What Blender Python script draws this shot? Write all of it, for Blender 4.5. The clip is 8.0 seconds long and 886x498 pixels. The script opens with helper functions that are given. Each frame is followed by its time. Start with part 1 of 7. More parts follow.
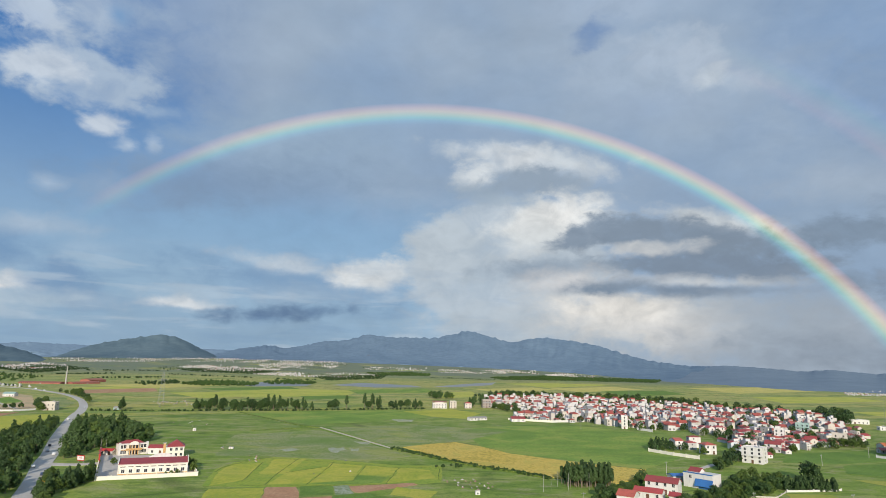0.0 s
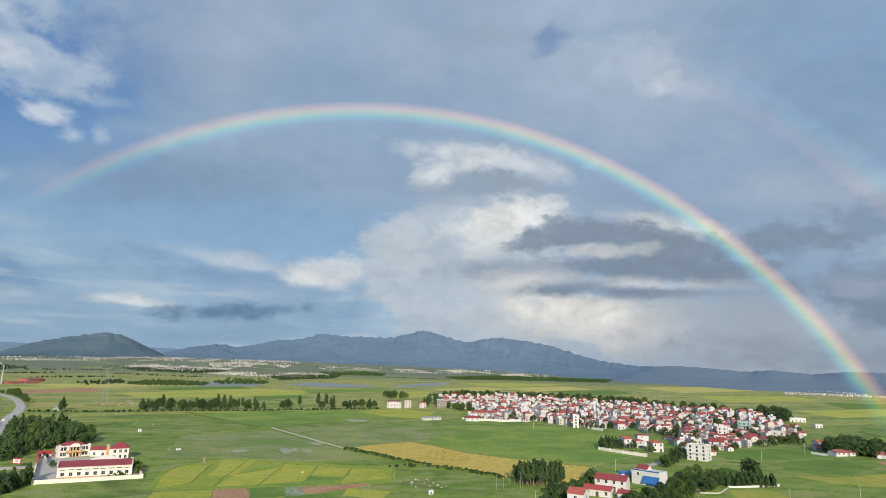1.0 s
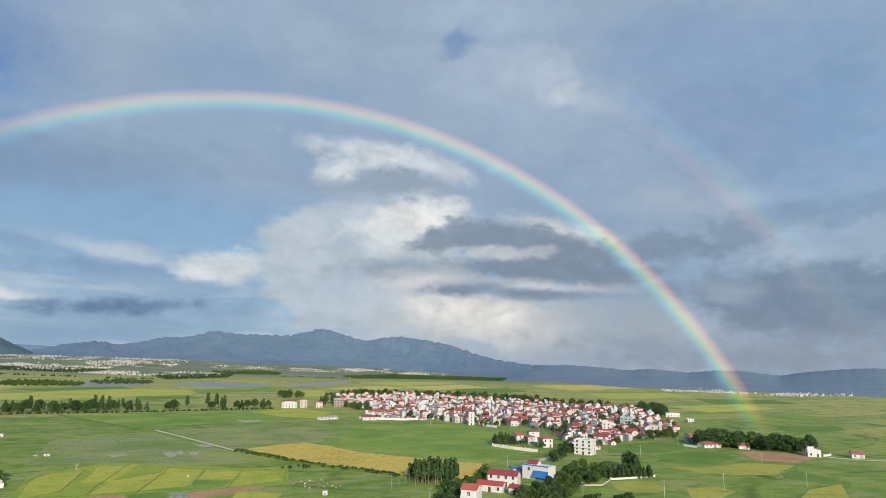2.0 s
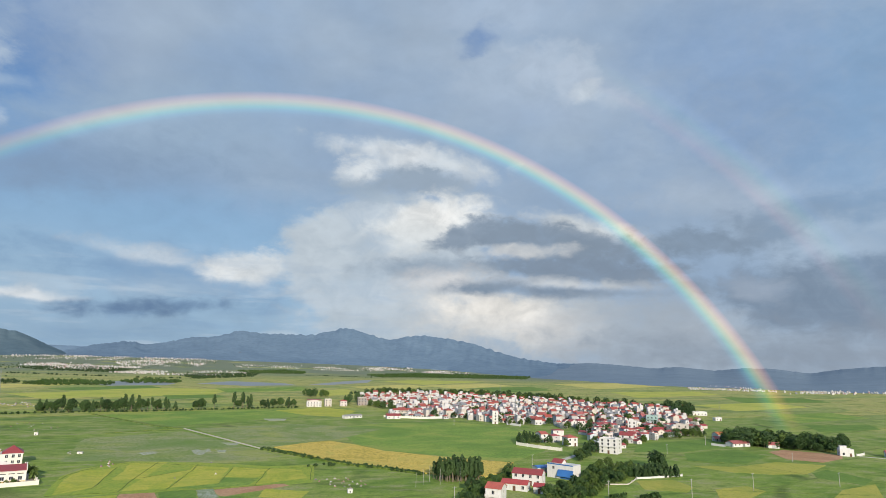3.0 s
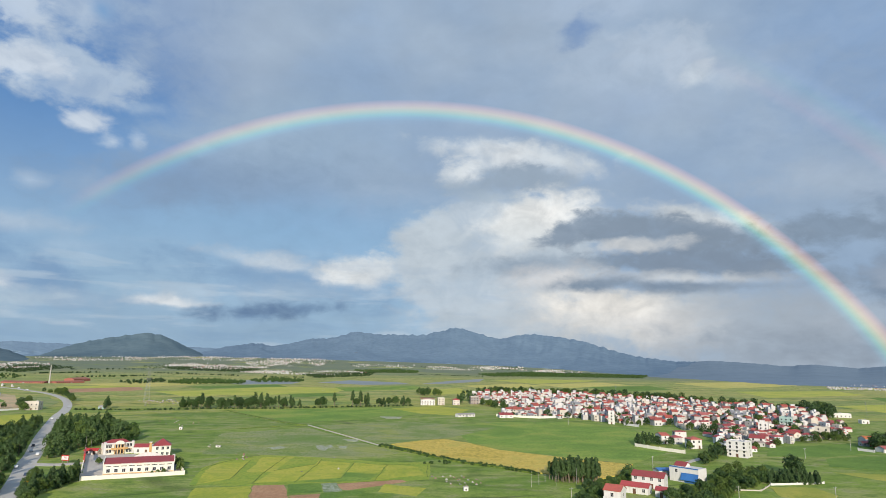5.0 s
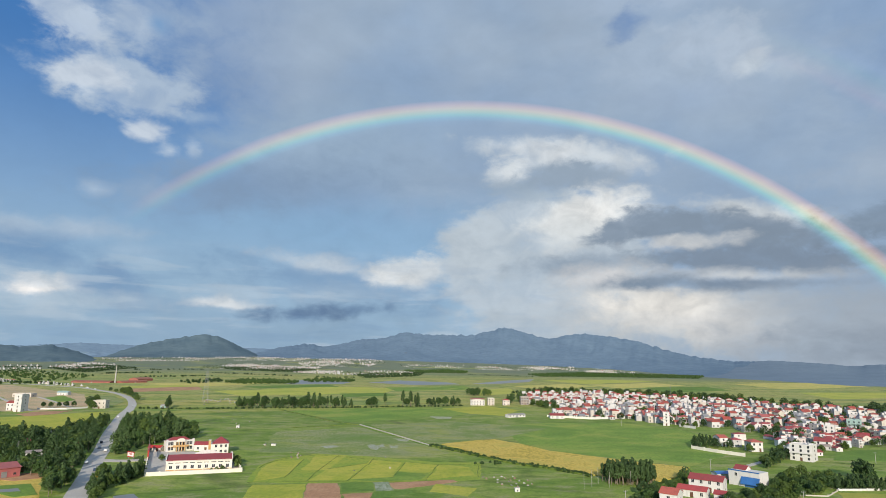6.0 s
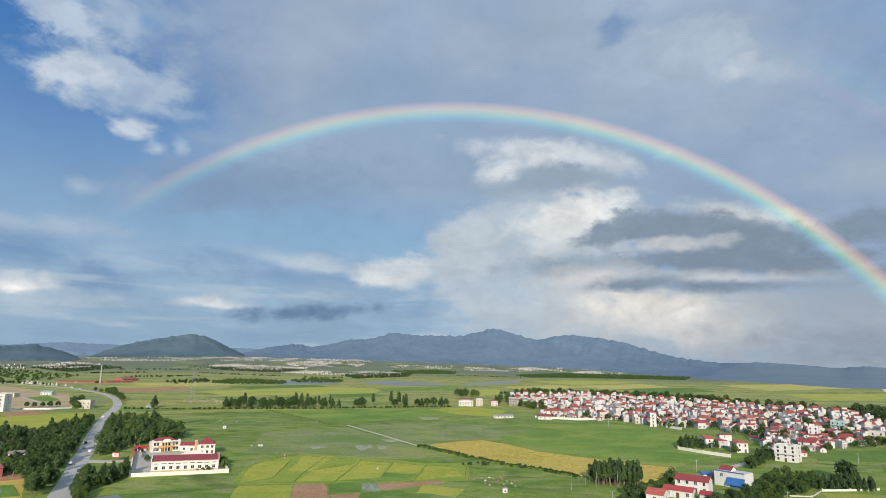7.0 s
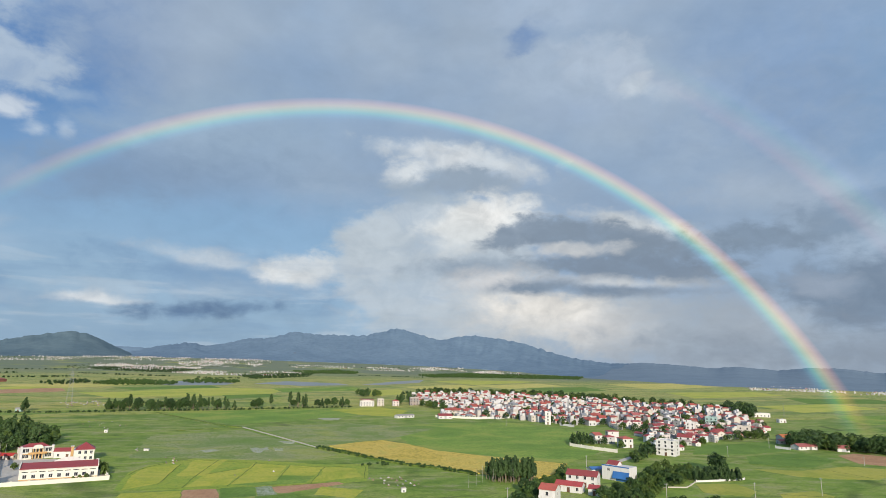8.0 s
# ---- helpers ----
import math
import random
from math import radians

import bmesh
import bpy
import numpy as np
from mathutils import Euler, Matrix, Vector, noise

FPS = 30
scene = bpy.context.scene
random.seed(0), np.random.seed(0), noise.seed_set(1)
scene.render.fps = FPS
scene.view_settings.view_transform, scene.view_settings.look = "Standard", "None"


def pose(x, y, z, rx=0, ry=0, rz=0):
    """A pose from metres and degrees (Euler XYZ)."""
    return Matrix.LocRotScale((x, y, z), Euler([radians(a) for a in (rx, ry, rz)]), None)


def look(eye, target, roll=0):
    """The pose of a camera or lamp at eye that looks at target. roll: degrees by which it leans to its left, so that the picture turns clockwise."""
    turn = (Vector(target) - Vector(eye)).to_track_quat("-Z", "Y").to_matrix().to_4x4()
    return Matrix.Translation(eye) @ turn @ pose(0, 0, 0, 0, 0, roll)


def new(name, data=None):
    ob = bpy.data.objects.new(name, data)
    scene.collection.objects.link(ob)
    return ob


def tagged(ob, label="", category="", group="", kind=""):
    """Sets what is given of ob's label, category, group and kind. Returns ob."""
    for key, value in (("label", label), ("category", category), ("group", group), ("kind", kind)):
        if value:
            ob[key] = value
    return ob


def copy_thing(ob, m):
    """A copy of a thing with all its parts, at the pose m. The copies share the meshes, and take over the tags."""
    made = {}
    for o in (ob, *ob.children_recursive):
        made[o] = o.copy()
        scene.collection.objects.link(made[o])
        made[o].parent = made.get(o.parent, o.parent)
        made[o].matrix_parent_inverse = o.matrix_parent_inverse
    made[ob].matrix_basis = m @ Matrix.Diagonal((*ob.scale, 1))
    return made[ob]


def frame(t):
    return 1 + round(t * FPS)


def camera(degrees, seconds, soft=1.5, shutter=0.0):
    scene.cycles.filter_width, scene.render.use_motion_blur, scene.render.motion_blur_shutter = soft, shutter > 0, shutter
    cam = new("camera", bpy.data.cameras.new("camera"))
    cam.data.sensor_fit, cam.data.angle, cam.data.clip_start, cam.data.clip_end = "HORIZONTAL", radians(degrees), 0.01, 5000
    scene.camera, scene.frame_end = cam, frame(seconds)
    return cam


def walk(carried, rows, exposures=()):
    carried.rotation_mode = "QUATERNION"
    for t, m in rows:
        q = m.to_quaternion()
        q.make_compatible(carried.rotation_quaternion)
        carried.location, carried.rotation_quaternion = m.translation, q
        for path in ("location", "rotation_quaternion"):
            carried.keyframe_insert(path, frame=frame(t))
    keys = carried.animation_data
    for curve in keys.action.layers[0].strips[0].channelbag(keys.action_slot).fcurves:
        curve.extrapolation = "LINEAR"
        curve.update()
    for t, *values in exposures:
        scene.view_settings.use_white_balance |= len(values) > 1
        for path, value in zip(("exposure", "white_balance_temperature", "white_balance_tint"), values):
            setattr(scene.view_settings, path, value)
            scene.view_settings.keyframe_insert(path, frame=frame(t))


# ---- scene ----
# The camera hovers sixty metres over the fields and turns where it is.
EYE = 60.0
cam = camera(71.8, 8.0, soft=0.8)
ROWS = [
    (0, 100.60, -1.28, -0.24),
    (0.5, 100.60, -1.34, -0.89),
    (1, 100.67, -1.41, -4.36),
    (1.3, 100.74, -1.47, -7.41),
    (1.5, 100.78, -1.50, -9.51),
    (1.7, 100.80, -1.49, -11.67),
    (2, 100.79, -1.45, -13.64),
    (2.25, 100.76, -1.40, -13.83),
    (2.5, 100.72, -1.34, -13.20),
    (2.8, 100.67, -1.28, -12.14),
    (3, 100.62, -1.28, -11.50),
    (3.5, 100.55, -1.19, -10.46),
    (3.8, 100.50, -1.13, -9.08),
    (4, 100.47, -1.08, -7.83),
    (4.3, 100.42, -1.03, -5.94),
    (4.5, 100.39, -0.99, -4.48),
    (4.7, 100.37, -0.97, -3.11),
    (5.8, 100.29, -0.89, 2.31),
    (6, 100.28, -0.87, 3.18),
    (6.5, 100.27, -0.84, 5.18),
    (7, 100.36, -1.04, 2.12),
    (7.2, 100.43, -1.10, -2.09),
    (7.3, 100.46, -1.13, -4.08),
    (7.4, 100.49, -1.16, -5.55),
    (7.5, 100.52, -1.20, -6.51),
    (8, 100.53, -1.18, -6.82),
]
walk(cam, [(t, pose(0, 0, EYE, tilt, lean, turn)) for t, tilt, lean, turn in ROWS],
     exposures=[(0, -0.05), (1.5, -0.04), (3, 0.04), (4.5, 0.06), (5.8, 0.0), (6.5, -0.02), (8, 0.0)])


# ---------------------------------------------------------------- light
SUN_UP, SUN_TURN = 19.5, 179.0   # degrees above the horizon, compass turn from straight ahead

sun = new("sun", bpy.data.lights.new("sun", "SUN"))
sun.data.energy, sun.data.angle, sun.data.color = 4.8, radians(0.6), (1.0, 0.9, 0.74)
_u, _t = radians(SUN_UP), radians(SUN_TURN)
sun.matrix_world = look((0, 0, 0), (-math.sin(_t) * math.cos(_u), -math.cos(_t) * math.cos(_u), -math.sin(_u)))
sun.location = (0, -300, 400)


def rgb(r, g, b):
    """Linear colour from eight-bit display values."""
    return tuple((c / 255 / 12.92 if c <= 10 else ((c / 255 + 0.055) / 1.055) ** 2.4) for c in (r, g, b)) + (1.0,)


class Nodes:
    """A short hand for node trees."""

    def __init__(self, tree):
        self.tree = tree

    def add(self, kind, **values):
        node = self.tree.nodes.new(kind)
        for key, value in values.items():
            setattr(node, key, value)
        return node

    def feed(self, socket, value):
        if isinstance(value, bpy.types.NodeSocket):
            self.tree.links.new(value, socket)
        else:
            socket.default_value = value

    def math(self, op, a, b=None, c=None, clamp=False):
        node = self.add("ShaderNodeMath", operation=op, use_clamp=clamp)
        for socket, value in zip(node.inputs, (a, b, c)):
            if value is not None:
                self.feed(socket, value)
        return node.outputs[0]

    def vec(self, op, a, b=None, c=None):
        node = self.add("ShaderNodeVectorMath", operation=op)
        for socket, value in zip(node.inputs, (a, b, c)):
            if value is not None:
                self.feed(socket, value)
        return node.outputs["Value" if op in ("LENGTH", "DOT_PRODUCT") else "Vector"]

    def noise(self, where, scale, detail=4, rough=0.55, distort=0.0, color=False):
        node = self.add("ShaderNodeTexNoise")
        self.feed(node.inputs["Vector"], where)
        node.inputs["Scale"].default_value, node.inputs["Detail"].default_value = scale, detail
        node.inputs["Roughness"].default_value, node.inputs["Distortion"].default_value = rough, distort
        return node.outputs["Color" if color else "Fac"]

    def span(self, value, a, b, c=0.0, d=1.0, smooth=False):
        node = self.add("ShaderNodeMapRange", interpolation_type="SMOOTHSTEP" if smooth else "LINEAR")
        for socket, v in zip(node.inputs, (value, a, b, c, d)):
            self.feed(socket, v)
        return node.outputs[0]

    def mix(self, fac, a, b, blend="MIX"):
        node = self.add("ShaderNodeMix", data_type="RGBA", blend_type=blend)
        self.feed(node.inputs[0], fac), self.feed(node.inputs[6], a), self.feed(node.inputs[7], b)
        return node.outputs[2]

    def ramp(self, fac, *stops):
        node = self.add("ShaderNodeValToRGB")
        self.feed(node.inputs[0], fac)
        while len(node.color_ramp.elements) < len(stops):
            node.color_ramp.elements.new(0.5)
        for element, (at, color) in zip(node.color_ramp.elements, stops):
            element.position, element.color = at, tuple(color)[:3] + (1,)
        return node.outputs[0]


def build_sky():
    world = bpy.data.worlds.new("sky")
    world.use_nodes = True
    scene.world = world
    n = Nodes(world.node_tree)
    world.node_tree.nodes.clear()
    sky = n.add("ShaderNodeTexSky", sky_type="NISHITA", sun_disc=False, sun_elevation=radians(SUN_UP), sun_rotation=radians(SUN_TURN))
    sky.air_density, sky.dust_density, sky.ozone_density = 1.0, 0.6, 1.6
    clear = n.vec("MULTIPLY", sky.outputs[0], (SKY_GAIN,) * 3)
    way = n.add("ShaderNodeTexCoord").outputs["Generated"]
    part_xyz = n.add("ShaderNodeSeparateXYZ")
    n.feed(part_xyz.inputs[0], way)
    x, y, z = part_xyz.outputs
    az = n.math("MULTIPLY", n.math("ARCTAN2", x, y), 57.29578)
    el = n.math("MULTIPLY", n.math("ARCSINE", z), 57.29578)
    flat = n.vec("MULTIPLY", way, (1.0, 1.0, 1.7))
    curl = n.noise(flat, 8.0, 8, 0.62, 0.0, color=True)      # the folds of the clouds
    fine = n.noise(flat, 24.0, 6, 0.56, 0.3)                 # their torn rims
    billow = n.noise(flat, 5.0, 8, 0.6, 0.2)
    puff = n.noise(n.vec("MULTIPLY", way, (1.0, 1.0, 1.3)), 22.0, 7, 0.58, 0.5)
    at = n.add("ShaderNodeCombineXYZ")
    n.feed(at.inputs[0], az), n.feed(at.inputs[1], el)
    fold = n.vec("MULTIPLY", n.vec("SUBTRACT", curl, (0.5, 0.5, 0.5)), (7.0, 3.6, 0.0))
    spots_ = [n.vec("ADD", at.outputs[0], fold), n.vec("MULTIPLY_ADD", fold, (0.6, 0.45, 0.0), at.outputs[0])]   # deep clouds, thin bars
    drift = n.math("SUBTRACT", billow, 0.5)
    torn = n.math("SUBTRACT", fine, 0.5)
    gaps = n.span(puff, 0.30, 0.56, 0.70, 1.0)               # thinner places
    # towards the horizon the clear sky pales
    colour = n.mix(0.7, clear, rgb(54, 118, 190))
    colour = n.mix(n.span(el, 27.0, 3.0, 0.0, 0.92, smooth=True), colour, rgb(146, 176, 202))
    # a grey veil over the upper and the right-hand sky
    left = n.math("MULTIPLY", n.span(n.math("MULTIPLY_ADD", drift, 9.0, az), -27.0, -17.0, smooth=True), n.span(n.math("MULTIPLY_ADD", drift, 7.0, el), 9.0, 17.0, smooth=True))
    right = n.span(n.math("MULTIPLY_ADD", drift, 12.0, az), -2.0, 14.0, smooth=True)
    behind = n.span(el, 40.0, 55.0)
    veil = n.math("MAXIMUM", n.math("MAXIMUM", left, right), behind)
    grey = n.mix(n.span(n.noise(flat, 2.1, 4, 0.5), 0.38, 0.62, smooth=True), rgb(158, 175, 194), rgb(138, 161, 189))
    colour = n.mix(n.math("MULTIPLY", veil, 0.93), colour, grey)

    def cloud(base, spot, place, wide, high, tilt, shade, cover=1.0, soft=0.5, foot=0.0):
        """One bank of cloud about the place (turn and height in degrees), with its half width, half height and the softness of its rim; foot: how far up its underside thins out."""
        frame_of = n.add("ShaderNodeMapping", vector_type="TEXTURE")
        n.feed(frame_of.inputs["Vector"], spot)
        frame_of.inputs["Location"].default_value = (place[0], place[1], 0)
        frame_of.inputs["Rotation"].default_value = (0, 0, radians(tilt))
        frame_of.inputs["Scale"].default_value = (wide, high, 1)
        thin = min(wide, high)
        rim = n.math("MULTIPLY_ADD", n.math("SUBTRACT", n.vec("LENGTH", frame_of.outputs[0]), 1.0), thin, n.math("MULTIPLY", torn, min(1.6 + 2.6 * min(soft, 1.0), 0.3 + 1.7 * thin)))
        here = n.math("MULTIPLY", gaps, n.span(rim, soft * 1.5, -min(soft * 1.5, thin * 0.95), 0.0, min(1.0, cover * 1.06), smooth=True))
        if foot:
            down = n.add("ShaderNodeSeparateXYZ")
            n.feed(down.inputs[0], frame_of.outputs[0])
            here = n.math("MULTIPLY", here, n.span(down.outputs[1], -1.1, foot * 2 - 1, 0.15, 1.0, smooth=True))
        return n.mix(here, base, rgb(*shade))

    for i, bank in enumerate(BANKS):
        if i % 16 == 15:     # one group of banks after the other
            spots_ = [n.vec("MULTIPLY_ADD", colour, (1e-7, 1e-7, 0.0), s) for s in spots_]
        colour = cloud(colour, spots_[bank[2] < 0.85], *bank)
    # thin streaks in layers low over the plain
    streak = n.noise(n.vec("MULTIPLY", way, (1.0, 1.0, 6.5)), 7.0, 4, 0.5, 0.3)
    low_sky = n.math("MULTIPLY", n.span(el, 10.5, 6.0, 0.0, 1.0, smooth=True), n.span(az, 14.0, -4.0, 0.15, 1.0, smooth=True))
    colour = n.mix(n.math("MULTIPLY", low_sky, n.span(streak, 0.50, 0.68, 0.0, 0.5, smooth=True)), colour, rgb(180, 196, 211))
    colour = n.mix(n.math("MULTIPLY", low_sky, n.span(streak, 0.48, 0.34, 0.0, 0.25, smooth=True)), colour, rgb(116, 148, 184))
    # puffs on the sunlit heads, billows over the rest
    bright = n.span(n.vec("DOT_PRODUCT", colour, (0.3, 0.5, 0.2)), 0.40, 0.72, 0.1, 1.0)
    heads = n.math("MULTIPLY_ADD", n.math("MULTIPLY", n.math("SUBTRACT", puff, 0.52), bright), 0.7, 1.0)
    lit = n.math("MULTIPLY_ADD", n.math("MULTIPLY", n.math("MULTIPLY_ADD", torn, 0.5, drift), n.span(az, -30.0, -8.0, 0.14, 0.3)), 1.0, 1.0)
    tint = n.add("ShaderNodeCombineXYZ")
    for socket, gain in zip(tint.inputs, (1.01, 1.0, 0.978)):
        n.feed(socket, n.math("MULTIPLY", n.math("MULTIPLY", lit, heads), gain))
    colour = n.vec("MULTIPLY", colour, tint.outputs[0])
    light = n.add("ShaderNodeBackground")
    n.feed(light.inputs[0], colour)
    light.inputs[1].default_value = 1.06
    out = n.add("ShaderNodeOutputWorld")
    n.feed(out.inputs[0], light.outputs[0])


SKY_GAIN = 0.085
BANKS = []
BANKS += [
    # milky layers low in the blue
    ((-24.1, 5.4), 19.2, 4.85, 2, (148, 177, 203), 0.6, 3.2, 0),
    ((-22.2, 1.7), 20.8, 2.61, 1, (136, 162, 187), 0.6, 1.8, 0),
    ((-14.7, 19.0), 9.9, 3.18, 8, (150, 173, 197), 0.75, 2.2, 0),
    ((-12.6, 11.7), 13.1, 2.10, 2, (134, 173, 208), 0.5, 2.0, 0),
]
BANKS += [
    # torn cumulus in the blue beyond the bow's end
    ((-23.3, 28.0), 7.0, 5.70, 8, (150, 169, 194), 0.7, 2.6, 0),
    ((-33.2, 27.7), 6.2, 3.42, -12, (156, 177, 202), 0.6, 0.8, 0),
    ((-32.8, 22.2), 5.9, 2.26, -3, (168, 186, 207), 0.85, 0.5, 0),
    ((-37.1, 26.2), 3.3, 1.57, -21, (186, 200, 217), 0.75, 0.4, 0),
    ((-35.4, 22.2), 2.7, 1.21, -3, (194, 205, 219), 0.8, 0.4, 0),
    ((-32.1, 26.8), 2.1, 1.52, -18, (176, 192, 211), 0.6, 0.6, 0),
    ((-29.9, 27.1), 0.9, 0.60, -4, (108, 150, 196), 0.65, 0.5, 0),
    ((-30.4, 18.7), 1.5, 0.75, 4, (200, 210, 222), 0.8, 0.35, 0),
    ((-26.8, 17.7), 0.5, 0.49, 8, (188, 203, 220), 0.5, 0.4, 0),
    ((-29.1, 17.3), 0.6, 0.34, 8, (186, 201, 218), 0.65, 0.35, 0),
    ((-25.9, 20.7), 0.9, 0.36, 8, (164, 186, 210), 0.5, 0.5, 0),
    ((-33.8, 13.3), 0.9, 0.46, -4, (176, 194, 214), 0.65, 0.4, 0),
    ((-22.1, 15.0), 9.0, 1.91, 8, (124, 148, 178), 0.8, 1.3, 0),
    ((-30.2, 13.6), 1.7, 0.81, -1, (150, 172, 199), 0.45, 0.7, 0),
]
BANKS += [
    # bands and wisps over the low blue
    ((-40.6, 9.9), 2.7, 0.83, -7, (174, 191, 209), 0.75, 0.6, 0),
    ((-34.5, 10.0), 3.3, 0.67, 3, (170, 187, 206), 0.7, 0.5, 0),
    ((-39.1, 8.0), 4.8, 1.30, 2, (108, 143, 183), 0.75, 0.9, 0),
    ((-30.4, 8.5), 1.1, 0.38, 5, (160, 184, 208), 0.5, 0.5, 0),
    ((-36.6, 5.4), 3.8, 1.31, 4, (162, 184, 205), 0.65, 0.9, 0),
    ((-36.5, 5.3), 2.4, 0.88, 4, (236, 234, 233), 0.95, 0.4, 0.5),
    ((-32.4, 5.8), 2.4, 1.22, -20, (112, 145, 183), 0.7, 0.6, 0),
    ((-40.8, 5.3), 1.9, 0.86, 5, (150, 175, 200), 0.6, 0.7, 0),
    ((-33.8, 4.2), 5.1, 0.55, 3, (176, 193, 208), 0.7, 0.4, 0),
    ((-40.0, 3.3), 2.1, 0.54, 3, (158, 180, 200), 0.5, 0.6, 0),
    ((-12.1, 7.1), 9.1, 1.91, -4, (122, 153, 187), 0.8, 0.8, 0),
    ((-13.7, 8.4), 5.2, 0.79, -8, (188, 200, 212), 0.8, 0.4, 0.5),
    ((-5.8, 8.2), 3.7, 1.69, 5, (202, 209, 215), 0.85, 0.5, 0.4),
    ((-8.6, 7.4), 2.3, 0.66, -4, (210, 215, 219), 0.85, 0.35, 0.4),
    ((-12.6, 6.0), 4.4, 0.68, 2, (160, 182, 203), 0.55, 0.6, 0),
    ((-23.0, 4.7), 2.4, 0.48, -1, (208, 214, 220), 0.9, 0.35, 0.4),
    ((-14.5, 4.2), 5.1, 0.62, 5, (98, 124, 157), 0.92, 0.3, 0),
]
BANKS += [
    # the great cumulus inside the bow
    ((6.2, 8.8), 9.6, 6.76, -1, (178, 191, 204), 0.92, 0.6, 0),
    ((0.3, 10.4), 3.7, 3.16, 0, (182, 194, 205), 0.8, 0.9, 0),
    ((8.4, 18.7), 7.0, 1.49, -7, (190, 201, 212), 0.8, 0.6, 0),
    ((6.6, 19.1), 3.4, 1.01, -3, (210, 216, 222), 0.75, 0.6, 0),
    ((12.8, 18.3), 2.8, 0.70, -17, (200, 208, 215), 0.7, 0.5, 0),
    ((2.5, 17.5), 1.9, 0.98, 19, (206, 213, 219), 0.85, 0.4, 0),
    ((9.2, 16.8), 5.2, 1.22, -3, (144, 161, 180), 0.92, 0.35, 0),
    ((3.8, 15.5), 3.0, 0.99, -10, (148, 166, 185), 0.75, 0.4, 0),
    ((10.7, 12.9), 5.1, 2.69, 7, (214, 219, 222), 0.88, 0.7, 0.3),
    ((11.1, 13.5), 2.8, 1.45, 5, (230, 231, 231), 0.75, 0.8, 0),
    ((9.0, 11.4), 2.8, 1.67, 8, (204, 210, 214), 0.7, 0.8, 0),
    ((6.5, 15.2), 1.8, 0.36, 1, (162, 178, 193), 0.6, 0.4, 0),
]
BANKS += [
    # dark bars of cloud across it
    ((25.1, 12.4), 4.8, 0.82, -13, (202, 208, 212), 0.88, 0.4, 0),
    ((13.8, 11.8), 3.0, 1.40, 17, (132, 148, 167), 0.92, 0.35, 0),
    ((21.5, 11.3), 8.2, 1.70, -8, (127, 143, 162), 0.95, 0.35, 0),
    ((23.9, 8.8), 8.2, 1.25, -4, (124, 140, 160), 0.95, 0.3, 0),
    ((18.8, 10.5), 3.8, 0.61, 2, (200, 204, 208), 0.88, 0.25, 0),
    ((22.3, 7.5), 6.1, 0.47, -3, (198, 203, 208), 0.8, 0.3, 0),
    ((9.8, 8.7), 5.9, 0.74, 1, (136, 153, 172), 0.85, 0.35, 0),
    ((12.1, 7.2), 3.9, 1.11, -1, (204, 204, 206), 0.75, 0.6, 0),
]
BANKS += [
    # the low sunlit cumulus
    ((5.7, 3.1), 6.8, 2.56, 0, (176, 189, 201), 0.75, 1.0, 0),
    ((17.8, 4.1), 10.9, 2.72, -3, (184, 192, 200), 0.92, 0.7, 0),
    ((17.6, 4.2), 7.0, 2.10, -9, (212, 212, 211), 0.8, 0.7, 0),
    ((16.7, 4.8), 4.1, 1.48, -5, (226, 224, 220), 0.75, 0.6, 0.3),
    ((20.9, 2.9), 3.4, 1.05, -9, (206, 206, 206), 0.7, 0.6, 0),
    ((25.5, 3.0), 1.5, 0.90, -9, (206, 207, 207), 0.8, 0.5, 0),
    ((15.3, 7.1), 3.9, 0.65, 4, (124, 141, 161), 0.92, 0.28, 0),
    ((23.0, 6.7), 5.5, 0.47, -2, (122, 139, 160), 0.92, 0.25, 0),
]
BANKS += [
    # grey banks behind the bow's foot
    ((30.4, 2.4), 8.1, 4.03, 1, (156, 168, 182), 0.85, 1.8, 0),
    ((38.2, 14.7), 9.0, 1.11, -3, (164, 179, 197), 0.8, 0.7, 0),
    ((34.5, 10.7), 4.9, 1.22, -6, (124, 142, 163), 0.92, 0.35, 0),
    ((39.8, 11.5), 2.7, 0.80, -8, (126, 144, 165), 0.85, 0.4, 0),
    ((44.5, 12.8), 6.6, 1.07, 0, (128, 146, 167), 0.85, 0.6, 0),
    ((45.1, 5.8), 9.6, 2.94, 0, (117, 135, 157), 0.93, 0.6, 0),
    ((33.1, 7.2), 2.3, 0.98, -6, (126, 143, 163), 0.8, 0.5, 0),
    ((38.8, 6.4), 1.9, 1.01, -16, (150, 164, 183), 0.75, 0.5, 0),
    ((34.3, 3.3), 2.7, 0.96, 0, (168, 178, 190), 0.5, 0.8, 0),
    ((42.8, 1.3), 13.4, 1.98, 1, (136, 149, 166), 0.85, 1.2, 0),
]
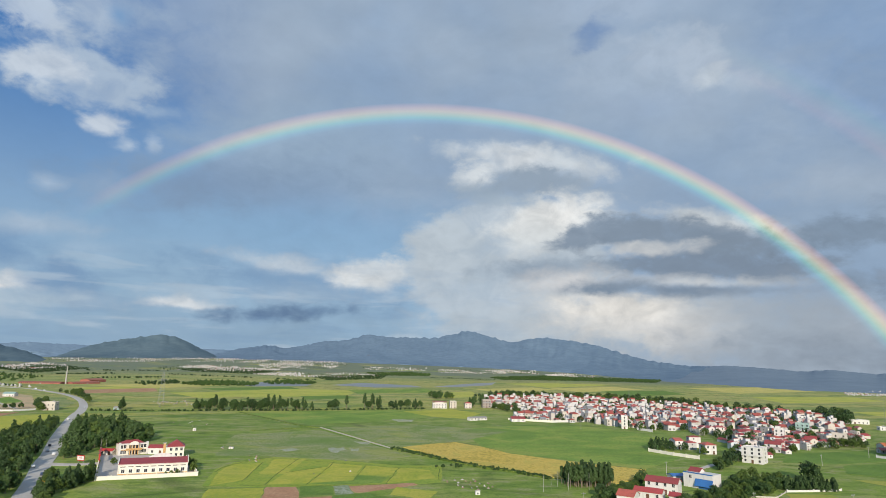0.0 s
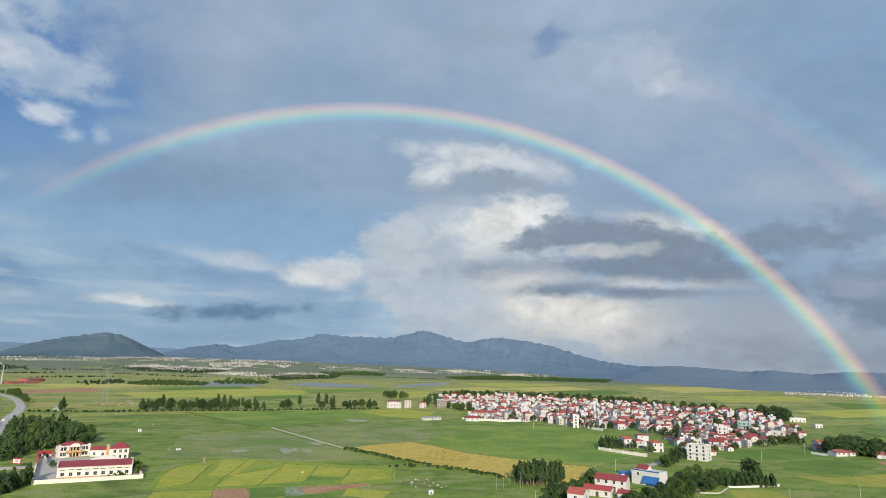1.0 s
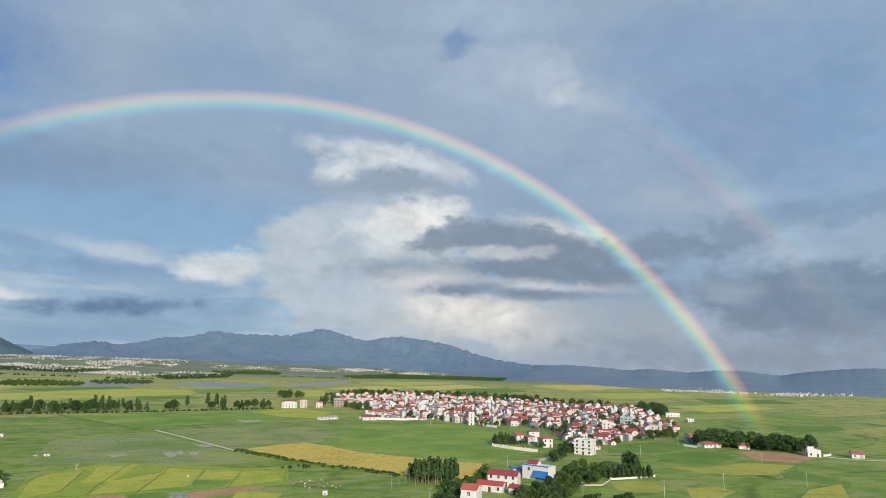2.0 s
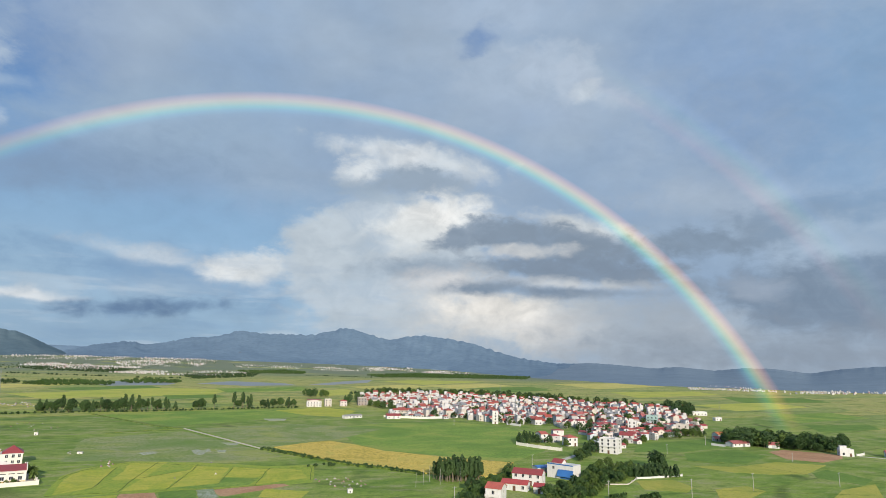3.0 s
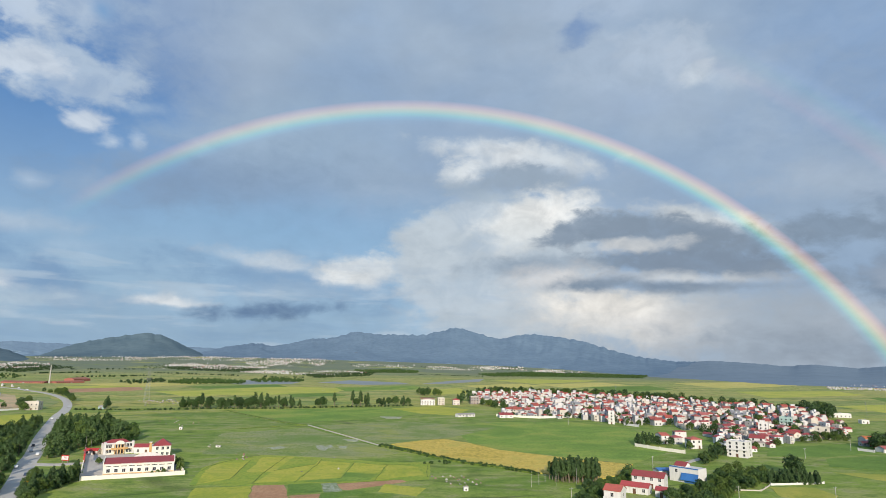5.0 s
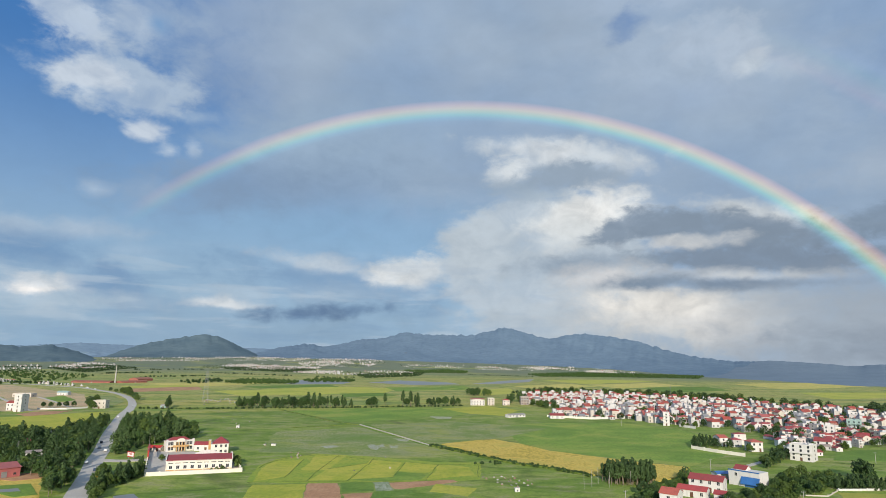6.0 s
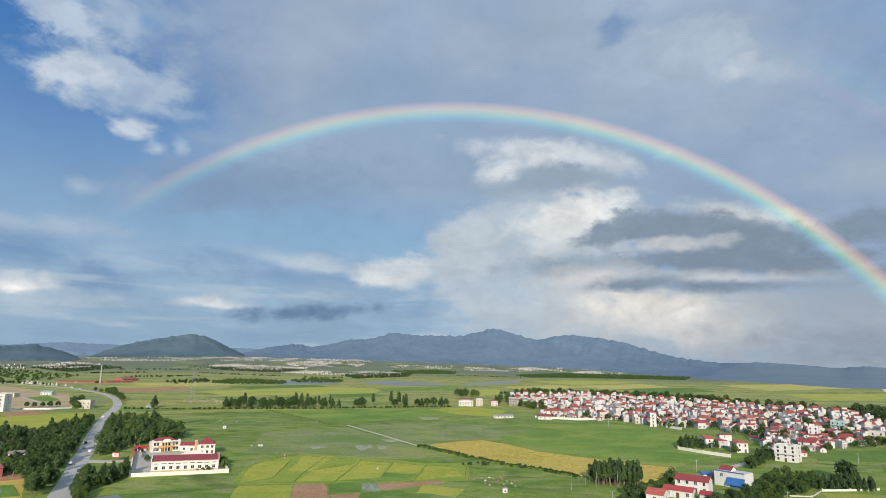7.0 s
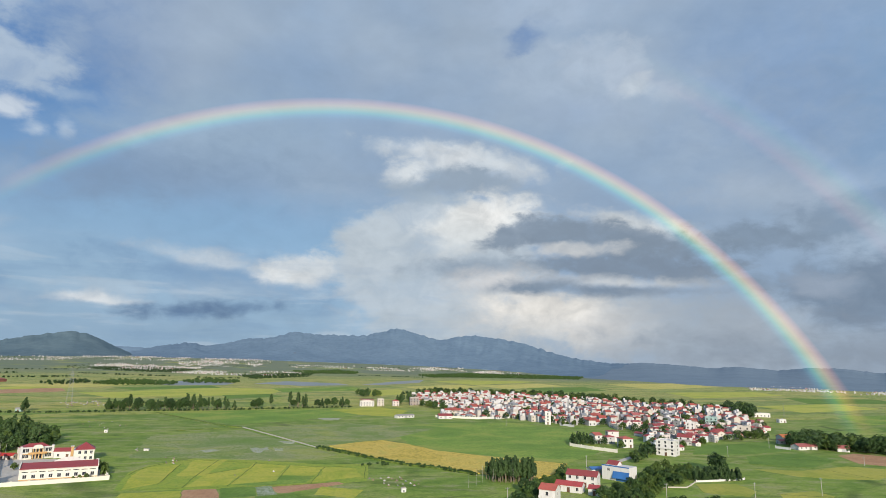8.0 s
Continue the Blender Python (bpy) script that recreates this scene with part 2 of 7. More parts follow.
BANKS += [
    # high billows over the bow
    ((41.0, 22.4), 12.0, 6.88, -14, (126, 154, 191), 0.75, 3.0, 0),
    ((48.1, 19.5), 5.6, 8.75, -11, (124, 158, 194), 0.6, 3.0, 0),
    ((19.5, 26.2), 9.7, 3.09, -10, (160, 178, 200), 0.85, 0.8, 0),
    ((16.9, 32.0), 6.9, 1.88, -1, (162, 180, 203), 0.75, 1.0, 0),
    ((20.7, 27.4), 2.9, 1.68, 7, (170, 186, 206), 0.75, 0.6, 0),
    ((24.3, 26.3), 2.1, 2.16, -54, (174, 189, 208), 0.75, 0.5, 0),
    ((25.4, 24.6), 1.2, 0.83, 16, (192, 204, 217), 0.9, 0.4, 0),
    ((27.6, 23.9), 1.3, 0.73, -5, (172, 187, 205), 0.7, 0.5, 0),
    ((14.6, 29.4), 2.0, 1.02, 28, (112, 141, 184), 0.8, 0.5, 0),
    ((19.7, 23.1), 3.9, 1.25, -7, (148, 168, 195), 0.6, 0.8, 0),
]
build_sky()


# ---------------------------------------------------------------- materials
def material(name, rough=0.8, metal=0.0):
    mat = bpy.data.materials.new(name)
    mat.use_nodes = True
    n = Nodes(mat.node_tree)
    bsdf = mat.node_tree.nodes["Principled BSDF"]
    bsdf.inputs["Roughness"].default_value, bsdf.inputs["Metallic"].default_value = rough, metal
    return mat, n, bsdf


def bump(n, bsdf, height, strength, distance):
    node = n.add("ShaderNodeBump")
    node.inputs["Strength"].default_value, node.inputs["Distance"].default_value = strength, distance
    n.feed(node.inputs["Height"], height)
    n.feed(bsdf.inputs["Normal"], node.outputs[0])


def where(n):
    return n.add("ShaderNodeNewGeometry").outputs["Position"]


def chance(n):
    return n.add("ShaderNodeObjectInfo").outputs["Random"]


def plain(name, color, other=None, scale=1.0, rough=0.8, metal=0.0, relief=0.0, vary=0.15):
    """A weathered surface of one colour that drifts towards another, with a fine grain."""
    mat, n, bsdf = material(name, rough, metal)
    here = where(n)
    stain = n.noise(here, scale, 5, 0.6)
    grain = n.noise(here, scale * 9, 3, 0.6)
    other = other or tuple(c * 0.72 for c in color)
    col = n.mix(n.span(stain, 0.35, 0.7), tuple(color) + (1,), tuple(other) + (1,))
    col = n.mix(n.span(grain, 0.3, 0.7, 0.0, vary), col, (0.0, 0.0, 0.0, 1))
    n.feed(bsdf.inputs["Base Color"], col)
    if relief:
        bump(n, bsdf, grain, 0.6, relief)
    return mat


def painted(name, shades, rough=0.75, stain=0.35):
    """House paint: every house takes one of the shades; rain streaks darken it a little."""
    mat, n, bsdf = material(name, rough)
    stops = [((i + 0.02) / len(shades), s) for i, s in enumerate(shades)]
    pick = n.ramp(chance(n), *stops)
    pick.node.color_ramp.interpolation = "CONSTANT"
    here = where(n)
    streak = n.noise(n.vec("MULTIPLY", here, (1, 1, 0.2)), 0.9, 5, 0.65)
    n.feed(bsdf.inputs["Base Color"], n.mix(n.span(streak, 0.48, 0.75, 0.0, stain), pick, (0.25, 0.23, 0.2, 1)))
    return mat


def field_material(name, stops, scale=0.05, rows=0.0, turn=0.0, dark=(0.13, 0.19, 0.035), swathes=0.0):
    """A crop: broad drifts of colour, a finer mottling, and planted rows where they show."""
    mat, n, bsdf = material(name, 0.75)
    bsdf.inputs["Specular IOR Level"].default_value = 0.15
    here = where(n)
    broad = n.noise(here, scale, 5, 0.6, 0.6)
    mottle = n.noise(n.vec("MULTIPLY", here, (1.0, 0.45, 1.0)), 0.55, 5, 0.7)
    speck = n.noise(here, 1.3, 5, 0.75)
    both = n.math("ADD", n.math("MULTIPLY", broad, 0.62), n.math("MULTIPLY", mottle, 0.38))
    col = n.ramp(n.span(both, 0.38, 0.62, 0.2, 0.85), *stops)
    col = n.mix(n.span(mottle, 0.50, 0.38, 0.0, 0.5), col, (*dark, 1))
    col = n.mix(n.span(speck, 0.48, 0.62, 0.0, 0.45), col, (*[c * 0.8 for c in dark], 1))
    if swathes:
        long = n.noise(n.vec("MULTIPLY", here, (0.7, 1.0, 1.0)), 0.02, 5, 0.6, 0.8)
        col = n.mix(n.span(long, 0.50, 0.60, 0.0, swathes), col, (0.13, 0.235, 0.04, 1))
        col = n.mix(n.span(long, 0.47, 0.38, 0.0, swathes), col, (0.36, 0.37, 0.09, 1))
    if rows:
        spin = n.add("ShaderNodeVectorRotate", rotation_type="Z_AXIS")
        n.feed(spin.inputs["Vector"], here)
        spin.inputs["Angle"].default_value = radians(turn)
        wave = n.add("ShaderNodeTexWave", wave_type="BANDS")
        n.feed(wave.inputs["Vector"], spin.outputs[0])
        wave.inputs["Scale"].default_value, wave.inputs["Distortion"].default_value = rows, 1.5
        col = n.mix(n.math("MULTIPLY", wave.outputs["Fac"], 0.16), col, (0.03, 0.03, 0.01, 1))
    n.feed(bsdf.inputs["Base Color"], col)
    bump(n, bsdf, n.noise(here, 1.6, 4, 0.7), 0.7, 0.25)
    return mat


def ground_material():
    """The plain: paddies of many greens and yellows in long parcels, parted by low banks."""
    mat, n, bsdf = material("plain_of_paddies", 0.8)
    bsdf.inputs["Specular IOR Level"].default_value = 0.12
    here = where(n)
    spin = n.add("ShaderNodeVectorRotate", rotation_type="Z_AXIS")
    n.feed(spin.inputs["Vector"], here)
    spin.inputs["Angle"].default_value = radians(-16)
    sway = n.vec("MULTIPLY_ADD", n.noise(here, 0.004, 3, 0.5, color=True), (60, 60, 0), spin.outputs[0])
    lot = n.vec("MULTIPLY", sway, (1 / 190, 1 / 44, 0))
    cell = n.add("ShaderNodeTexVoronoi", voronoi_dimensions="2D", feature="F1", distance="CHEBYCHEV")
    n.feed(cell.inputs["Vector"], lot)
    cell.inputs["Scale"].default_value, cell.inputs["Randomness"].default_value = 1.0, 0.7
    bank = n.add("ShaderNodeTexVoronoi", voronoi_dimensions="2D", feature="DISTANCE_TO_EDGE")
    n.feed(bank.inputs["Vector"], lot)
    bank.inputs["Scale"].default_value, bank.inputs["Randomness"].default_value = 1.0, 0.7
    tone = n.add("ShaderNodeSeparateColor")
    n.feed(tone.inputs[0], cell.outputs["Color"])
    drift = n.noise(here, 0.0035, 4, 0.55)
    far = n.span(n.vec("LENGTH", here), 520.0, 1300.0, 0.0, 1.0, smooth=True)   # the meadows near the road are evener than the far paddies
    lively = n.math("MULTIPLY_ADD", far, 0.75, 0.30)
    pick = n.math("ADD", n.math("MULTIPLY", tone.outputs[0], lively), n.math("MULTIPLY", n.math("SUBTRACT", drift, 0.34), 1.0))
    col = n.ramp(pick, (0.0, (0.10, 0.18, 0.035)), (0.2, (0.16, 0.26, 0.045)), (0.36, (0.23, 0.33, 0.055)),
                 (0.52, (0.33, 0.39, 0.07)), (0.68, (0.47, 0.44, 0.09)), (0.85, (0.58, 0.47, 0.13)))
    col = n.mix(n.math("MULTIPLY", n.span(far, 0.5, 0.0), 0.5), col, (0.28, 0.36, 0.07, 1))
    # haze put into the colour: the far paddies pale to olive with distance
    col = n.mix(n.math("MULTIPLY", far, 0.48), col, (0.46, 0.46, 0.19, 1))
    swathe = n.noise(n.vec("MULTIPLY", sway, (0.7, 1.0, 1.0)), 0.026, 5, 0.6)
    mottle = n.noise(n.vec("MULTIPLY", here, (0.6, 1.0, 1.0)), 0.10, 7, 0.7)
    grain = n.noise(here, 0.7, 6, 0.75)
    col = n.mix(n.span(swathe, 0.50, 0.62, 0.0, 0.6), col, (0.36, 0.37, 0.13, 1))
    col = n.mix(n.span(swathe, 0.48, 0.36, 0.0, 0.6), col, (0.12, 0.22, 0.04, 1))
    col = n.mix(n.span(mottle, 0.52, 0.61, 0.0, 0.6), col, (0.38, 0.35, 0.20, 1))
    col = n.mix(n.span(mottle, 0.48, 0.40, 0.0, 0.6), col, (0.10, 0.19, 0.03, 1))
    col = n.mix(n.span(grain, 0.48, 0.62, 0.0, 0.5), col, (0.08, 0.14, 0.03, 1))
    lines = n.math("MULTIPLY", n.span(bank.outputs[0], 0.04, 0.012), n.span(n.noise(here, 0.02, 3), 0.4, 0.6))
    col = n.mix(n.math("MULTIPLY", lines, 0.55), col, (0.05, 0.08, 0.025, 1))
    # gardens and scrub take over from the paddies towards the foot of the hills, with grey haze put into their colour
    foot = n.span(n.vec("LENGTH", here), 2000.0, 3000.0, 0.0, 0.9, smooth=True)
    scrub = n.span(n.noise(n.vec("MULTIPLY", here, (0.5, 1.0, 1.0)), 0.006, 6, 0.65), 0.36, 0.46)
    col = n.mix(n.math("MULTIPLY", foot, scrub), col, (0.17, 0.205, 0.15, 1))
    n.feed(bsdf.inputs["Base Color"], col)
    bump(n, bsdf, n.noise(here, 0.9, 5, 0.7), 0.6, 0.3)
    return mat


def hill_material(name, low, high, scale):
    """Wooded slopes: blue-green with the haze of distance put into the colour, gullies and a few bare scars."""
    mat, n, bsdf = material(name, 0.95)
    bsdf.inputs["Specular IOR Level"].default_value = 0.0
    here = where(n)
    woods = n.noise(here, scale, 8, 0.65)
    scar = n.noise(here, 0.0045, 4, 0.6)
    canopy = n.noise(here, 0.03, 6, 0.7)
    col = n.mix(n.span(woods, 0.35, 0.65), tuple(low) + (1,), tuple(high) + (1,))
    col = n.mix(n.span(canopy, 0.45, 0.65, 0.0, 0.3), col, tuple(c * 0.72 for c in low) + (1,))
    col = n.mix(n.span(scar, 0.70, 0.76, 0.0, 0.5), col, (0.16, 0.15, 0.14, 1))
    n.feed(bsdf.inputs["Base Color"], col)
    bump(n, bsdf, n.math("ADD", woods, n.math("MULTIPLY", canopy, 0.10)), 0.35, 12.0)
    return mat


def leaf_material(name, dark, light):
    mat, n, bsdf = material(name, 0.6)
    bsdf.inputs["Specular IOR Level"].default_value = 0.25
    isle = n.add("ShaderNodeNewGeometry").outputs["Random Per Island"]
    col = n.mix(n.math("ADD", n.math("MULTIPLY", isle, 0.5), n.math("MULTIPLY", chance(n), 0.6)), tuple(dark) + (1,), tuple(light) + (1,))
    n.feed(bsdf.inputs["Base Color"], col)
    return mat


def asphalt_material():
    mat, n, bsdf = material("asphalt", 0.7)
    here = where(n)
    wear = n.noise(here, 0.12, 5, 0.6)
    grit = n.noise(here, 2.5, 4, 0.7)
    col = n.mix(n.span(wear, 0.3, 0.7), (0.50, 0.47, 0.43, 1), (0.60, 0.56, 0.50, 1))
    col = n.mix(n.span(grit, 0.4, 0.75, 0.0, 0.3), col, (0.12, 0.12, 0.12, 1))
    n.feed(bsdf.inputs["Base Color"], col)
    bump(n, bsdf, grit, 0.4, 0.01)
    return mat


def water_material():
    mat, n, bsdf = material("still_water", 0.38)
    bsdf.inputs["Base Color"].default_value = (0.22, 0.23, 0.22, 1)
    bump(n, bsdf, n.noise(where(n), 0.8, 3, 0.6), 0.5, 0.12)
    return mat


def roof_material(name, shades, rib=0.0):
    mat, n, bsdf = material(name, 0.55)
    here = where(n)
    stops = [((i + 0.02) / len(shades), s) for i, s in enumerate(shades)]
    pick = n.ramp(chance(n), *stops)
    pick.node.color_ramp.interpolation = "CONSTANT"
    dirt = n.noise(here, 0.6, 6, 0.65)
    col = n.mix(n.span(dirt, 0.45, 0.75, 0.0, 0.4), pick, (0.10, 0.05, 0.045, 1))
    n.feed(bsdf.inputs["Base Color"], col)
    bump(n, bsdf, n.noise(n.vec("MULTIPLY", here, (4, 4, 1.2)), 1.5, 3, 0.6), 0.5, 0.05)
    return mat


M = {
    "ground": ground_material(),
    "asphalt": asphalt_material(),
    "water": water_material(),
    "gold": field_material("ripe_rice", [(0.25, (0.56, 0.43, 0.08)), (0.45, (0.72, 0.53, 0.11)), (0.6, (0.78, 0.58, 0.14)), (0.75, (0.62, 0.51, 0.11))], 0.03, rows=0.28, turn=38, dark=(0.38, 0.29, 0.06)),
    "lime": field_material("turning_rice", [(0.25, (0.36, 0.41, 0.055)), (0.45, (0.45, 0.46, 0.06)), (0.6, (0.55, 0.50, 0.085)), (0.8, (0.40, 0.43, 0.06))], 0.05, dark=(0.31, 0.36, 0.055), swathes=0.2),
    "green": field_material("young_rice", [(0.25, (0.17, 0.29, 0.05)), (0.5, (0.23, 0.36, 0.06)), (0.75, (0.31, 0.39, 0.075))], 0.02, swathes=0.55),
    "turning": field_material("half_ripe_rice", [(0.25, (0.25, 0.36, 0.05)), (0.5, (0.31, 0.39, 0.055)), (0.75, (0.38, 0.41, 0.065))], 0.03, dark=(0.19, 0.28, 0.045)),
    "deep": field_material("dense_green_crop", [(0.25, (0.11, 0.21, 0.035)), (0.5, (0.15, 0.26, 0.045)), (0.8, (0.20, 0.31, 0.055))], 0.03),
    "meadow": field_material("grazed_meadow", [(0.25, (0.22, 0.30, 0.075)), (0.45, (0.28, 0.33, 0.11)), (0.62, (0.36, 0.36, 0.19)), (0.8, (0.25, 0.31, 0.09))], 0.03, swathes=0.5),
    "soil": field_material("ploughed_soil", [(0.25, (0.46, 0.25, 0.14)), (0.5, (0.54, 0.30, 0.17)), (0.8, (0.60, 0.37, 0.22))], 0.05, rows=0.5, dark=(0.40, 0.23, 0.13)),
    "mud": field_material("dried_mud", [(0.3, (0.34, 0.35, 0.26)), (0.45, (0.47, 0.47, 0.42)), (0.6, (0.30, 0.34, 0.15)), (0.8, (0.52, 0.52, 0.49))], 0.25, dark=(0.30, 0.32, 0.18)),
    "rows": field_material("vegetable_rows", [(0.25, (0.18, 0.28, 0.12)), (0.5, (0.30, 0.36, 0.22)), (0.8, (0.45, 0.48, 0.38))], 0.05, rows=0.7, turn=12),
    "stubble": field_material("pale_ripe_rice", [(0.25, (0.56, 0.51, 0.13)), (0.45, (0.66, 0.56, 0.17)), (0.6, (0.70, 0.58, 0.20)), (0.8, (0.54, 0.50, 0.13))], 0.012, dark=(0.42, 0.40, 0.09), swathes=0.25),
    "pale": field_material("pale_green_rice", [(0.25, (0.42, 0.47, 0.08)), (0.45, (0.52, 0.52, 0.09)), (0.6, (0.58, 0.53, 0.12)), (0.8, (0.42, 0.47, 0.08))], 0.012, dark=(0.32, 0.38, 0.065), swathes=0.25),
    "straw": field_material("ripening_rice", [(0.25, (0.36, 0.38, 0.06)), (0.45, (0.46, 0.43, 0.08)), (0.6, (0.50, 0.45, 0.095)), (0.8, (0.38, 0.39, 0.07))], 0.04, dark=(0.30, 0.32, 0.06), swathes=0.25),
    "clay": field_material("cleared_building_land", [(0.25, (0.60, 0.43, 0.25)), (0.45, (0.68, 0.50, 0.30)), (0.6, (0.46, 0.38, 0.20)), (0.8, (0.60, 0.48, 0.33))], 0.02, dark=(0.42, 0.33, 0.19)),
    "concrete": plain("concrete", (0.61, 0.56, 0.50), (0.50, 0.46, 0.41), 0.3, 0.85, relief=0.01),
    "bund": field_material("weedy_bank", [(0.25, (0.09, 0.15, 0.03)), (0.6, (0.15, 0.21, 0.04)), (0.8, (0.24, 0.27, 0.08))], 0.2, dark=(0.07, 0.11, 0.02)),
    # haze is put into the base colours of these hills, bluer and paler than woods
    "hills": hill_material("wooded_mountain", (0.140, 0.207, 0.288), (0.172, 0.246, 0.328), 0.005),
    # paler still: a veil of rain is put into this colour, none is modelled
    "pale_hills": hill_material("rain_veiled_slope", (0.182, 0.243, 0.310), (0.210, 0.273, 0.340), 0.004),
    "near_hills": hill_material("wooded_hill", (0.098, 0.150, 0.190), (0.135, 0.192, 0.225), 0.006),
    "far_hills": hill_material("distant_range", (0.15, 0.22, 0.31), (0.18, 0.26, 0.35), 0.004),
    "leaf": leaf_material("dark_foliage", (0.018, 0.042, 0.016), (0.062, 0.115, 0.028)),
    "leaf_grey": leaf_material("eucalyptus_foliage", (0.026, 0.056, 0.022), (0.076, 0.128, 0.040)),
    "leaf_light": leaf_material("light_foliage", (0.045, 0.082, 0.018), (0.10, 0.15, 0.03)),
    "bark": plain("bark", (0.16, 0.12, 0.08), (0.26, 0.22, 0.17), 1.5, 0.9),
    "wall": painted("lime_washed_wall", [(0.62, 0.59, 0.58), (0.68, 0.66, 0.65), (0.58, 0.52, 0.50), (0.46, 0.45, 0.45), (0.60, 0.55, 0.49), (0.52, 0.56, 0.60)]),
    "far_wall": plain("weathered_white_wall", (0.62, 0.61, 0.62), (0.50, 0.49, 0.50), 0.06, vary=0.1),
    "far_cream": plain("weathered_cream_wall", (0.52, 0.48, 0.45), (0.40, 0.40, 0.42), 0.06, vary=0.1),
    "far_tile": plain("weathered_red_roof", (0.42, 0.085, 0.06), (0.30, 0.09, 0.075), 0.05, 0.6, vary=0.2),
    "white": painted("white_wall", [(0.65, 0.635, 0.62), (0.63, 0.62, 0.61)], stain=0.25),
    "cream": plain("cream_wall", (0.79, 0.75, 0.66), (0.71, 0.67, 0.58), 0.2, vary=0.06),
    "ochre": plain("ochre_trim", (0.62, 0.38, 0.16), None, 0.3, vary=0.08),
    "tile": roof_material("red_roof", [(0.42, 0.065, 0.065), (0.35, 0.05, 0.055), (0.47, 0.11, 0.08), (0.30, 0.055, 0.055), (0.40, 0.09, 0.09)]),
    "maroon": plain("maroon_sheet_roof", (0.36, 0.06, 0.06), (0.28, 0.05, 0.055), 0.25, 0.5),
    "tin_red": plain("faded_red_sheet", (0.42, 0.13, 0.12), (0.34, 0.10, 0.10), 0.2, 0.6),
    "orange_roof": plain("orange_tiles", (0.55, 0.18, 0.06), (0.42, 0.13, 0.06), 0.3, 0.7),
    "grey_roof": roof_material("grey_roof", [(0.33, 0.32, 0.31), (0.26, 0.27, 0.29), (0.40, 0.38, 0.36), (0.30, 0.26, 0.24)]),
    "blue_roof": plain("blue_sheet_metal", (0.05, 0.18, 0.48), (0.04, 0.14, 0.38), 0.3, 0.45),
    "teal_roof": plain("pale_teal_sheet", (0.35, 0.5, 0.47), None, 0.3, 0.5),
    "brick_red": plain("brick_works_roof", (0.40, 0.14, 0.10), (0.32, 0.12, 0.09), 0.05, 0.8),
    "pane": plain("window_glass", (0.03, 0.035, 0.045), (0.05, 0.055, 0.06), 0.6, 0.12, vary=0.02),
    "wood": plain("door_paint", (0.14, 0.07, 0.04), None, 1.0, 0.6),
    "dull_steel": plain("weathered_lattice_steel", (0.30, 0.31, 0.32), (0.24, 0.25, 0.26), 0.8, 0.6, 0.2),
    "steel": plain("galvanised_steel", (0.45, 0.46, 0.47), (0.36, 0.37, 0.38), 0.8, 0.45, 0.7),
    "post": plain("concrete_post", (0.50, 0.48, 0.45), (0.40, 0.38, 0.36), 0.8, 0.85),
    "red": plain("red_paint", (0.50, 0.04, 0.03), None, 0.5, 0.5),
    "tomb": painted("tomb_plaster", [(0.36, 0.34, 0.31), (0.28, 0.16, 0.13), (0.16, 0.16, 0.15), (0.52, 0.50, 0.48)]),
    "tyre": plain("rubber", (0.02, 0.02, 0.02), None, 2.0, 0.8),
}


# ---------------------------------------------------------------- geometry helpers
class Geo:
    """Loose geometry that becomes one mesh."""

    def __init__(self):
        self.v, self.f = [], []

    def add(self, verts, faces):
        k = len(self.v)
        self.v += [tuple(p) for p in verts]
        self.f += [tuple(k + i for i in face) for face in faces]
        return self

    def box(self, x0, x1, y0, y1, z0, z1):
        return self.hexa([(x0, y0, z0), (x1, y0, z0), (x1, y1, z0), (x0, y1, z0), (x0, y0, z1), (x1, y0, z1), (x1, y1, z1), (x0, y1, z1)])

    def hexa(self, p):
        return self.add(p, [(3, 2, 1, 0), (4, 5, 6, 7), (0, 1, 5, 4), (1, 2, 6, 5), (2, 3, 7, 6), (3, 0, 4, 7)])

    def prism(self, ring, z0, z1):
        """An upright block over a ring of plan points (counter-clockwise)."""
        m = len(ring)
        v = [(x, y, z0) for x, y in ring] + [(x, y, z1) for x, y in ring]
        return self.add(v, [tuple(range(m))[::-1], tuple(range(m, 2 * m))] + [(i, (i + 1) % m, m + (i + 1) % m, m + i) for i in range(m)])

    def tube(self, a, b, r0, r1, sides=6):
        a, b = Vector(a), Vector(b)
        q = (b - a).to_track_quat("Z", "Y")
        v = []
        for p, r in ((a, r0), (b, r1)):
            v += [p + q @ Vector((r * math.cos(2 * math.pi * i / sides), r * math.sin(2 * math.pi * i / sides), 0)) for i in range(sides)]
        f = [(i, (i + 1) % sides, sides + (i + 1) % sides, sides + i) for i in range(sides)]
        return self.add(v, f + [tuple(range(sides))[::-1], tuple(range(sides, 2 * sides))])

    def mesh(self, name, mat, smooth=False):
        me = bpy.data.meshes.new(name)
        me.from_pydata(self.v, [], self.f)
        me.materials.append(mat)
        if smooth:
            me.polygons.foreach_set("use_smooth", [True] * len(me.polygons))
        me.update()
        return me


def part(name, geo, mat, parent, label="", at=None):
    """A geometry as one mesh object under a thing or part."""
    ob = new(name, geo.mesh(name, mat) if isinstance(geo, Geo) else geo)
    ob.parent = parent
    if at is not None:
        ob.matrix_basis = at
    if label:
        ob["label"] = label
    return ob


def thing(name, label, category, group="", at=None, kind=""):
    ob = new(name)
    ob.empty_display_size = 1.0
    tagged(ob, label, category, group, kind)
    if at is not None:
        ob.matrix_basis = at
    return ob


def sheet(name, geo, mat, label="", category="", kind="structure"):
    return tagged(new(name, geo.mesh(name, mat)), label, category, "", kind)


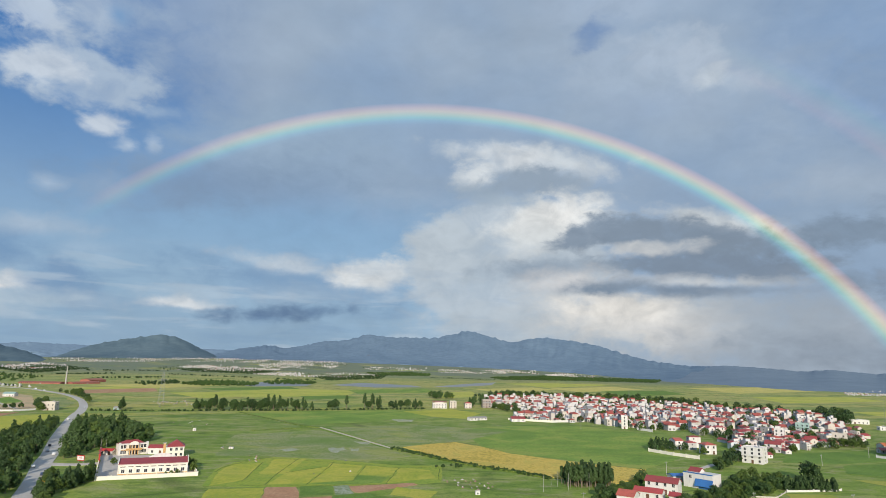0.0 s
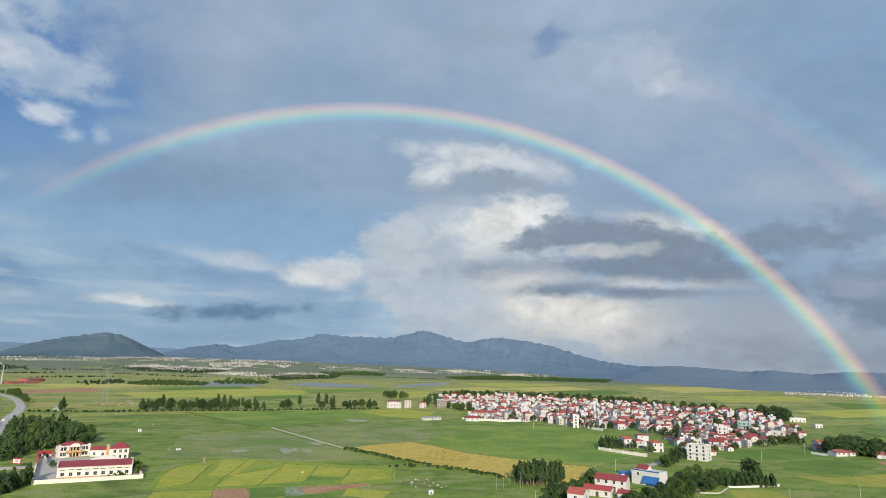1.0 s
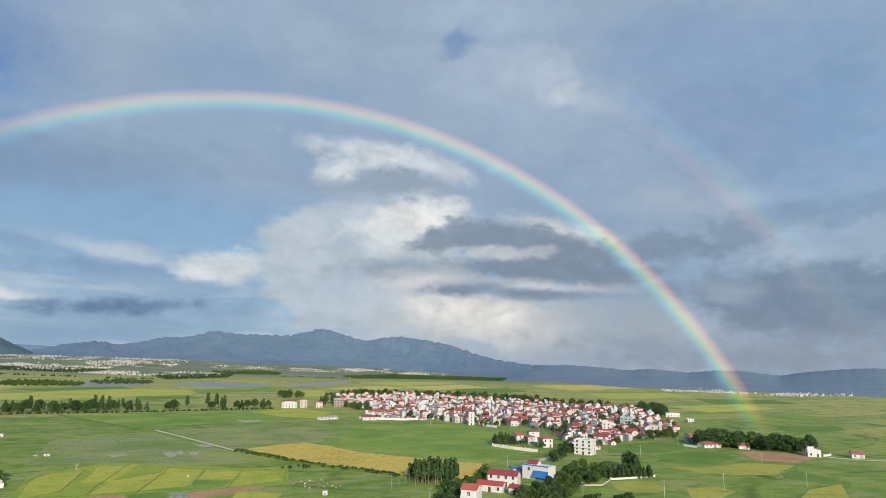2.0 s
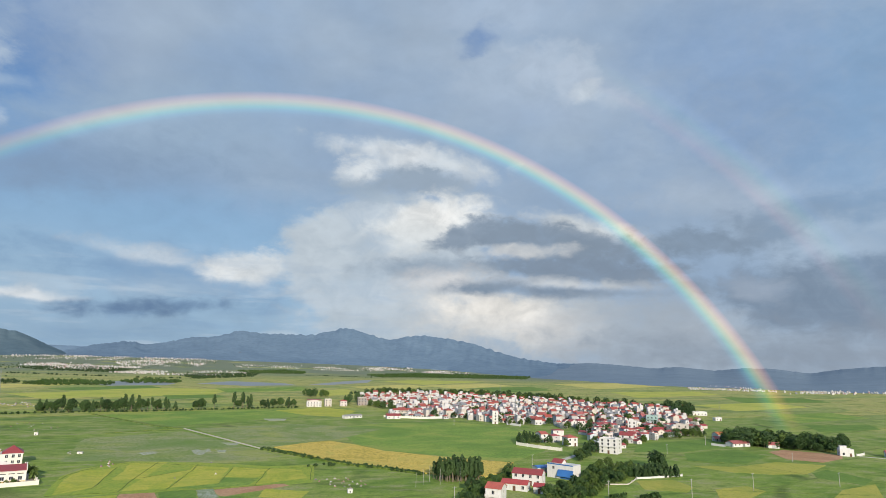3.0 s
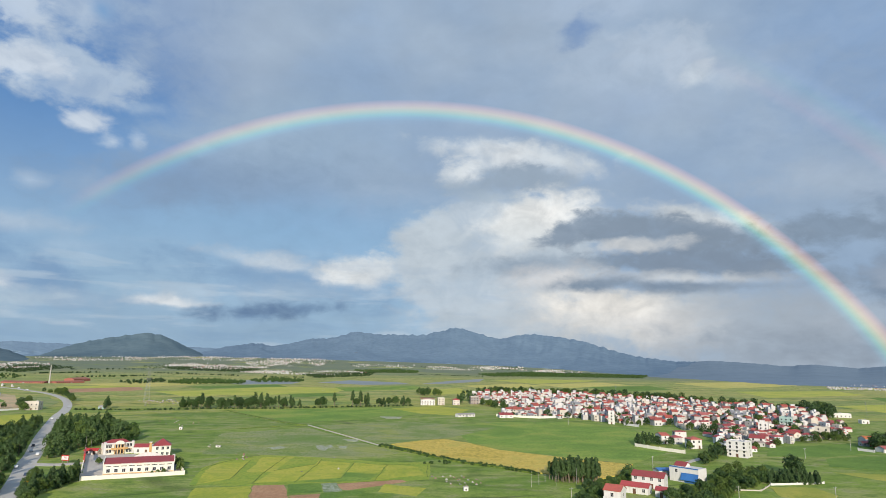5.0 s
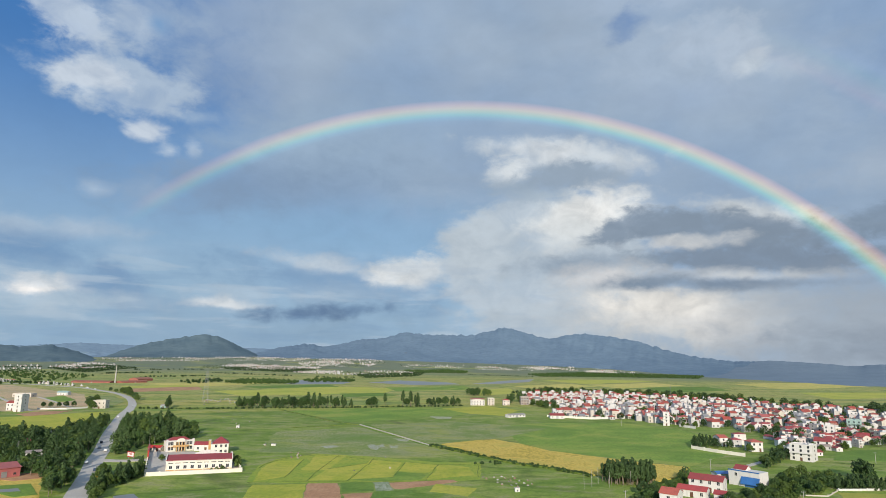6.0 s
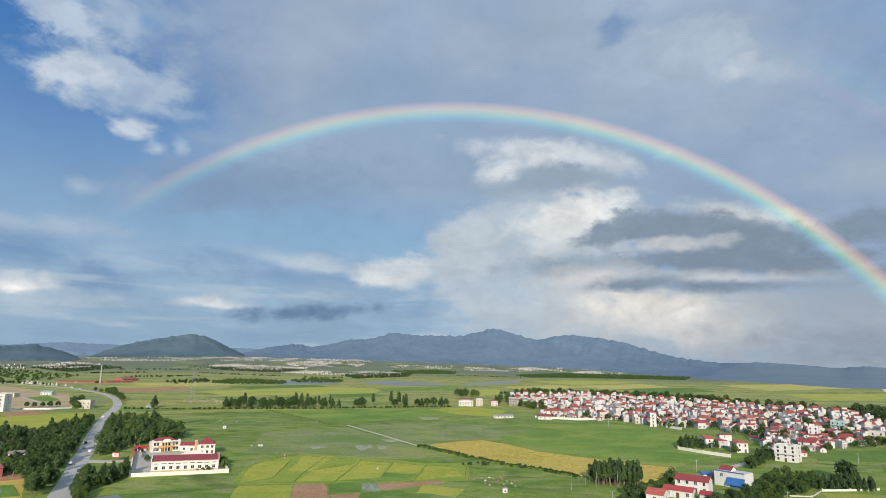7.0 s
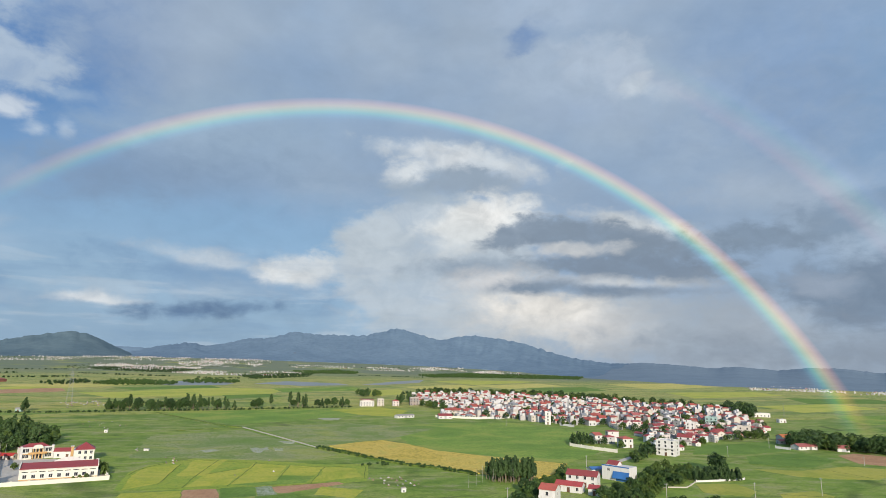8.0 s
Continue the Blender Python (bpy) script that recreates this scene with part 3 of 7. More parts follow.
# ---------------------------------------------------------------- the land
def land(x, y):
    """Height of the ground: flat, with the valley floor rising towards the hills."""
    r = math.hypot(x, y)
    if y <= 0 or r < 2200:
        return 0.0
    a = math.degrees(math.atan2(x, y))
    lift = float(np.interp(a, (-40, -33, -20, -10, -1, 6, 13, 20), (40, 45, 57, 54, 45, 35, 18, 0)))
    s = min(1.0, (r - 2200) / 1600)
    return lift * s * s


def build_ground():
    radii = [0, 60, 120, 180, 240, 300, 360, 420, 500, 600, 720, 860, 1020, 1200, 1400, 1650, 1900, 2200, 2400, 2600, 2800, 3000, 3200, 3400, 3600, 3800, 4000, 4300, 4600, 4950]
    sides = 144
    g = Geo()
    verts, faces = [(0, 0, 0)], []
    for r in radii[1:]:
        for i in range(sides):
            a = 2 * math.pi * i / sides
            x, y = r * math.sin(a), r * math.cos(a)
            verts.append((x, y, land(x, y)))
    for i in range(sides):
        faces.append((0, 1 + (i + 1) % sides, 1 + i))
    for k in range(len(radii) - 2):
        for i in range(sides):
            p, q = 1 + k * sides, 1 + (k + 1) * sides
            j = (i + 1) % sides
            faces.append((p + i, p + j, q + j, q + i))
    g.add(verts, faces)
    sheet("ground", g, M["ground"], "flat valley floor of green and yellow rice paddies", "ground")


build_ground()


def ridge(name, mat, label, far, deep, crest, rough=1.0, seed=0):
    """A range of hills: its crest, as turn and height in degrees seen from the eye, at a distance; it falls to the plain in front."""
    a0, a1 = crest[0][0], crest[-1][0]
    steps = int((a1 - a0) / 0.07) + 1
    rows = 26
    xs, ys = [c[0] for c in crest], [c[1] for c in crest]
    line_a = np.arange(a0 - 1.5, a1 + 1.5, 0.05)
    bell = np.exp(-0.5 * (np.arange(-30, 31) * 0.05 / 0.28) ** 2)
    line_e = np.convolve(np.interp(line_a, xs, ys), bell / bell.sum(), "same")
    verts, faces = [], []
    for j in range(steps):
        a = a0 + (a1 - a0) * j / (steps - 1)
        e = float(np.interp(a, line_a, line_e))
        e += 0.06 * rough * noise.noise(Vector((a * 1.3, seed, 0)))
        top = EYE + far * math.tan(radians(e))
        jag = far * radians(0.12 * rough * noise.noise(Vector((a * 2.3, seed, 3))) + 0.04 * rough * noise.noise(Vector((a * 5.5, seed, 6))) + 0.008 * rough * noise.noise(Vector((a * 15, seed, 8))))
        reach = deep * (float(np.interp(a, (12, 30), (1.0, 2.4))) if deep > 800 else 1.0)
        for k in range(rows + 4):
            s = min(1.0, k / rows)
            r = far - reach * (1 - s) if k <= rows else far + 90 * (k - rows - 1)
            fold = noise.noise(Vector((a * 0.8 + s * 1.5, s * 2.6, seed + 9))) + 0.5 * noise.noise(Vector((a * 1.9 - s * 2, s * 5, seed + 5))) + 0.12 * noise.noise(Vector((a * 3.2 + s * 5, s * 7, seed + 2)))
            z = top * (s ** 1.25) * (1 + 0.34 * fold * (1 - s) * rough) + jag * s ** 6 if k <= rows else top * (1.0, 0.8, 0.4)[k - rows - 1] + (jag if k == rows + 1 else 0)
            if k == 0:
                z = -5
            rr = r + (70 * fold * (1 - s) if 0 < k < rows else 0)
            verts.append((rr * math.sin(radians(a)), rr * math.cos(radians(a)), z + (land(rr * math.sin(radians(a)), rr * math.cos(radians(a))) * (1 - s) if k <= rows else 0)))
    m = rows + 4
    for j in range(steps - 1):
        for k in [*range(rows), rows + 1, rows + 2]:
            faces.append((j * m + k, (j + 1) * m + k, (j + 1) * m + k + 1, j * m + k + 1))
    ob = new(name, Geo().add(verts, faces).mesh(name, mat, smooth=True))
    tagged(ob, label, "mountain", "", "structure")


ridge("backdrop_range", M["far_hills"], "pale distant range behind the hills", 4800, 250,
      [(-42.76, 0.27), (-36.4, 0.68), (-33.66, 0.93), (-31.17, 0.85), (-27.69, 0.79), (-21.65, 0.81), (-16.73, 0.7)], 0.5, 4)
ridge("mountain", M["hills"], "long wooded mountain range coloured blue for haze", 4700, 900,
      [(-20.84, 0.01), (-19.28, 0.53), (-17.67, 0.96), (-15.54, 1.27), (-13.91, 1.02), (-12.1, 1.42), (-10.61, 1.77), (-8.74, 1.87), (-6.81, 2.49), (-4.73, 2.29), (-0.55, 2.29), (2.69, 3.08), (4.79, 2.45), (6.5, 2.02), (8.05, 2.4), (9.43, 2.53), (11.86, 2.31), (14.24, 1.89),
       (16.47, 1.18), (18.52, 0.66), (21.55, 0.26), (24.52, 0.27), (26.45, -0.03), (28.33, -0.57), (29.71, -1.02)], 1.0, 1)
ridge("mountain_far_end", M["pale_hills"], "low end of the range coloured pale for rain haze", 4650, 1000,
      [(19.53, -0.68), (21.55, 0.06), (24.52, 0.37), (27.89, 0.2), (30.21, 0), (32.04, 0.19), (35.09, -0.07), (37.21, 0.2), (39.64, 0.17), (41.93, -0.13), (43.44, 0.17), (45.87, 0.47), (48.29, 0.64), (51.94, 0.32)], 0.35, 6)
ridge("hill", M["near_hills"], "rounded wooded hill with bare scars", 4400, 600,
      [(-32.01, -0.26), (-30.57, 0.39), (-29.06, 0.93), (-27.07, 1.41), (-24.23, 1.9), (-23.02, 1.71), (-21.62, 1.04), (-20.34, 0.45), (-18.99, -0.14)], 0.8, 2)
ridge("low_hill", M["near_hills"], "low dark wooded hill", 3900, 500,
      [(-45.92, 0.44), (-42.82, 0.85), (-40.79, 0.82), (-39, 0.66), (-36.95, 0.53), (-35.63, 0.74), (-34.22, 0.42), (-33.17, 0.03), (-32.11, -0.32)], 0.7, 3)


# ---------------------------------------------------------------- fields, water, road
def field(crop, label, *corners, lift=0.02):
    """A field as a low bed of its crop, over the plan points given."""
    ring = list(corners)
    area = sum(a[0] * b[1] - b[0] * a[1] for a, b in zip(ring, ring[1:] + ring[:1]))
    if area < 0:
        ring.reverse()
    # wobble the long edges a little
    out = []
    for (x0, y0), (x1, y1) in zip(ring, ring[1:] + ring[:1]):
        m = max(1, int(math.hypot(x1 - x0, y1 - y0) / 5))
        for i in range(m):
            s = i / m
            w = 0.0 if i == 0 else 1.6 * noise.noise(Vector(((x0 + s * (x1 - x0)) * 0.11, (y0 + s * (y1 - y0)) * 0.11, 2.0)))
            out.append((x0 + s * (x1 - x0) + w, y0 + s * (y1 - y0) + w))
    BEDS.append(lift)
    return sheet("field", Geo().prism(out, -0.2, lift + 0.0012 * len(BEDS)), M[crop], label, "field")


BEDS = []


def strip(name, mat, label, category, wide, points, lift=0.1, kind="structure", rough=0.0):
    """A band of one width along a line of plan points."""
    p = [Vector(q) for q in points]
    # round the line off
    fine = []
    for i in range(len(p) - 1):
        a, b, c, d = p[max(i - 1, 0)], p[i], p[i + 1], p[min(i + 2, len(p) - 1)]
        for k in range(12):
            s = k / 12
            fine.append(0.5 * ((2 * b) + (c - a) * s + (2 * a - 5 * b + 4 * c - d) * s * s + (3 * b - a - 3 * c + d) * s ** 3))
    fine.append(p[-1])
    g = Geo()
    lr = []
    for i, q in enumerate(fine):
        t = (fine[min(i + 1, len(fine) - 1)] - fine[max(i - 1, 0)]).normalized()
        nrm = Vector((-t.y, t.x))
        half = wide / 2 * (1 + rough * 1.6 * noise.noise(Vector((q.x * 0.21, q.y * 0.21, 7.0))))
        bow = nrm * rough * noise.noise(Vector((q.x * 0.07, q.y * 0.07, 3.0)))
        lr.append((q + bow + nrm * half, q + bow - nrm * half))
    verts, faces = [], []
    for l, r in lr:
        verts += [(l.x, l.y, lift), (r.x, r.y, lift), (l.x, l.y, -0.2), (r.x, r.y, -0.2)]
    for i in range(len(lr) - 1):
        a, b = 4 * i, 4 * (i + 1)
        faces += [(a, a + 1, b + 1, b), (a + 2, a, b, b + 2), (a + 1, a + 3, b + 3, b + 1)]
    g.add(verts, faces)
    sheet(name, g, mat, label, category, kind)
    return fine


road_line = strip("road", M["asphalt"], "grey asphalt country road curving past the trees", "road", 9.4,
                  [(-128.2, 187.6), (-167.9, 261), (-194.6, 311.8), (-220.6, 358.5), (-238, 392.6), (-277.4, 463.9), (-313, 531.5), (-363, 629), (-391.2, 689.8), (-434.4, 771.4), (-497.9, 872.2), (-574.6, 969.8), (-660, 1052.9), (-730.7, 1115.1), (-810.2, 1157.5), (-935.8, 1215.8), (-1062.6, 1216.7)], 0.16)
strip("road", M["concrete"], "pale concrete lane from the road to the walled yard", "road", 8.0, [(-219.7, 358.7), (-205.4, 357.2), (-192.5, 363.8)], 0.15)
strip("road", M["concrete"], "pale concrete village lane", "road", 4.0, [(139.7, 369.9), (164.6, 397.6), (193.4, 427.6)], 0.15)
strip("canal", M["concrete"], "straight concrete irrigation canal between meadows", "canal", 1.1, [(-108.6, 580.5), (-65.1, 506.7), (-32.3, 450.3)], 0.5)
strip("bank", M["bund"], "dark weedy bank beside a field", "bank", 2.6, [(-32.3, 450.3), (-12.8, 426.6), (5.6, 401.2), (25, 379.5), (40.1, 368.9), (61.2, 346.9)], 0.9)
strip("bank", M["bund"], "dark weedy bank beside a field", "bank", 2.2, [(-226.3, 720), (-174.1, 651.9), (-131.3, 596.2), (-108.6, 580.5)], 0.5)
strip("bank", M["bund"], "dark weedy bank beside a field", "bank", 1.6, [(-160, 544), (-134.6, 564.3), (-108.6, 580.5)], 0.4)
strip("bank", M["bund"], "dark weedy bank beside a field", "bank", 2.2, [(-391.9, 706.8), (-321.5, 718.5), (-262.2, 744.6), (-184, 767.5), (-90.7, 814.3), (-18.1, 846.1)], 0.4)

field("gold", "broad golden field of ripe rice", (-25.5, 459.1), (-5.3, 480.1), (13.6, 493.2), (31.5, 470), (48.9, 437.5), (83.1, 410.5), (99, 398), (124.4, 383.4), (104.3, 347), (91, 334.2), (67, 347.4), (51.5, 360), (26.5, 380.5), (9.8, 399.6), (-8.1, 431.3), lift=0.45)
field("soil", "bare brown ploughed field", (-83.2, 312.9), (-68.4, 315.5), (-59.4, 278.6), (-56, 260.3), (-70.4, 258))
field("turning", "yellow-green rice paddies by the yard", (-112.5, 307.9), (-122.2, 352.6), (-120.5, 377.4), (-102.4, 401.6), (-62.9, 395), (-22.8, 380.8), (2.6, 383.5), (1.7, 330.4), (-11.1, 323.8), (-82.9, 308.7))
field("lime", "yellowing rice paddy", (-109.3, 308.5), (-118.2, 345.9), (-118.5, 371.4), (-104, 378.4), (-98.1, 325.6))
field("lime", "yellowing rice paddy", (-94.9, 342.9), (-100.7, 394.8), (-81.6, 398.5), (-81.4, 345.3))
field("lime", "yellowing rice paddy", (-83.4, 315.8), (-82.2, 348.7), (-64, 371.2), (-65.2, 320.4))
field("lime", "yellowing rice paddy", (-64.1, 322.1), (-64.2, 383.7), (-44.7, 376.8), (-43.7, 331.9))
field("lime", "small yellow rice paddy", (-42.4, 377.2), (-22.6, 370.8), (-26.2, 346.4), (-43.8, 348.5))
field("green", "green rice paddy", (-63.2, 320.8), (-43.5, 330.3), (-43.3, 345.1), (-26, 343.1), (-28.3, 325.3), (-51.8, 318.3))
field("lime", "yellow-green rice paddy", (-21.7, 373), (-4.5, 366.4), (-1.3, 342.5), (-25.5, 325.8))
field("lime", "yellow rice paddy by the yard", (-106.8, 301.8), (-82.5, 307.3), (-70.9, 257.9), (-97.4, 253.8))
field("deep", "dark green vegetable plot", (-66.4, 312.9), (-52.1, 316.8), (-47.3, 296), (-61.6, 291.1))
field("rows", "pale vegetable rows under sheeting", (-51.3, 315.5), (-44.1, 318.1), (-38.4, 298.7), (-46.3, 294.9))
field("deep", "dark green vegetable plot", (-47.3, 294.7), (-31.5, 301.1), (-28.3, 292.9), (-47.6, 278.2))
field("soil", "reddish fallow plot", (-43.4, 315.4), (-12.7, 328), (-9.6, 322.6), (-35, 301.8), (-38.2, 301.3))
field("lime", "olive paddy", (-20, 316.5), (0.2, 307.7), (-4.1, 289.8), (-21.9, 297.7))
field("soil", "brown fallow plot", (-60.9, 287.6), (-47.4, 292.2), (-46.4, 271.9), (-55.2, 265.3))
field("green", "broad young green rice field", (18.3, 592.1), (70.1, 636.7), (148.1, 645.8), (182.4, 606.8), (200.6, 530.4), (164, 434.1), (125.8, 387.7), (100.2, 402.7), (84.1, 415.5), (49.4, 443), (31.9, 476.3))
field("meadow", "grazed greyish meadow", (-163.5, 508.4), (-105, 561.5), (-33.1, 444.3), (-16.3, 418.3), (-43.1, 392), (-103.1, 404), (-139.8, 401.8))
field("meadow", "grazed greyish meadow", (-101.5, 582.2), (-13.3, 625), (64.1, 581.9), (20.4, 506.7), (-22.3, 467.4), (-34.4, 461.8))
field("green", "green paddy", (-218.4, 705.8), (-179.9, 750.5), (-60.4, 803.6), (11.1, 778.4), (-15.1, 707.7), (-82.2, 637.2), (-122, 604))
field("lime", "pale yellow paddy", (-45.1, 789.2), (12, 844.7), (53, 790.2), (28.6, 704.9), (-9, 724.2))
field("lime", "yellow-green rice strip beside the wood", (-482.5, 565.1), (-439.8, 588.7), (-416.4, 628.6), (-398.1, 655.8), (-359, 573.2), (-338.3, 498), (-412.8, 485))
field("soil", "strip of bare clay", (-461.7, 609.3), (-461.3, 638.2), (-437.7, 660.2), (-428.1, 618.4), (-437.3, 589.3), lift=0.2)
field("gold", "ripe golden paddies beside the farm", (-251.7, 289.8), (-213.1, 303.9), (-170.3, 242.4), (-208.3, 236.4))
field("green", "green paddy", (-223.7, 280.7), (-208.3, 290.1), (-189.3, 268.9), (-196, 263.2), lift=0.2)
field("clay", "cleared building land of bare earth and weeds", (-984, 1076.3), (-909.9, 1167.1), (-598.6, 926.7), (-446.1, 699.7), (-465.9, 644.5), (-560.6, 617.9))
field("soil", "bare reddish field", (-627.6, 1111.7), (-565.7, 1242.7), (-501.3, 1119), (-574.6, 1006.5))
field("pale", "long yellow paddy", (-693.5, 1184.1), (-587, 1391.8), (-506.6, 1509.2), (-540.7, 1254.2), (-645.7, 1127.9))
field("pale", "long yellow paddy", (-404.8, 1159.1), (-326.2, 1352.7), (-164.5, 1310.5), (-166.9, 1125.7), (-298, 1004.2))
field("straw", "yellow ripening rice paddy", (235.9, 367.1), (265.4, 361.3), (306.6, 377.1), (331.7, 362.3), (290.1, 332.2), (266.8, 333.6), (247.4, 342.2))
field("soil", "reddish bare earth beside the grove", (337.9, 423.1), (360, 434.4), (385.3, 404.4), (370.4, 389), (339.8, 373.2), (324.8, 388.4))
field("straw", "yellow ripening rice paddy", (173.2, 320.7), (195.5, 320.9), (195.9, 302.3), (183.6, 289.3), (166.3, 298.8))
field("straw", "yellow ripening rice paddy", (203.7, 296), (226.6, 301.6), (227.5, 288.6), (204.8, 272.4), (190.8, 273.5))
field("deep", "deep green paddy", (265.7, 419.7), (320.8, 435.5), (320.4, 401.4), (279.2, 371.5), (246.8, 386.9))
field("deep", "deep green paddy", (297, 335.5), (317.4, 346.1), (316.8, 312.8), (296.2, 298.1), (286.5, 319.9))
field("deep", "deep green paddy", (257.4, 472.7), (334.5, 497.6), (334.9, 454.3), (267.1, 425.3), (229.8, 426.4))
field("straw", "yellow ripening rice paddy", (272.4, 288), (305.8, 300.5), (269.5, 259.8), (243.3, 264.4))

for line_ in ([(-84, 312.8), (-85.9, 344.5), (-86.8, 397.5)], [(-64.6, 317.6), (-63.2, 348.6), (-62.9, 388.3)], [(-43.3, 328.8), (-42.3, 379.3)], [(-26.1, 322.7), (-22.3, 372.8)], [(-97.5, 321), (-103.9, 380.5)], [(-119.7, 345.6), (-118.5, 371.4), (-100.7, 394.8), (-61.2, 384.2), (-22.3, 372.8), (1.9, 379.3)],
              [(-111.5, 306.7), (-84, 312.8), (-46, 317.8), (-11.2, 328.2)], [(0.6, 377), (0.5, 336.4)], [(-82.2, 348.7), (-64, 371.2)], [(265.7, 419.7), (320.4, 401.4)], [(223.3, 426.7), (244.8, 387), (277.5, 369.4), (291.3, 323.1)], [(192.5, 298.3), (230.9, 285.7), (274.5, 274.3)]):
    strip("bank", M["bund"], "narrow weedy bank between paddies", "bank", 0.34, line_, 0.12, rough=0.7)

# long paddies far out on the plain
for crop_, ring_ in (("stubble", [(-740.6, 1281), (-647.2, 1435.2), (-484.4, 1443.5), (-540.7, 1254.2)]), ("pale", [(-468.7, 1088.7), (-390.3, 1165.2), (-298.5, 1038.5), (-367.7, 962.7)]), ("deep", [(-239.6, 1078.9), (-166.9, 1125.7), (-135.9, 1046), (-209.9, 987.4)]),
                     ("pale", [(-15.8, 1271.7), (70.4, 1411.4), (80.9, 1199.8), (5.9, 1096.9)]), ("stubble", [(14.2, 2588), (268.5, 2843.4), (275.8, 2464.6), (32.7, 2263.8)]), ("pale", [(210.6, 2044.6), (496, 2389.1), (591.6, 2143.9), (303.1, 1755.4)]),
                     ("stubble", [(295.6, 1712.1), (540.8, 1960.7), (576.7, 1767.1), (335.2, 1495.5)]), ("deep", [(-489.4, 1277.8), (-347.4, 1439.9), (-297.2, 1336), (-424.5, 1198.9)]), ("green", [(-200.5, 1350.3), (-31.9, 1487.7), (-4.6, 1325.7), (-155.1, 1193)])):
    field(crop_, "long far paddy on the plain", *ring_)
for crop_, ring_ in (("stubble", [(796.7, 2020.2), (1195, 2309.1), (1184.4, 1966.9), (771.4, 1622.1)]), ("pale", [(718.4, 1448.1), (1022.7, 1559.2), (976.9, 1374.7), (653.9, 1193.3)]), ("deep", [(896.4, 1261.9), (1109.7, 1258.7), (1023.4, 1088.7), (796.1, 1055.3)]),
                     ("pale", [(637.1, 973.5), (850.4, 1063.3), (842, 944.2), (622.1, 838.4)]), ("green", [(621.4, 778.8), (768.9, 819.8), (738.3, 724.8), (568, 656.3)]), ("deep", [(551.9, 629.5), (643.2, 632.4), (608.3, 583.3), (510.3, 560.5)]),
                     ("stubble", [(83.4, 1536.1), (253.3, 1751.8), (308.4, 1614.4), (136.3, 1372.4)]), ("deep", [(405.4, 1576.4), (609.4, 1719.1), (592.5, 1503.1), (395.8, 1338.4)])):
    field(crop_, "long far paddy on the plain", *ring_)


field("green", "grass plot on the building land", (-599.1, 837.1), (-607.2, 891.8), (-532.5, 808.2), (-523.6, 754), lift=0.06)
field("meadow", "grass plot on the building land", (-708.4, 855), (-663, 842.3), (-607.9, 783.2), (-628.6, 764.6), lift=0.06)
field("meadow", "grass verge inside the bend", (-574.5, 903.7), (-545, 914.4), (-465.4, 806.3), (-421.5, 698.1), (-466.1, 740.9), lift=0.06)
strip("road", M["concrete"], "pale lane across the building land", "road", 4.0, [(-657.7, 830.3), (-576.3, 748), (-471.3, 643)], 0.3)
strip("road", M["concrete"], "pale lane across the building land", "road", 4.0, [(-622.1, 856.9), (-536.2, 771.9), (-469.2, 701.9)], 0.3)


def pond(label, *corners):
    ring = list(corners)
    if sum(a[0] * b[1] - b[0] * a[1] for a, b in zip(ring, ring[1:] + ring[:1])) < 0:
        ring.reverse()
    c = Vector((sum(p[0] for p in ring) / len(ring), sum(p[1] for p in ring) / len(ring)))
    out = []
    for i, (p, q) in enumerate(zip(ring, ring[1:] + ring[:1])):
        for k in range(5):
            s = k / 5
            v = Vector(p).lerp(Vector(q), s)
            out.append(c + (v - c) * (1 + 0.10 * noise.noise(Vector((i + s, 4.2, c.x)))))
    sheet("water", Geo().prism([(v.x, v.y) for v in out], -0.3, 0.24), M["water"], label, "water")


pond("broad still lake among the paddies", (-508.5, 1549.7), (-469.6, 1711.3), (-327.4, 1603.5), (-324.1, 1486.9), (-418.3, 1405.5))
pond("broad still lake among the paddies", (-279.8, 1586.6), (-226.3, 1798.7), (-74.4, 1692.3), (-48.2, 1585), (-154.1, 1498.1))
pond("narrow arm of the lake", (-13.1, 1640.7), (78.8, 1916.5), (193.7, 2155.9), (150.1, 1854.6), (30.6, 1623.2))
field("mud", "pale dried mud patch on the meadow", (-77.5, 447), (-74.1, 450.7), (-70.4, 445.5), (-66.9, 452.1), (-64.1, 440.9), (-66.7, 434.8), (-67.2, 423.8), (-71.5, 428.3), lift=0.1)
field("mud", "pale dried mud patch on the meadow", (-63, 449.9), (-58.6, 444.9), (-55.5, 448.5), (-54.5, 434.4), (-59.4, 436.2), lift=0.1)
field("mud", "pale dried mud patch on the meadow", (-108, 434.9), (-100.9, 442.2), (-95.1, 434.7), (-100.8, 425.2), lift=0.1)
field("mud", "pale dried mud patch on the meadow", (-64.5, 485), (-51.3, 484.4), (-52, 470.9), (-58.5, 472.8), lift=0.1)
field("mud", "pale dried mud patch on the meadow", (-50.8, 677.3), (-26.5, 676.9), (-28.6, 656.9), (-41.9, 653.6), lift=0.1)
pond("small pond beside the trees", (-156.2, 269.7), (-150.3, 275.3), (-139.7, 263.4), (-145.5, 254.1))
pond("flooded corner of a paddy", (-213.6, 275.9), (-206.6, 279.7), (-201.3, 274.2), (-208.5, 270.6))


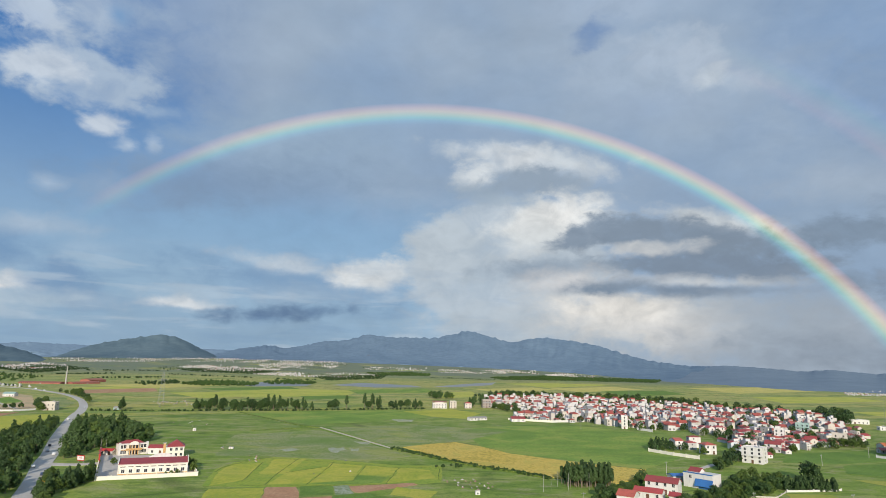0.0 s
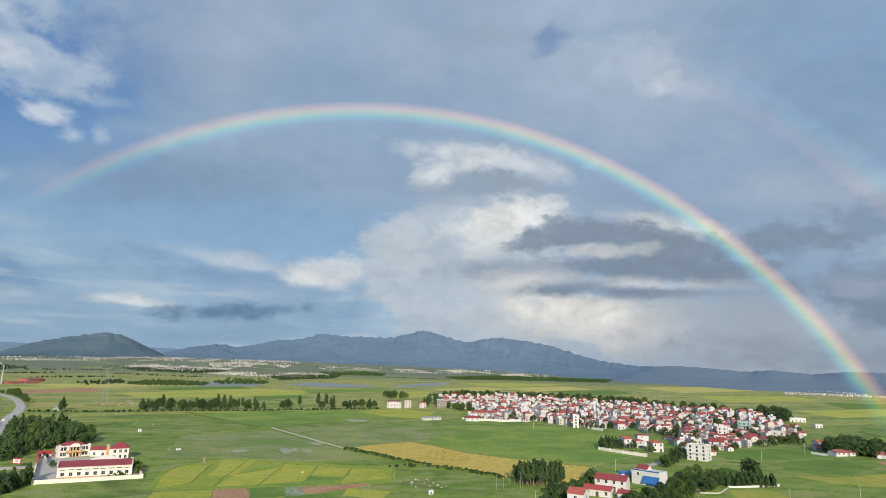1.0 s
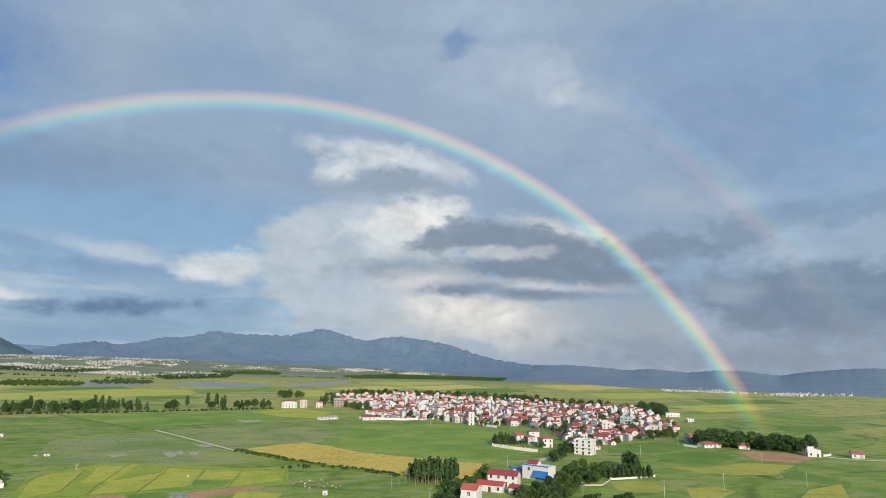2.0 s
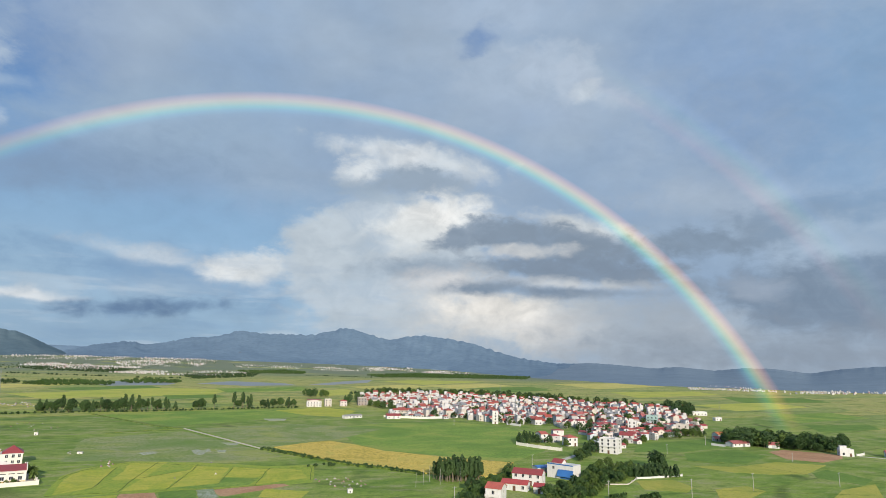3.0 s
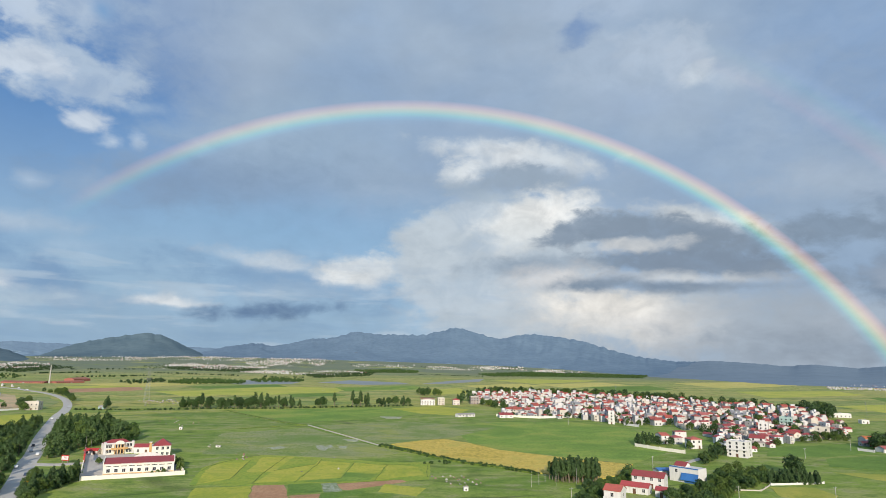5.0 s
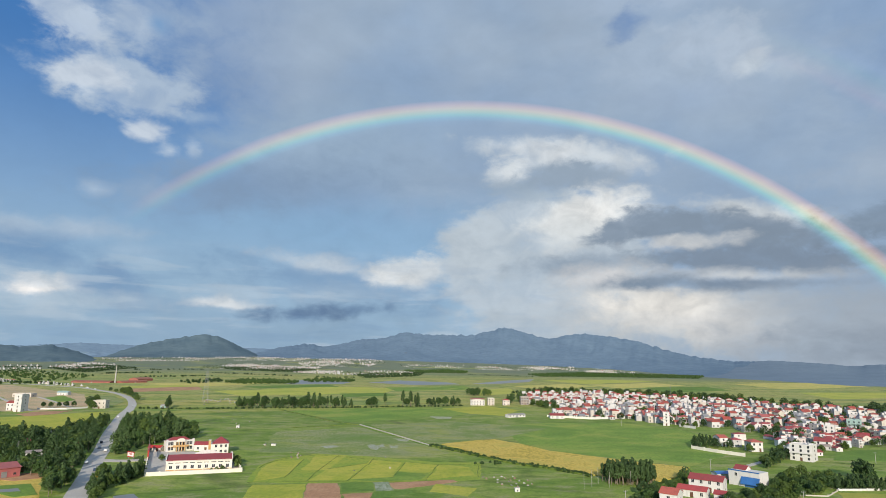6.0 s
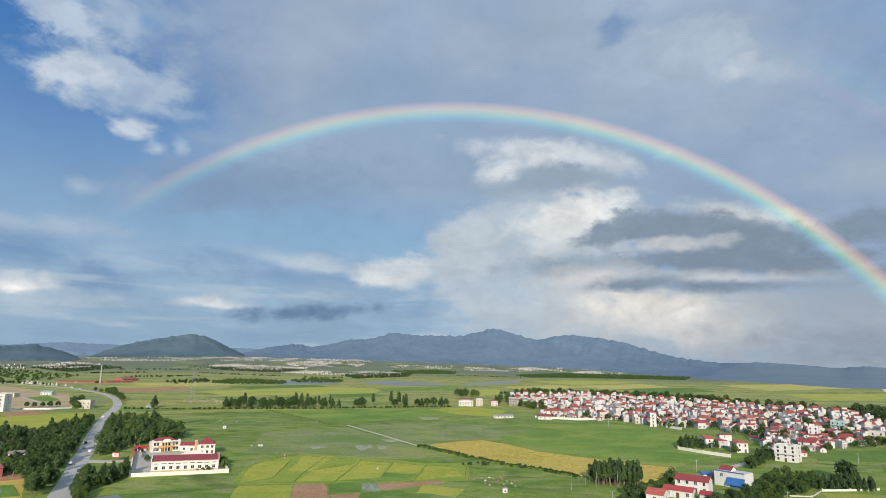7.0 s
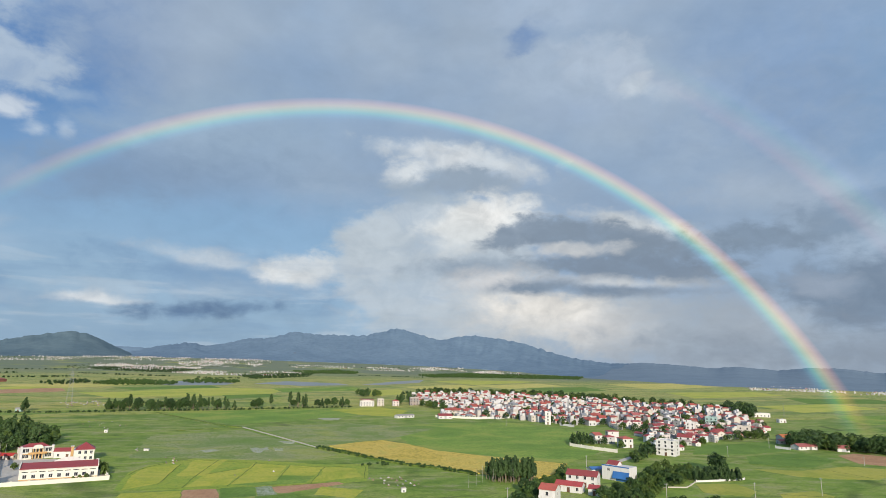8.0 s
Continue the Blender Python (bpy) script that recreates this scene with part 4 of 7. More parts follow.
# ---------------------------------------------------------------- the rainbow
def bow_material(name, strength, bands, fade):
    """Sunlight sent back by the rain: it adds to what lies behind."""
    mat = bpy.data.materials.new(name)
    mat.use_nodes = True
    mat.cycles.emission_sampling = "NONE"
    n = Nodes(mat.node_tree)
    mat.node_tree.nodes.clear()
    uv = n.add("ShaderNodeSeparateXYZ")
    n.feed(uv.inputs[0], n.add("ShaderNodeUVMap", uv_map="span").outputs[0])
    along = n.ramp(uv.outputs[0], *fade)
    glow = n.add("ShaderNodeEmission")
    n.feed(glow.inputs[0], n.ramp(uv.outputs[1], *bands))
    n.feed(glow.inputs[1], n.math("MULTIPLY", along, strength))
    both = n.add("ShaderNodeAddShader")
    n.feed(both.inputs[0], glow.outputs[0])
    n.feed(both.inputs[1], n.add("ShaderNodeBsdfTransparent").outputs[0])
    out = n.add("ShaderNodeOutputMaterial")
    n.feed(out.inputs[0], both.outputs[0])
    return mat


def rainbow(label, mat, inner, outer, start, end, far, bands):
    """An arc on the cone about the point opposite the sun, a part for each band of colour; angles in degrees."""
    up, turn = radians(BOW_DIP), radians(BOW_TURN)
    axis = Vector((math.sin(turn) * math.cos(up), math.cos(turn) * math.cos(up), -math.sin(up)))
    side = axis.cross(Vector((0, 0, 1))).normalized()
    top = side.cross(axis)
    bow = thing("rainbow", label, "rainbow")
    cols, rows = 120, 3
    for lo, hi, hue in bands:
        verts, faces, uvs = [], [], []
        for i in range(cols + 1):
            phi = radians(start + (end - start) * i / cols)
            for k in range(rows + 1):
                v = lo + (hi - lo) * k / rows
                a = radians(inner + (outer - inner) * v)
                d = axis * math.cos(a) + (top * math.cos(phi) + side * math.sin(phi)) * math.sin(a)
                verts.append(Vector((0, 0, EYE)) + d * far)
                uvs.append((i / cols, v))
        for i in range(cols):
            for k in range(rows):
                p = i * (rows + 1) + k
                faces.append((p, p + rows + 1, p + rows + 2, p + 1))
        me = Geo().add(verts, faces).mesh("band", mat)
        layer = me.uv_layers.new(name="span")
        for loop in me.loops:
            layer.data[loop.index].uv = uvs[loop.vertex_index]
        part("band", me, None, bow, hue).visible_shadow = False


BOW_DIP, BOW_TURN = 20.0, -1.05
rainbow("bright rainbow arching over the plain",
        bow_material("primary_bow", 0.38,
                     [(0.0, (0, 0, 0)), (0.16, (0.01, 0.04, 0.06)), (0.30, (0.03, 0.22, 0.26)), (0.43, (0.12, 0.52, 0.30)), (0.55, (0.48, 0.62, 0.16)), (0.67, (0.82, 0.56, 0.12)), (0.79, (0.70, 0.32, 0.10)), (0.90, (0.36, 0.12, 0.06)), (1.0, (0, 0, 0))],
                     [(0.0, (0, 0, 0)), (0.07, (0.35, 0.35, 0.35)), (0.2, (0.75, 0.75, 0.75)), (0.45, (0.85, 0.85, 0.85)), (0.75, (1, 1, 1)), (0.93, (0.95, 0.95, 0.95)), (0.965, (0.5, 0.5, 0.5)), (1.0, (0, 0, 0))]),
        41.7, 44.0, -47, 76, 720,
        ((0.0, 0.28, "faint violet inner band"), (0.28, 0.42, "blue band of light"), (0.42, 0.58, "green band of light"), (0.58, 0.73, "yellow band of light"), (0.73, 1.0, "red outer band")))
rainbow("faint second rainbow with reversed colours",
        bow_material("secondary_bow", 0.10,
                     [(0.0, (0, 0, 0)), (0.2, (0.7, 0.25, 0.15)), (0.4, (0.6, 0.5, 0.2)), (0.6, (0.2, 0.55, 0.3)), (0.8, (0.15, 0.3, 0.55)), (1.0, (0, 0, 0))],
                     [(0.0, (0, 0, 0)), (0.3, (0.7, 0.7, 0.7)), (0.6, (1, 1, 1)), (1.0, (0, 0, 0))]),
        51.7, 54.9, 28, 72, 730,
        ((0.0, 0.34, "faint red inner band"), (0.34, 0.66, "faint green band"), (0.66, 1.0, "faint blue outer band")))


# ---------------------------------------------------------------- trees
def crown(name, mat, lumps, count, leaf, seed):
    """Many small leaf sprays set about the lumps of a crown."""
    rnd = random.Random(seed)
    g = Geo()
    total = sum(r * r for _, _, _, r, _ in lumps)
    verts, faces = [], []
    for x, y, z, r, tall in lumps:
        for _ in range(max(6, int(count * r * r / total))):
            d = Vector((rnd.gauss(0, 1), rnd.gauss(0, 1), rnd.gauss(0, 1) + 0.25)).normalized()
            q = r * (0.62 + 0.45 * rnd.random())
            p = Vector((x + d.x * q, y + d.y * q, z + d.z * q * tall))
            facing = (d + 0.55 * Vector((rnd.uniform(-1, 1), rnd.uniform(-1, 1), rnd.uniform(-1, 1)))).normalized()
            u = facing.orthogonal().normalized()
            w = facing.cross(u)
            s = leaf * rnd.uniform(0.6, 1.3)
            turn = rnd.uniform(0, 6.28)
            u, w = u * math.cos(turn) + w * math.sin(turn), w * math.cos(turn) - u * math.sin(turn)
            k = len(verts)
            verts += [p - u * s, p + w * s * 0.55 + facing * s * 0.2, p + u * s, p - w * s * 0.55 - facing * s * 0.1]
            faces.append((k, k + 1, k + 2, k + 3))
    g.add(verts, faces)
    return g.mesh(name, mat)


def tree(label, mat, height, bole, spread, shape, seed, count=700, leaf=0.55):
    """A tree with a tapered trunk, limbs and a crown of leaf sprays; its foot at the origin."""
    rnd = random.Random(seed)
    t = thing("tree", label, "tree")
    wood = Geo()
    lean = Vector((rnd.uniform(-0.3, 0.3), rnd.uniform(-0.3, 0.3), 0))
    mid = Vector((0, 0, bole)) + lean
    wood.tube((0, 0, -0.2), mid, height * 0.022, height * 0.014, 7)
    wood.tube(mid, Vector((lean.x * 2, lean.y * 2, height * 0.86)), height * 0.014, height * 0.004, 5)
    lumps = []
    n = 13 if shape != "tall" else 11
    for i in range(n):
        s = (i + 0.5) / n
        a = i * 2.4 + rnd.uniform(-0.4, 0.4)
        if shape == "round":
            z = bole + (height - bole) * (0.1 + 0.8 * s)
            out = spread * math.sin(math.pi * min(0.94, 0.22 + 0.74 * s)) * 0.72
            r = spread * rnd.uniform(0.36, 0.52)
        elif shape == "tall":
            z = bole + (height - bole) * (0.02 + 0.92 * s)
            out = spread * (0.62 - 0.35 * s) * rnd.uniform(0.4, 1.0)
            r = spread * rnd.uniform(0.4, 0.58) * (1.05 - 0.3 * s)
        else:
            z = bole + (height - bole) * (0.05 + 0.88 * s)
            out = spread * (0.8 - 0.78 * s)
            r = spread * (0.55 - 0.33 * s)
        c = Vector((math.cos(a) * out + lean.x, math.sin(a) * out + lean.y, z))
        wood.tube(Vector((lean.x, lean.y, max(bole * 0.8, z - out * 0.9))), c, height * 0.007, height * 0.002, 4)
        lumps.append((c.x, c.y, c.z, r, 0.85 if shape == "round" else 1.25))
    part("trunk", wood, M["bark"], t)
    part("crown", crown("crown", mat, lumps, count, leaf, seed + 50), None, t)
    return t


def banana(label, seed):
    """A clump of broad arching leaves on short soft stems."""
    rnd = random.Random(seed)
    t = thing("palm", label, "palm")
    stem, leaves = Geo(), Geo()
    for _ in range(3):
        bx, by, h = rnd.uniform(-1.2, 1.2), rnd.uniform(-1.2, 1.2), rnd.uniform(3.2, 5.0)
        stem.tube((bx, by, -0.1), (bx + rnd.uniform(-0.3, 0.3), by, h), 0.2, 0.12, 6)
        for i in range(11):
            a = i * 2.4 + rnd.random()
            u, w = Vector((math.cos(a), math.sin(a), 0)), Vector((-math.sin(a), math.cos(a), 0))
            base = Vector((bx, by, h))
            rise, reach = rnd.uniform(0.6, 1.8), rnd.uniform(1.6, 2.6)
            pts = [base, base + u * reach * 0.45 + Vector((0, 0, rise)), base + u * reach + Vector((0, 0, rise * 0.4))]
            wide = (0.1, 0.42, 0.08)
            v = []
            for p, q in zip(pts, wide):
                v += [p - w * q, p + w * q + Vector((0, 0, 0.08))]
            leaves.add(v, [(0, 2, 3, 1), (2, 4, 5, 3)])
    part("trunk", stem, M["bark"], t)
    part("crown", leaves, M["leaf_light"], t)
    return t


KINDS = {
    "broad": [tree("dark green tree with a broad crown", M["leaf"], 9.0, 2.2, 4.2, "round", s, 1500, 0.46) for s in (1, 2, 3)],
    "light": [tree("light green bushy tree in full leaf", M["leaf_light"], 6.5, 1.4, 3.2, "round", s, 1100, 0.4) for s in (4, 5)],
    "tall": [tree("slender eucalyptus with a pale trunk", M["leaf_grey"], 13.5, 4.6, 2.5, "tall", s, 1200, 0.4) for s in (6, 7, 8)],
    "cone": [tree("narrow pointed roadside tree with grey-green leaves", M["leaf_grey"], 9.0, 0.9, 2.5, "cone", s, 1100, 0.4) for s in (9, 10, 11)],
    "banana": [banana("clump of banana palms with broad leaves", s) for s in (12, 13)],
}
used = set()


def plant(kind, x, y, size=1.0, rnd=random, group="", label=""):
    """One tree of a kind, foot on the ground; the first of each kind is the pattern itself."""
    src = rnd.choice(KINDS[kind])
    s = size * rnd.uniform(0.82, 1.2)
    m = pose(x, y, land(x, y), 0, 0, rnd.uniform(0, 360)) @ Matrix.Diagonal((s * rnd.uniform(0.9, 1.1), s * rnd.uniform(0.9, 1.1), s, 1))
    if src.name not in used:
        used.add(src.name)
        src.matrix_basis = m
        ob = src
    else:
        ob = copy_thing(src, m @ Matrix.Diagonal((*[1 / c for c in src.scale], 1)))
    tagged(ob, label, "", group)
    return ob


def inside(x, y, ring):
    hit = False
    for (x0, y0), (x1, y1) in zip(ring, ring[1:] + ring[:1]):
        if (y0 > y) != (y1 > y) and x < (x1 - x0) * (y - y0) / (y1 - y0) + x0:
            hit = not hit
    return hit


def spots(ring, gap, rnd, keep_off=(), clear=0.0, tries=30):
    """Points scattered over a plan ring, no two nearer than the gap, and none near the things to keep off."""
    x0, x1 = min(p[0] for p in ring), max(p[0] for p in ring)
    y0, y1 = min(p[1] for p in ring), max(p[1] for p in ring)
    got, cells = [], {}
    area = (x1 - x0) * (y1 - y0)
    for _ in range(int(area / gap ** 2 * tries / 6)):
        x, y = rnd.uniform(x0, x1), rnd.uniform(y0, y1)
        i, j = int(x // gap), int(y // gap)
        if not inside(x, y, ring):
            continue
        near = [p for a in (i - 1, i, i + 1) for b in (j - 1, j, j + 1) for p in cells.get((a, b), ())]
        if all((x - a) ** 2 + (y - b) ** 2 > gap * gap for a, b in near) and all((x - k[0]) ** 2 + (y - k[1]) ** 2 > (k[2] + clear) ** 2 for k in keep_off):
            got.append((x, y))
            cells.setdefault((i, j), []).append((x, y))
    return got


ROAD_KEEP = [(p.x, p.y, 7.2) for p in road_line]


MASS = {}      # trees too far to tell apart, by group
MASS_FROM = 340.0   # from this far ahead, woods are joined


def wood(group, kinds, gap, size, seed, *ring, keep_off=(), single=False):
    rnd = random.Random(seed)
    for x, y in spots(list(ring), gap, rnd, list(keep_off) + ROAD_KEEP):
        kind = rnd.choice(kinds)
        if y > MASS_FROM and not single:
            MASS.setdefault(group, []).append((kind, x, y, size * rnd.uniform(0.62, 1.32), rnd.uniform(0, 6.28)))
        else:
            plant(kind, x, y, size * rnd.uniform(0.8, 1.15), rnd, group)


def join_trees(group, rows):
    """One mesh for the trees of a group: trunks in the first material, leaves in the second."""
    verts, faces, slot = [], [], []
    count = 0
    for kind, x, y, size, turn in rows:
        shade = (1, 1, 2, 3)[int(turn * 97) % 4]
        for src, index in ((PLAIN[kind][0], 0), (PLAIN[kind][1], 1 if kind == "tiny" else 2 if kind == "light" else 3 if kind in ("tall", "cone") else shade)):
            v, f = src
            c, q = math.cos(turn) * size, math.sin(turn) * size
            w = np.empty_like(v)
            w[:, 0], w[:, 1], w[:, 2] = v[:, 0] * c - v[:, 1] * q + x, v[:, 0] * q + v[:, 1] * c + y, v[:, 2] * size + land(x, y)
            verts.append(w)
            faces.append(f + count)
            slot += [index] * len(f)
            count += len(v)
    me = bpy.data.meshes.new("trees")
    me.from_pydata(np.concatenate(verts).tolist(), [], np.concatenate(faces).tolist())
    for mat in (M["bark"], M["leaf"], M["leaf_light"], M["leaf_grey"]):
        me.materials.append(mat)
    me.polygons.foreach_set("material_index", slot)
    tagged(new("trees", me), group + ", dark green leafy trees standing close", "trees", "", "stuff")


def plain_tree(height, bole, spread, shape, seed, count=480, leaf=0.64):
    """Arrays of a simpler tree: a four-sided trunk and its leaf sprays."""
    rnd = random.Random(seed)
    lumps = []
    for i in range(9):
        s, a = (i + 0.5) / 9, i * 2.4
        z = bole + (height - bole) * (0.08 + 0.84 * s)
        if shape == "round":
            out, r = spread * math.sin(math.pi * min(0.94, 0.22 + 0.74 * s)) * 0.7, spread * rnd.uniform(0.4, 0.55)
        else:
            out, r = spread * (0.75 - 0.65 * s), spread * (0.6 - 0.3 * s)
        lumps.append((math.cos(a) * out, math.sin(a) * out, z, r, 1.0))
    me = crown("crown", M["leaf"], lumps, count, leaf, seed)
    v = np.array([tuple(p.co) for p in me.vertices])
    f = np.array([tuple(p.vertices) for p in me.polygons])
    bpy.data.meshes.remove(me)
    r = height * 0.018
    tv = np.array([(r, 0, -0.2), (0, r, -0.2), (-r, 0, -0.2), (0, -r, -0.2), (0.02, 0, height * 0.8), (0, 0.02, height * 0.8), (-0.02, 0, height * 0.8), (0, -0.02, height * 0.8)])
    tf = np.array([(i, (i + 1) % 4, 4 + (i + 1) % 4, 4 + i) for i in range(4)])
    return (tv, tf), (v, f)


PLAIN = {
    "broad": plain_tree(9.0, 1.8, 4.2, "round", 71),
    "light": plain_tree(6.5, 1.2, 3.2, "round", 72),
    "tiny": plain_tree(6.5, 0.6, 4.4, "round", 76, 60, 2.0),
    "tall": plain_tree(13.0, 3.5, 2.6, "tall", 73),
    "cone": plain_tree(9.0, 0.9, 2.5, "tall", 74),
    "banana": plain_tree(5.5, 1.5, 2.8, "round", 75),
}


def lane(group, kinds, gap, size, seed, points, wide=2.0):
    """A row of trees along a line."""
    rnd = random.Random(seed)
    for p, q in zip(points, points[1:]):
        d = math.hypot(q[0] - p[0], q[1] - p[1])
        for i in range(max(1, int(d / gap))):
            s = (i + rnd.uniform(0.2, 0.8)) * gap / d
            if s > 1:
                continue
            plant(rnd.choice(kinds), p[0] + (q[0] - p[0]) * s + rnd.uniform(-wide, wide), p[1] + (q[1] - p[1]) * s + rnd.uniform(-wide, wide), size, rnd, group)


FARM_KEEP = [(*(-249.1, 315.3), 15), (*(-237.3, 312.4), 8), (*(-262.4, 363.7), 9), (*(-252, 349), 10), (*(-300.8, 407.1), 7), (*(-289, 392), 8), (*(-319, 460), 9), (*(-306, 443), 8), (*(-340, 430), 6), (*(-275, 395), 5)]
wood("wood beside the road", ["broad", "light", "cone", "tall", "broad"], 4.9, 0.78, 21, (-392.5, 445.9), (-366.7, 470.7), (-309.3, 449.8), (-334.4, 526.4), (-345.3, 576.7), (-271.4, 447.6), (-221.4, 352.1), (-181.8, 272.6), (-181.5, 261.1), (-208, 301.8), (-227.2, 309.3), (-265.6, 343.8), (-284.9, 326.6), keep_off=FARM_KEEP)
wood("wood across the road", ["broad", "broad", "tall", "cone"], 4.9, 0.84, 22, (-308.5, 532.6), (-303.4, 559.3), (-269.8, 551.9), (-227.2, 498.2), (-208.4, 457.7), (-217.4, 430.2), (-221.8, 411.8), (-218, 372.2), (-248.5, 420.8))
lane("pointed trees in front of the yard", ["cone"], 3.2, 0.85, 23, [(-177.9, 292.5), (-175.1, 306), (-173.4, 325.4)], 1.5)
lane("pointed trees in front of the yard", ["cone", "light"], 3.4, 0.85, 24, [(-170.7, 276.8), (-168.5, 290.1), (-170.6, 319.3)], 1.5)
lane("pointed trees in front of the yard", ["light", "cone"], 3.6, 0.7, 25, [(-158.7, 259.3), (-171.1, 284.3), (-192.3, 320.4)], 2.0)
lane("eucalyptus row across the plain", ["broad", "tall", "cone"], 3.4, 1.24, 26, [(-292.9, 754.2), (-252.3, 756.8), (-226.1, 764.5), (-199.5, 772.3)], 5)
lane("eucalyptus row across the plain", ["broad", "tall", "cone"], 5.0, 1.24, 27, [(-199.5, 772.3), (-157.4, 794.4)], 3)
lane("eucalyptus row across the plain", ["broad", "tall", "cone"], 3.4, 1.24, 28, [(-140.1, 799.6), (-127.5, 803.3)], 3)
lane("eucalyptus row across the plain", ["broad", "tall", "cone"], 5.0, 1.24, 29, [(-122.6, 814.8), (-116.2, 816.7)], 1)
lane("eucalyptus row across the plain", ["broad", "tall", "cone"], 4.0, 1.24, 30, [(-100.4, 821.4), (-71.4, 830.1)], 3)
lane("eucalyptus row across the plain", ["broad", "tall", "cone"], 7.5, 1.24, 31, [(-64.8, 832.1), (-44.7, 848.6)], 1)
lane("eucalyptus row across the plain", ["broad", "tall", "cone"], 4.0, 1.24, 32, [(-42.5, 849.3), (-24.4, 854.8)], 3)
wood("eucalyptus grove among the paddies", ["tall"], 1.75, 0.68, 33, (63.9, 336), (70.1, 345.6), (89, 344.5), (91.3, 334.2), (86, 323.5), (66.3, 326.4))
wood("shrubs round the white houses", ["light", "broad"], 3.8, 0.6, 34, (72.9, 297.9), (87.6, 315.9), (100.3, 333.6), (112.5, 352), (108.6, 339.8), (95.7, 318.3), (82.4, 297.1), (71.3, 265.9), (64.1, 266.6))
wood("orchard beside the white houses", ["light", "broad", "light"], 3.5, 0.52, 35, (118.4, 302.4), (136.5, 312.5), (172.7, 366.2), (196.6, 369.1), (178.1, 328.6), (150, 305.7), (122.5, 272.2), (100.5, 263.4), (112.6, 294.8), keep_off=[(*(109.3, 297.7), 7), (*(138.1, 327.9), 7)])
wood("orchard beside the white houses", ["cone"], 2.5, 0.52, 36, (184.1, 345.9), (204, 352.4), (213.3, 344.2), (203.5, 328.7), (177.3, 327))
wood("lone dark tree in the paddies", ["broad"], 6, 1.0, 37, (207.6, 364.3), (213.5, 364), (208.8, 356.1), (203, 356.4))
wood("grove along the lane", ["broad", "light", "cone"], 4.2, 0.66, 38, (178, 412), (222.8, 473.3), (201.8, 427.3), (169.4, 383.5))
wood("trees beside the walled yard", ["tall", "broad"], 3.6, 0.62, 39, (160.1, 484.5), (181, 491.4), (174.7, 470.7), (155.2, 464.5))
wood("long grove at the edge of the village", ["broad", "broad", "banana", "broad"], 4.4, 0.98, 40, (337.3, 478.6), (378.6, 505.3), (393.1, 481.6), (410.8, 452.7), (404.7, 427), (386.4, 415.7), (359.3, 440.7), (329.8, 461.1))
lane("long grove at the edge of the village", ["broad"], 8.0, 1.15, 41, [(397.6, 421.2), (422.1, 435.9)], 3)
wood("trees behind the grey sheds", ["broad"], 6.5, 1.3, 42, (516.4, 860.6), (531.5, 819.9), (473.9, 725.6), (466.9, 758.5))
wood("shrubs beside the yard", ["light", "broad"], 4.0, 0.6, 43, (-143.7, 366.6), (-134.2, 358.2), (-126.3, 344.4), (-134.3, 346.7))
wood("far copse", ["broad"], 11, 1.1, 44, (-16.3, 1143.6), (16.8, 1175.6), (27.1, 1087.2), (-13.4, 1072.9))
wood("far copse", ["broad", "tall"], 12, 1.0, 45, (42.8, 945.6), (69.9, 1037.8), (64.8, 904.1), (44, 886.4))
wood("shade trees round the building land", ["broad", "light"], 8, 0.9, 46, (-472.3, 739), (-508.5, 816.2), (-449, 726.5), (-428.6, 679))
wood("two bushy trees by a hut", ["broad", "tall"], 6, 0.95, 47, (-371.2, 731), (-370.4, 740.6), (-353.1, 709.3), (-354.1, 700.4))
wood("hedge beside the bend", ["broad", "light"], 9, 0.9, 48, (-624.4, 1025.8), (-575.4, 1006.2), (-449.3, 811.5), (-452, 810.7), (-559.9, 958))
for x_, y_ in ((-494.9, 693.5), (-488, 695.5), (-479.3, 698.1), (-472.3, 700.2), (-469.8, 710.1)):
    plant("broad", x_, y_, 0.62, random.Random(int(-x_)), "young trees in a row", "young round tree planted beside a wall")


# ---------------------------------------------------------------- houses
def gable(g, w, d, z, rise, over=0.5, thick=0.18):
    """Two roof slabs over a plan w by d, the ridge along x."""
    for s in (1, -1):
        e, r = s * (d / 2 + over), 0.0
        drop = rise * over / (d / 2)
        lo, hi = z - drop, z + rise
        x = w / 2 + over * 0.6
        p = [(-x, e, lo), (x, e, lo), (x, r, hi), (-x, r, hi)]
        if s > 0:
            p = [p[1], p[0], p[3], p[2]]
        g.hexa(p + [(a, b, c + thick) for a, b, c in p])
    return g


def hip(g, w, d, z, rise, over=0.5):
    a, b, k = w / 2 + over, d / 2 + over, max(0.0, (w - d) / 2)
    v = [(-a, -b, z), (a, -b, z), (a, b, z), (-a, b, z), (-a, -b, z + 0.18), (a, -b, z + 0.18), (a, b, z + 0.18), (-a, b, z + 0.18), (-k, 0, z + rise), (k, 0, z + rise)]
    return g.add(v, [(3, 2, 1, 0), (0, 1, 5, 4), (1, 2, 6, 5), (2, 3, 7, 6), (3, 0, 4, 7), (4, 5, 9, 8), (5, 6, 9), (6, 7, 8, 9), (7, 4, 8)])


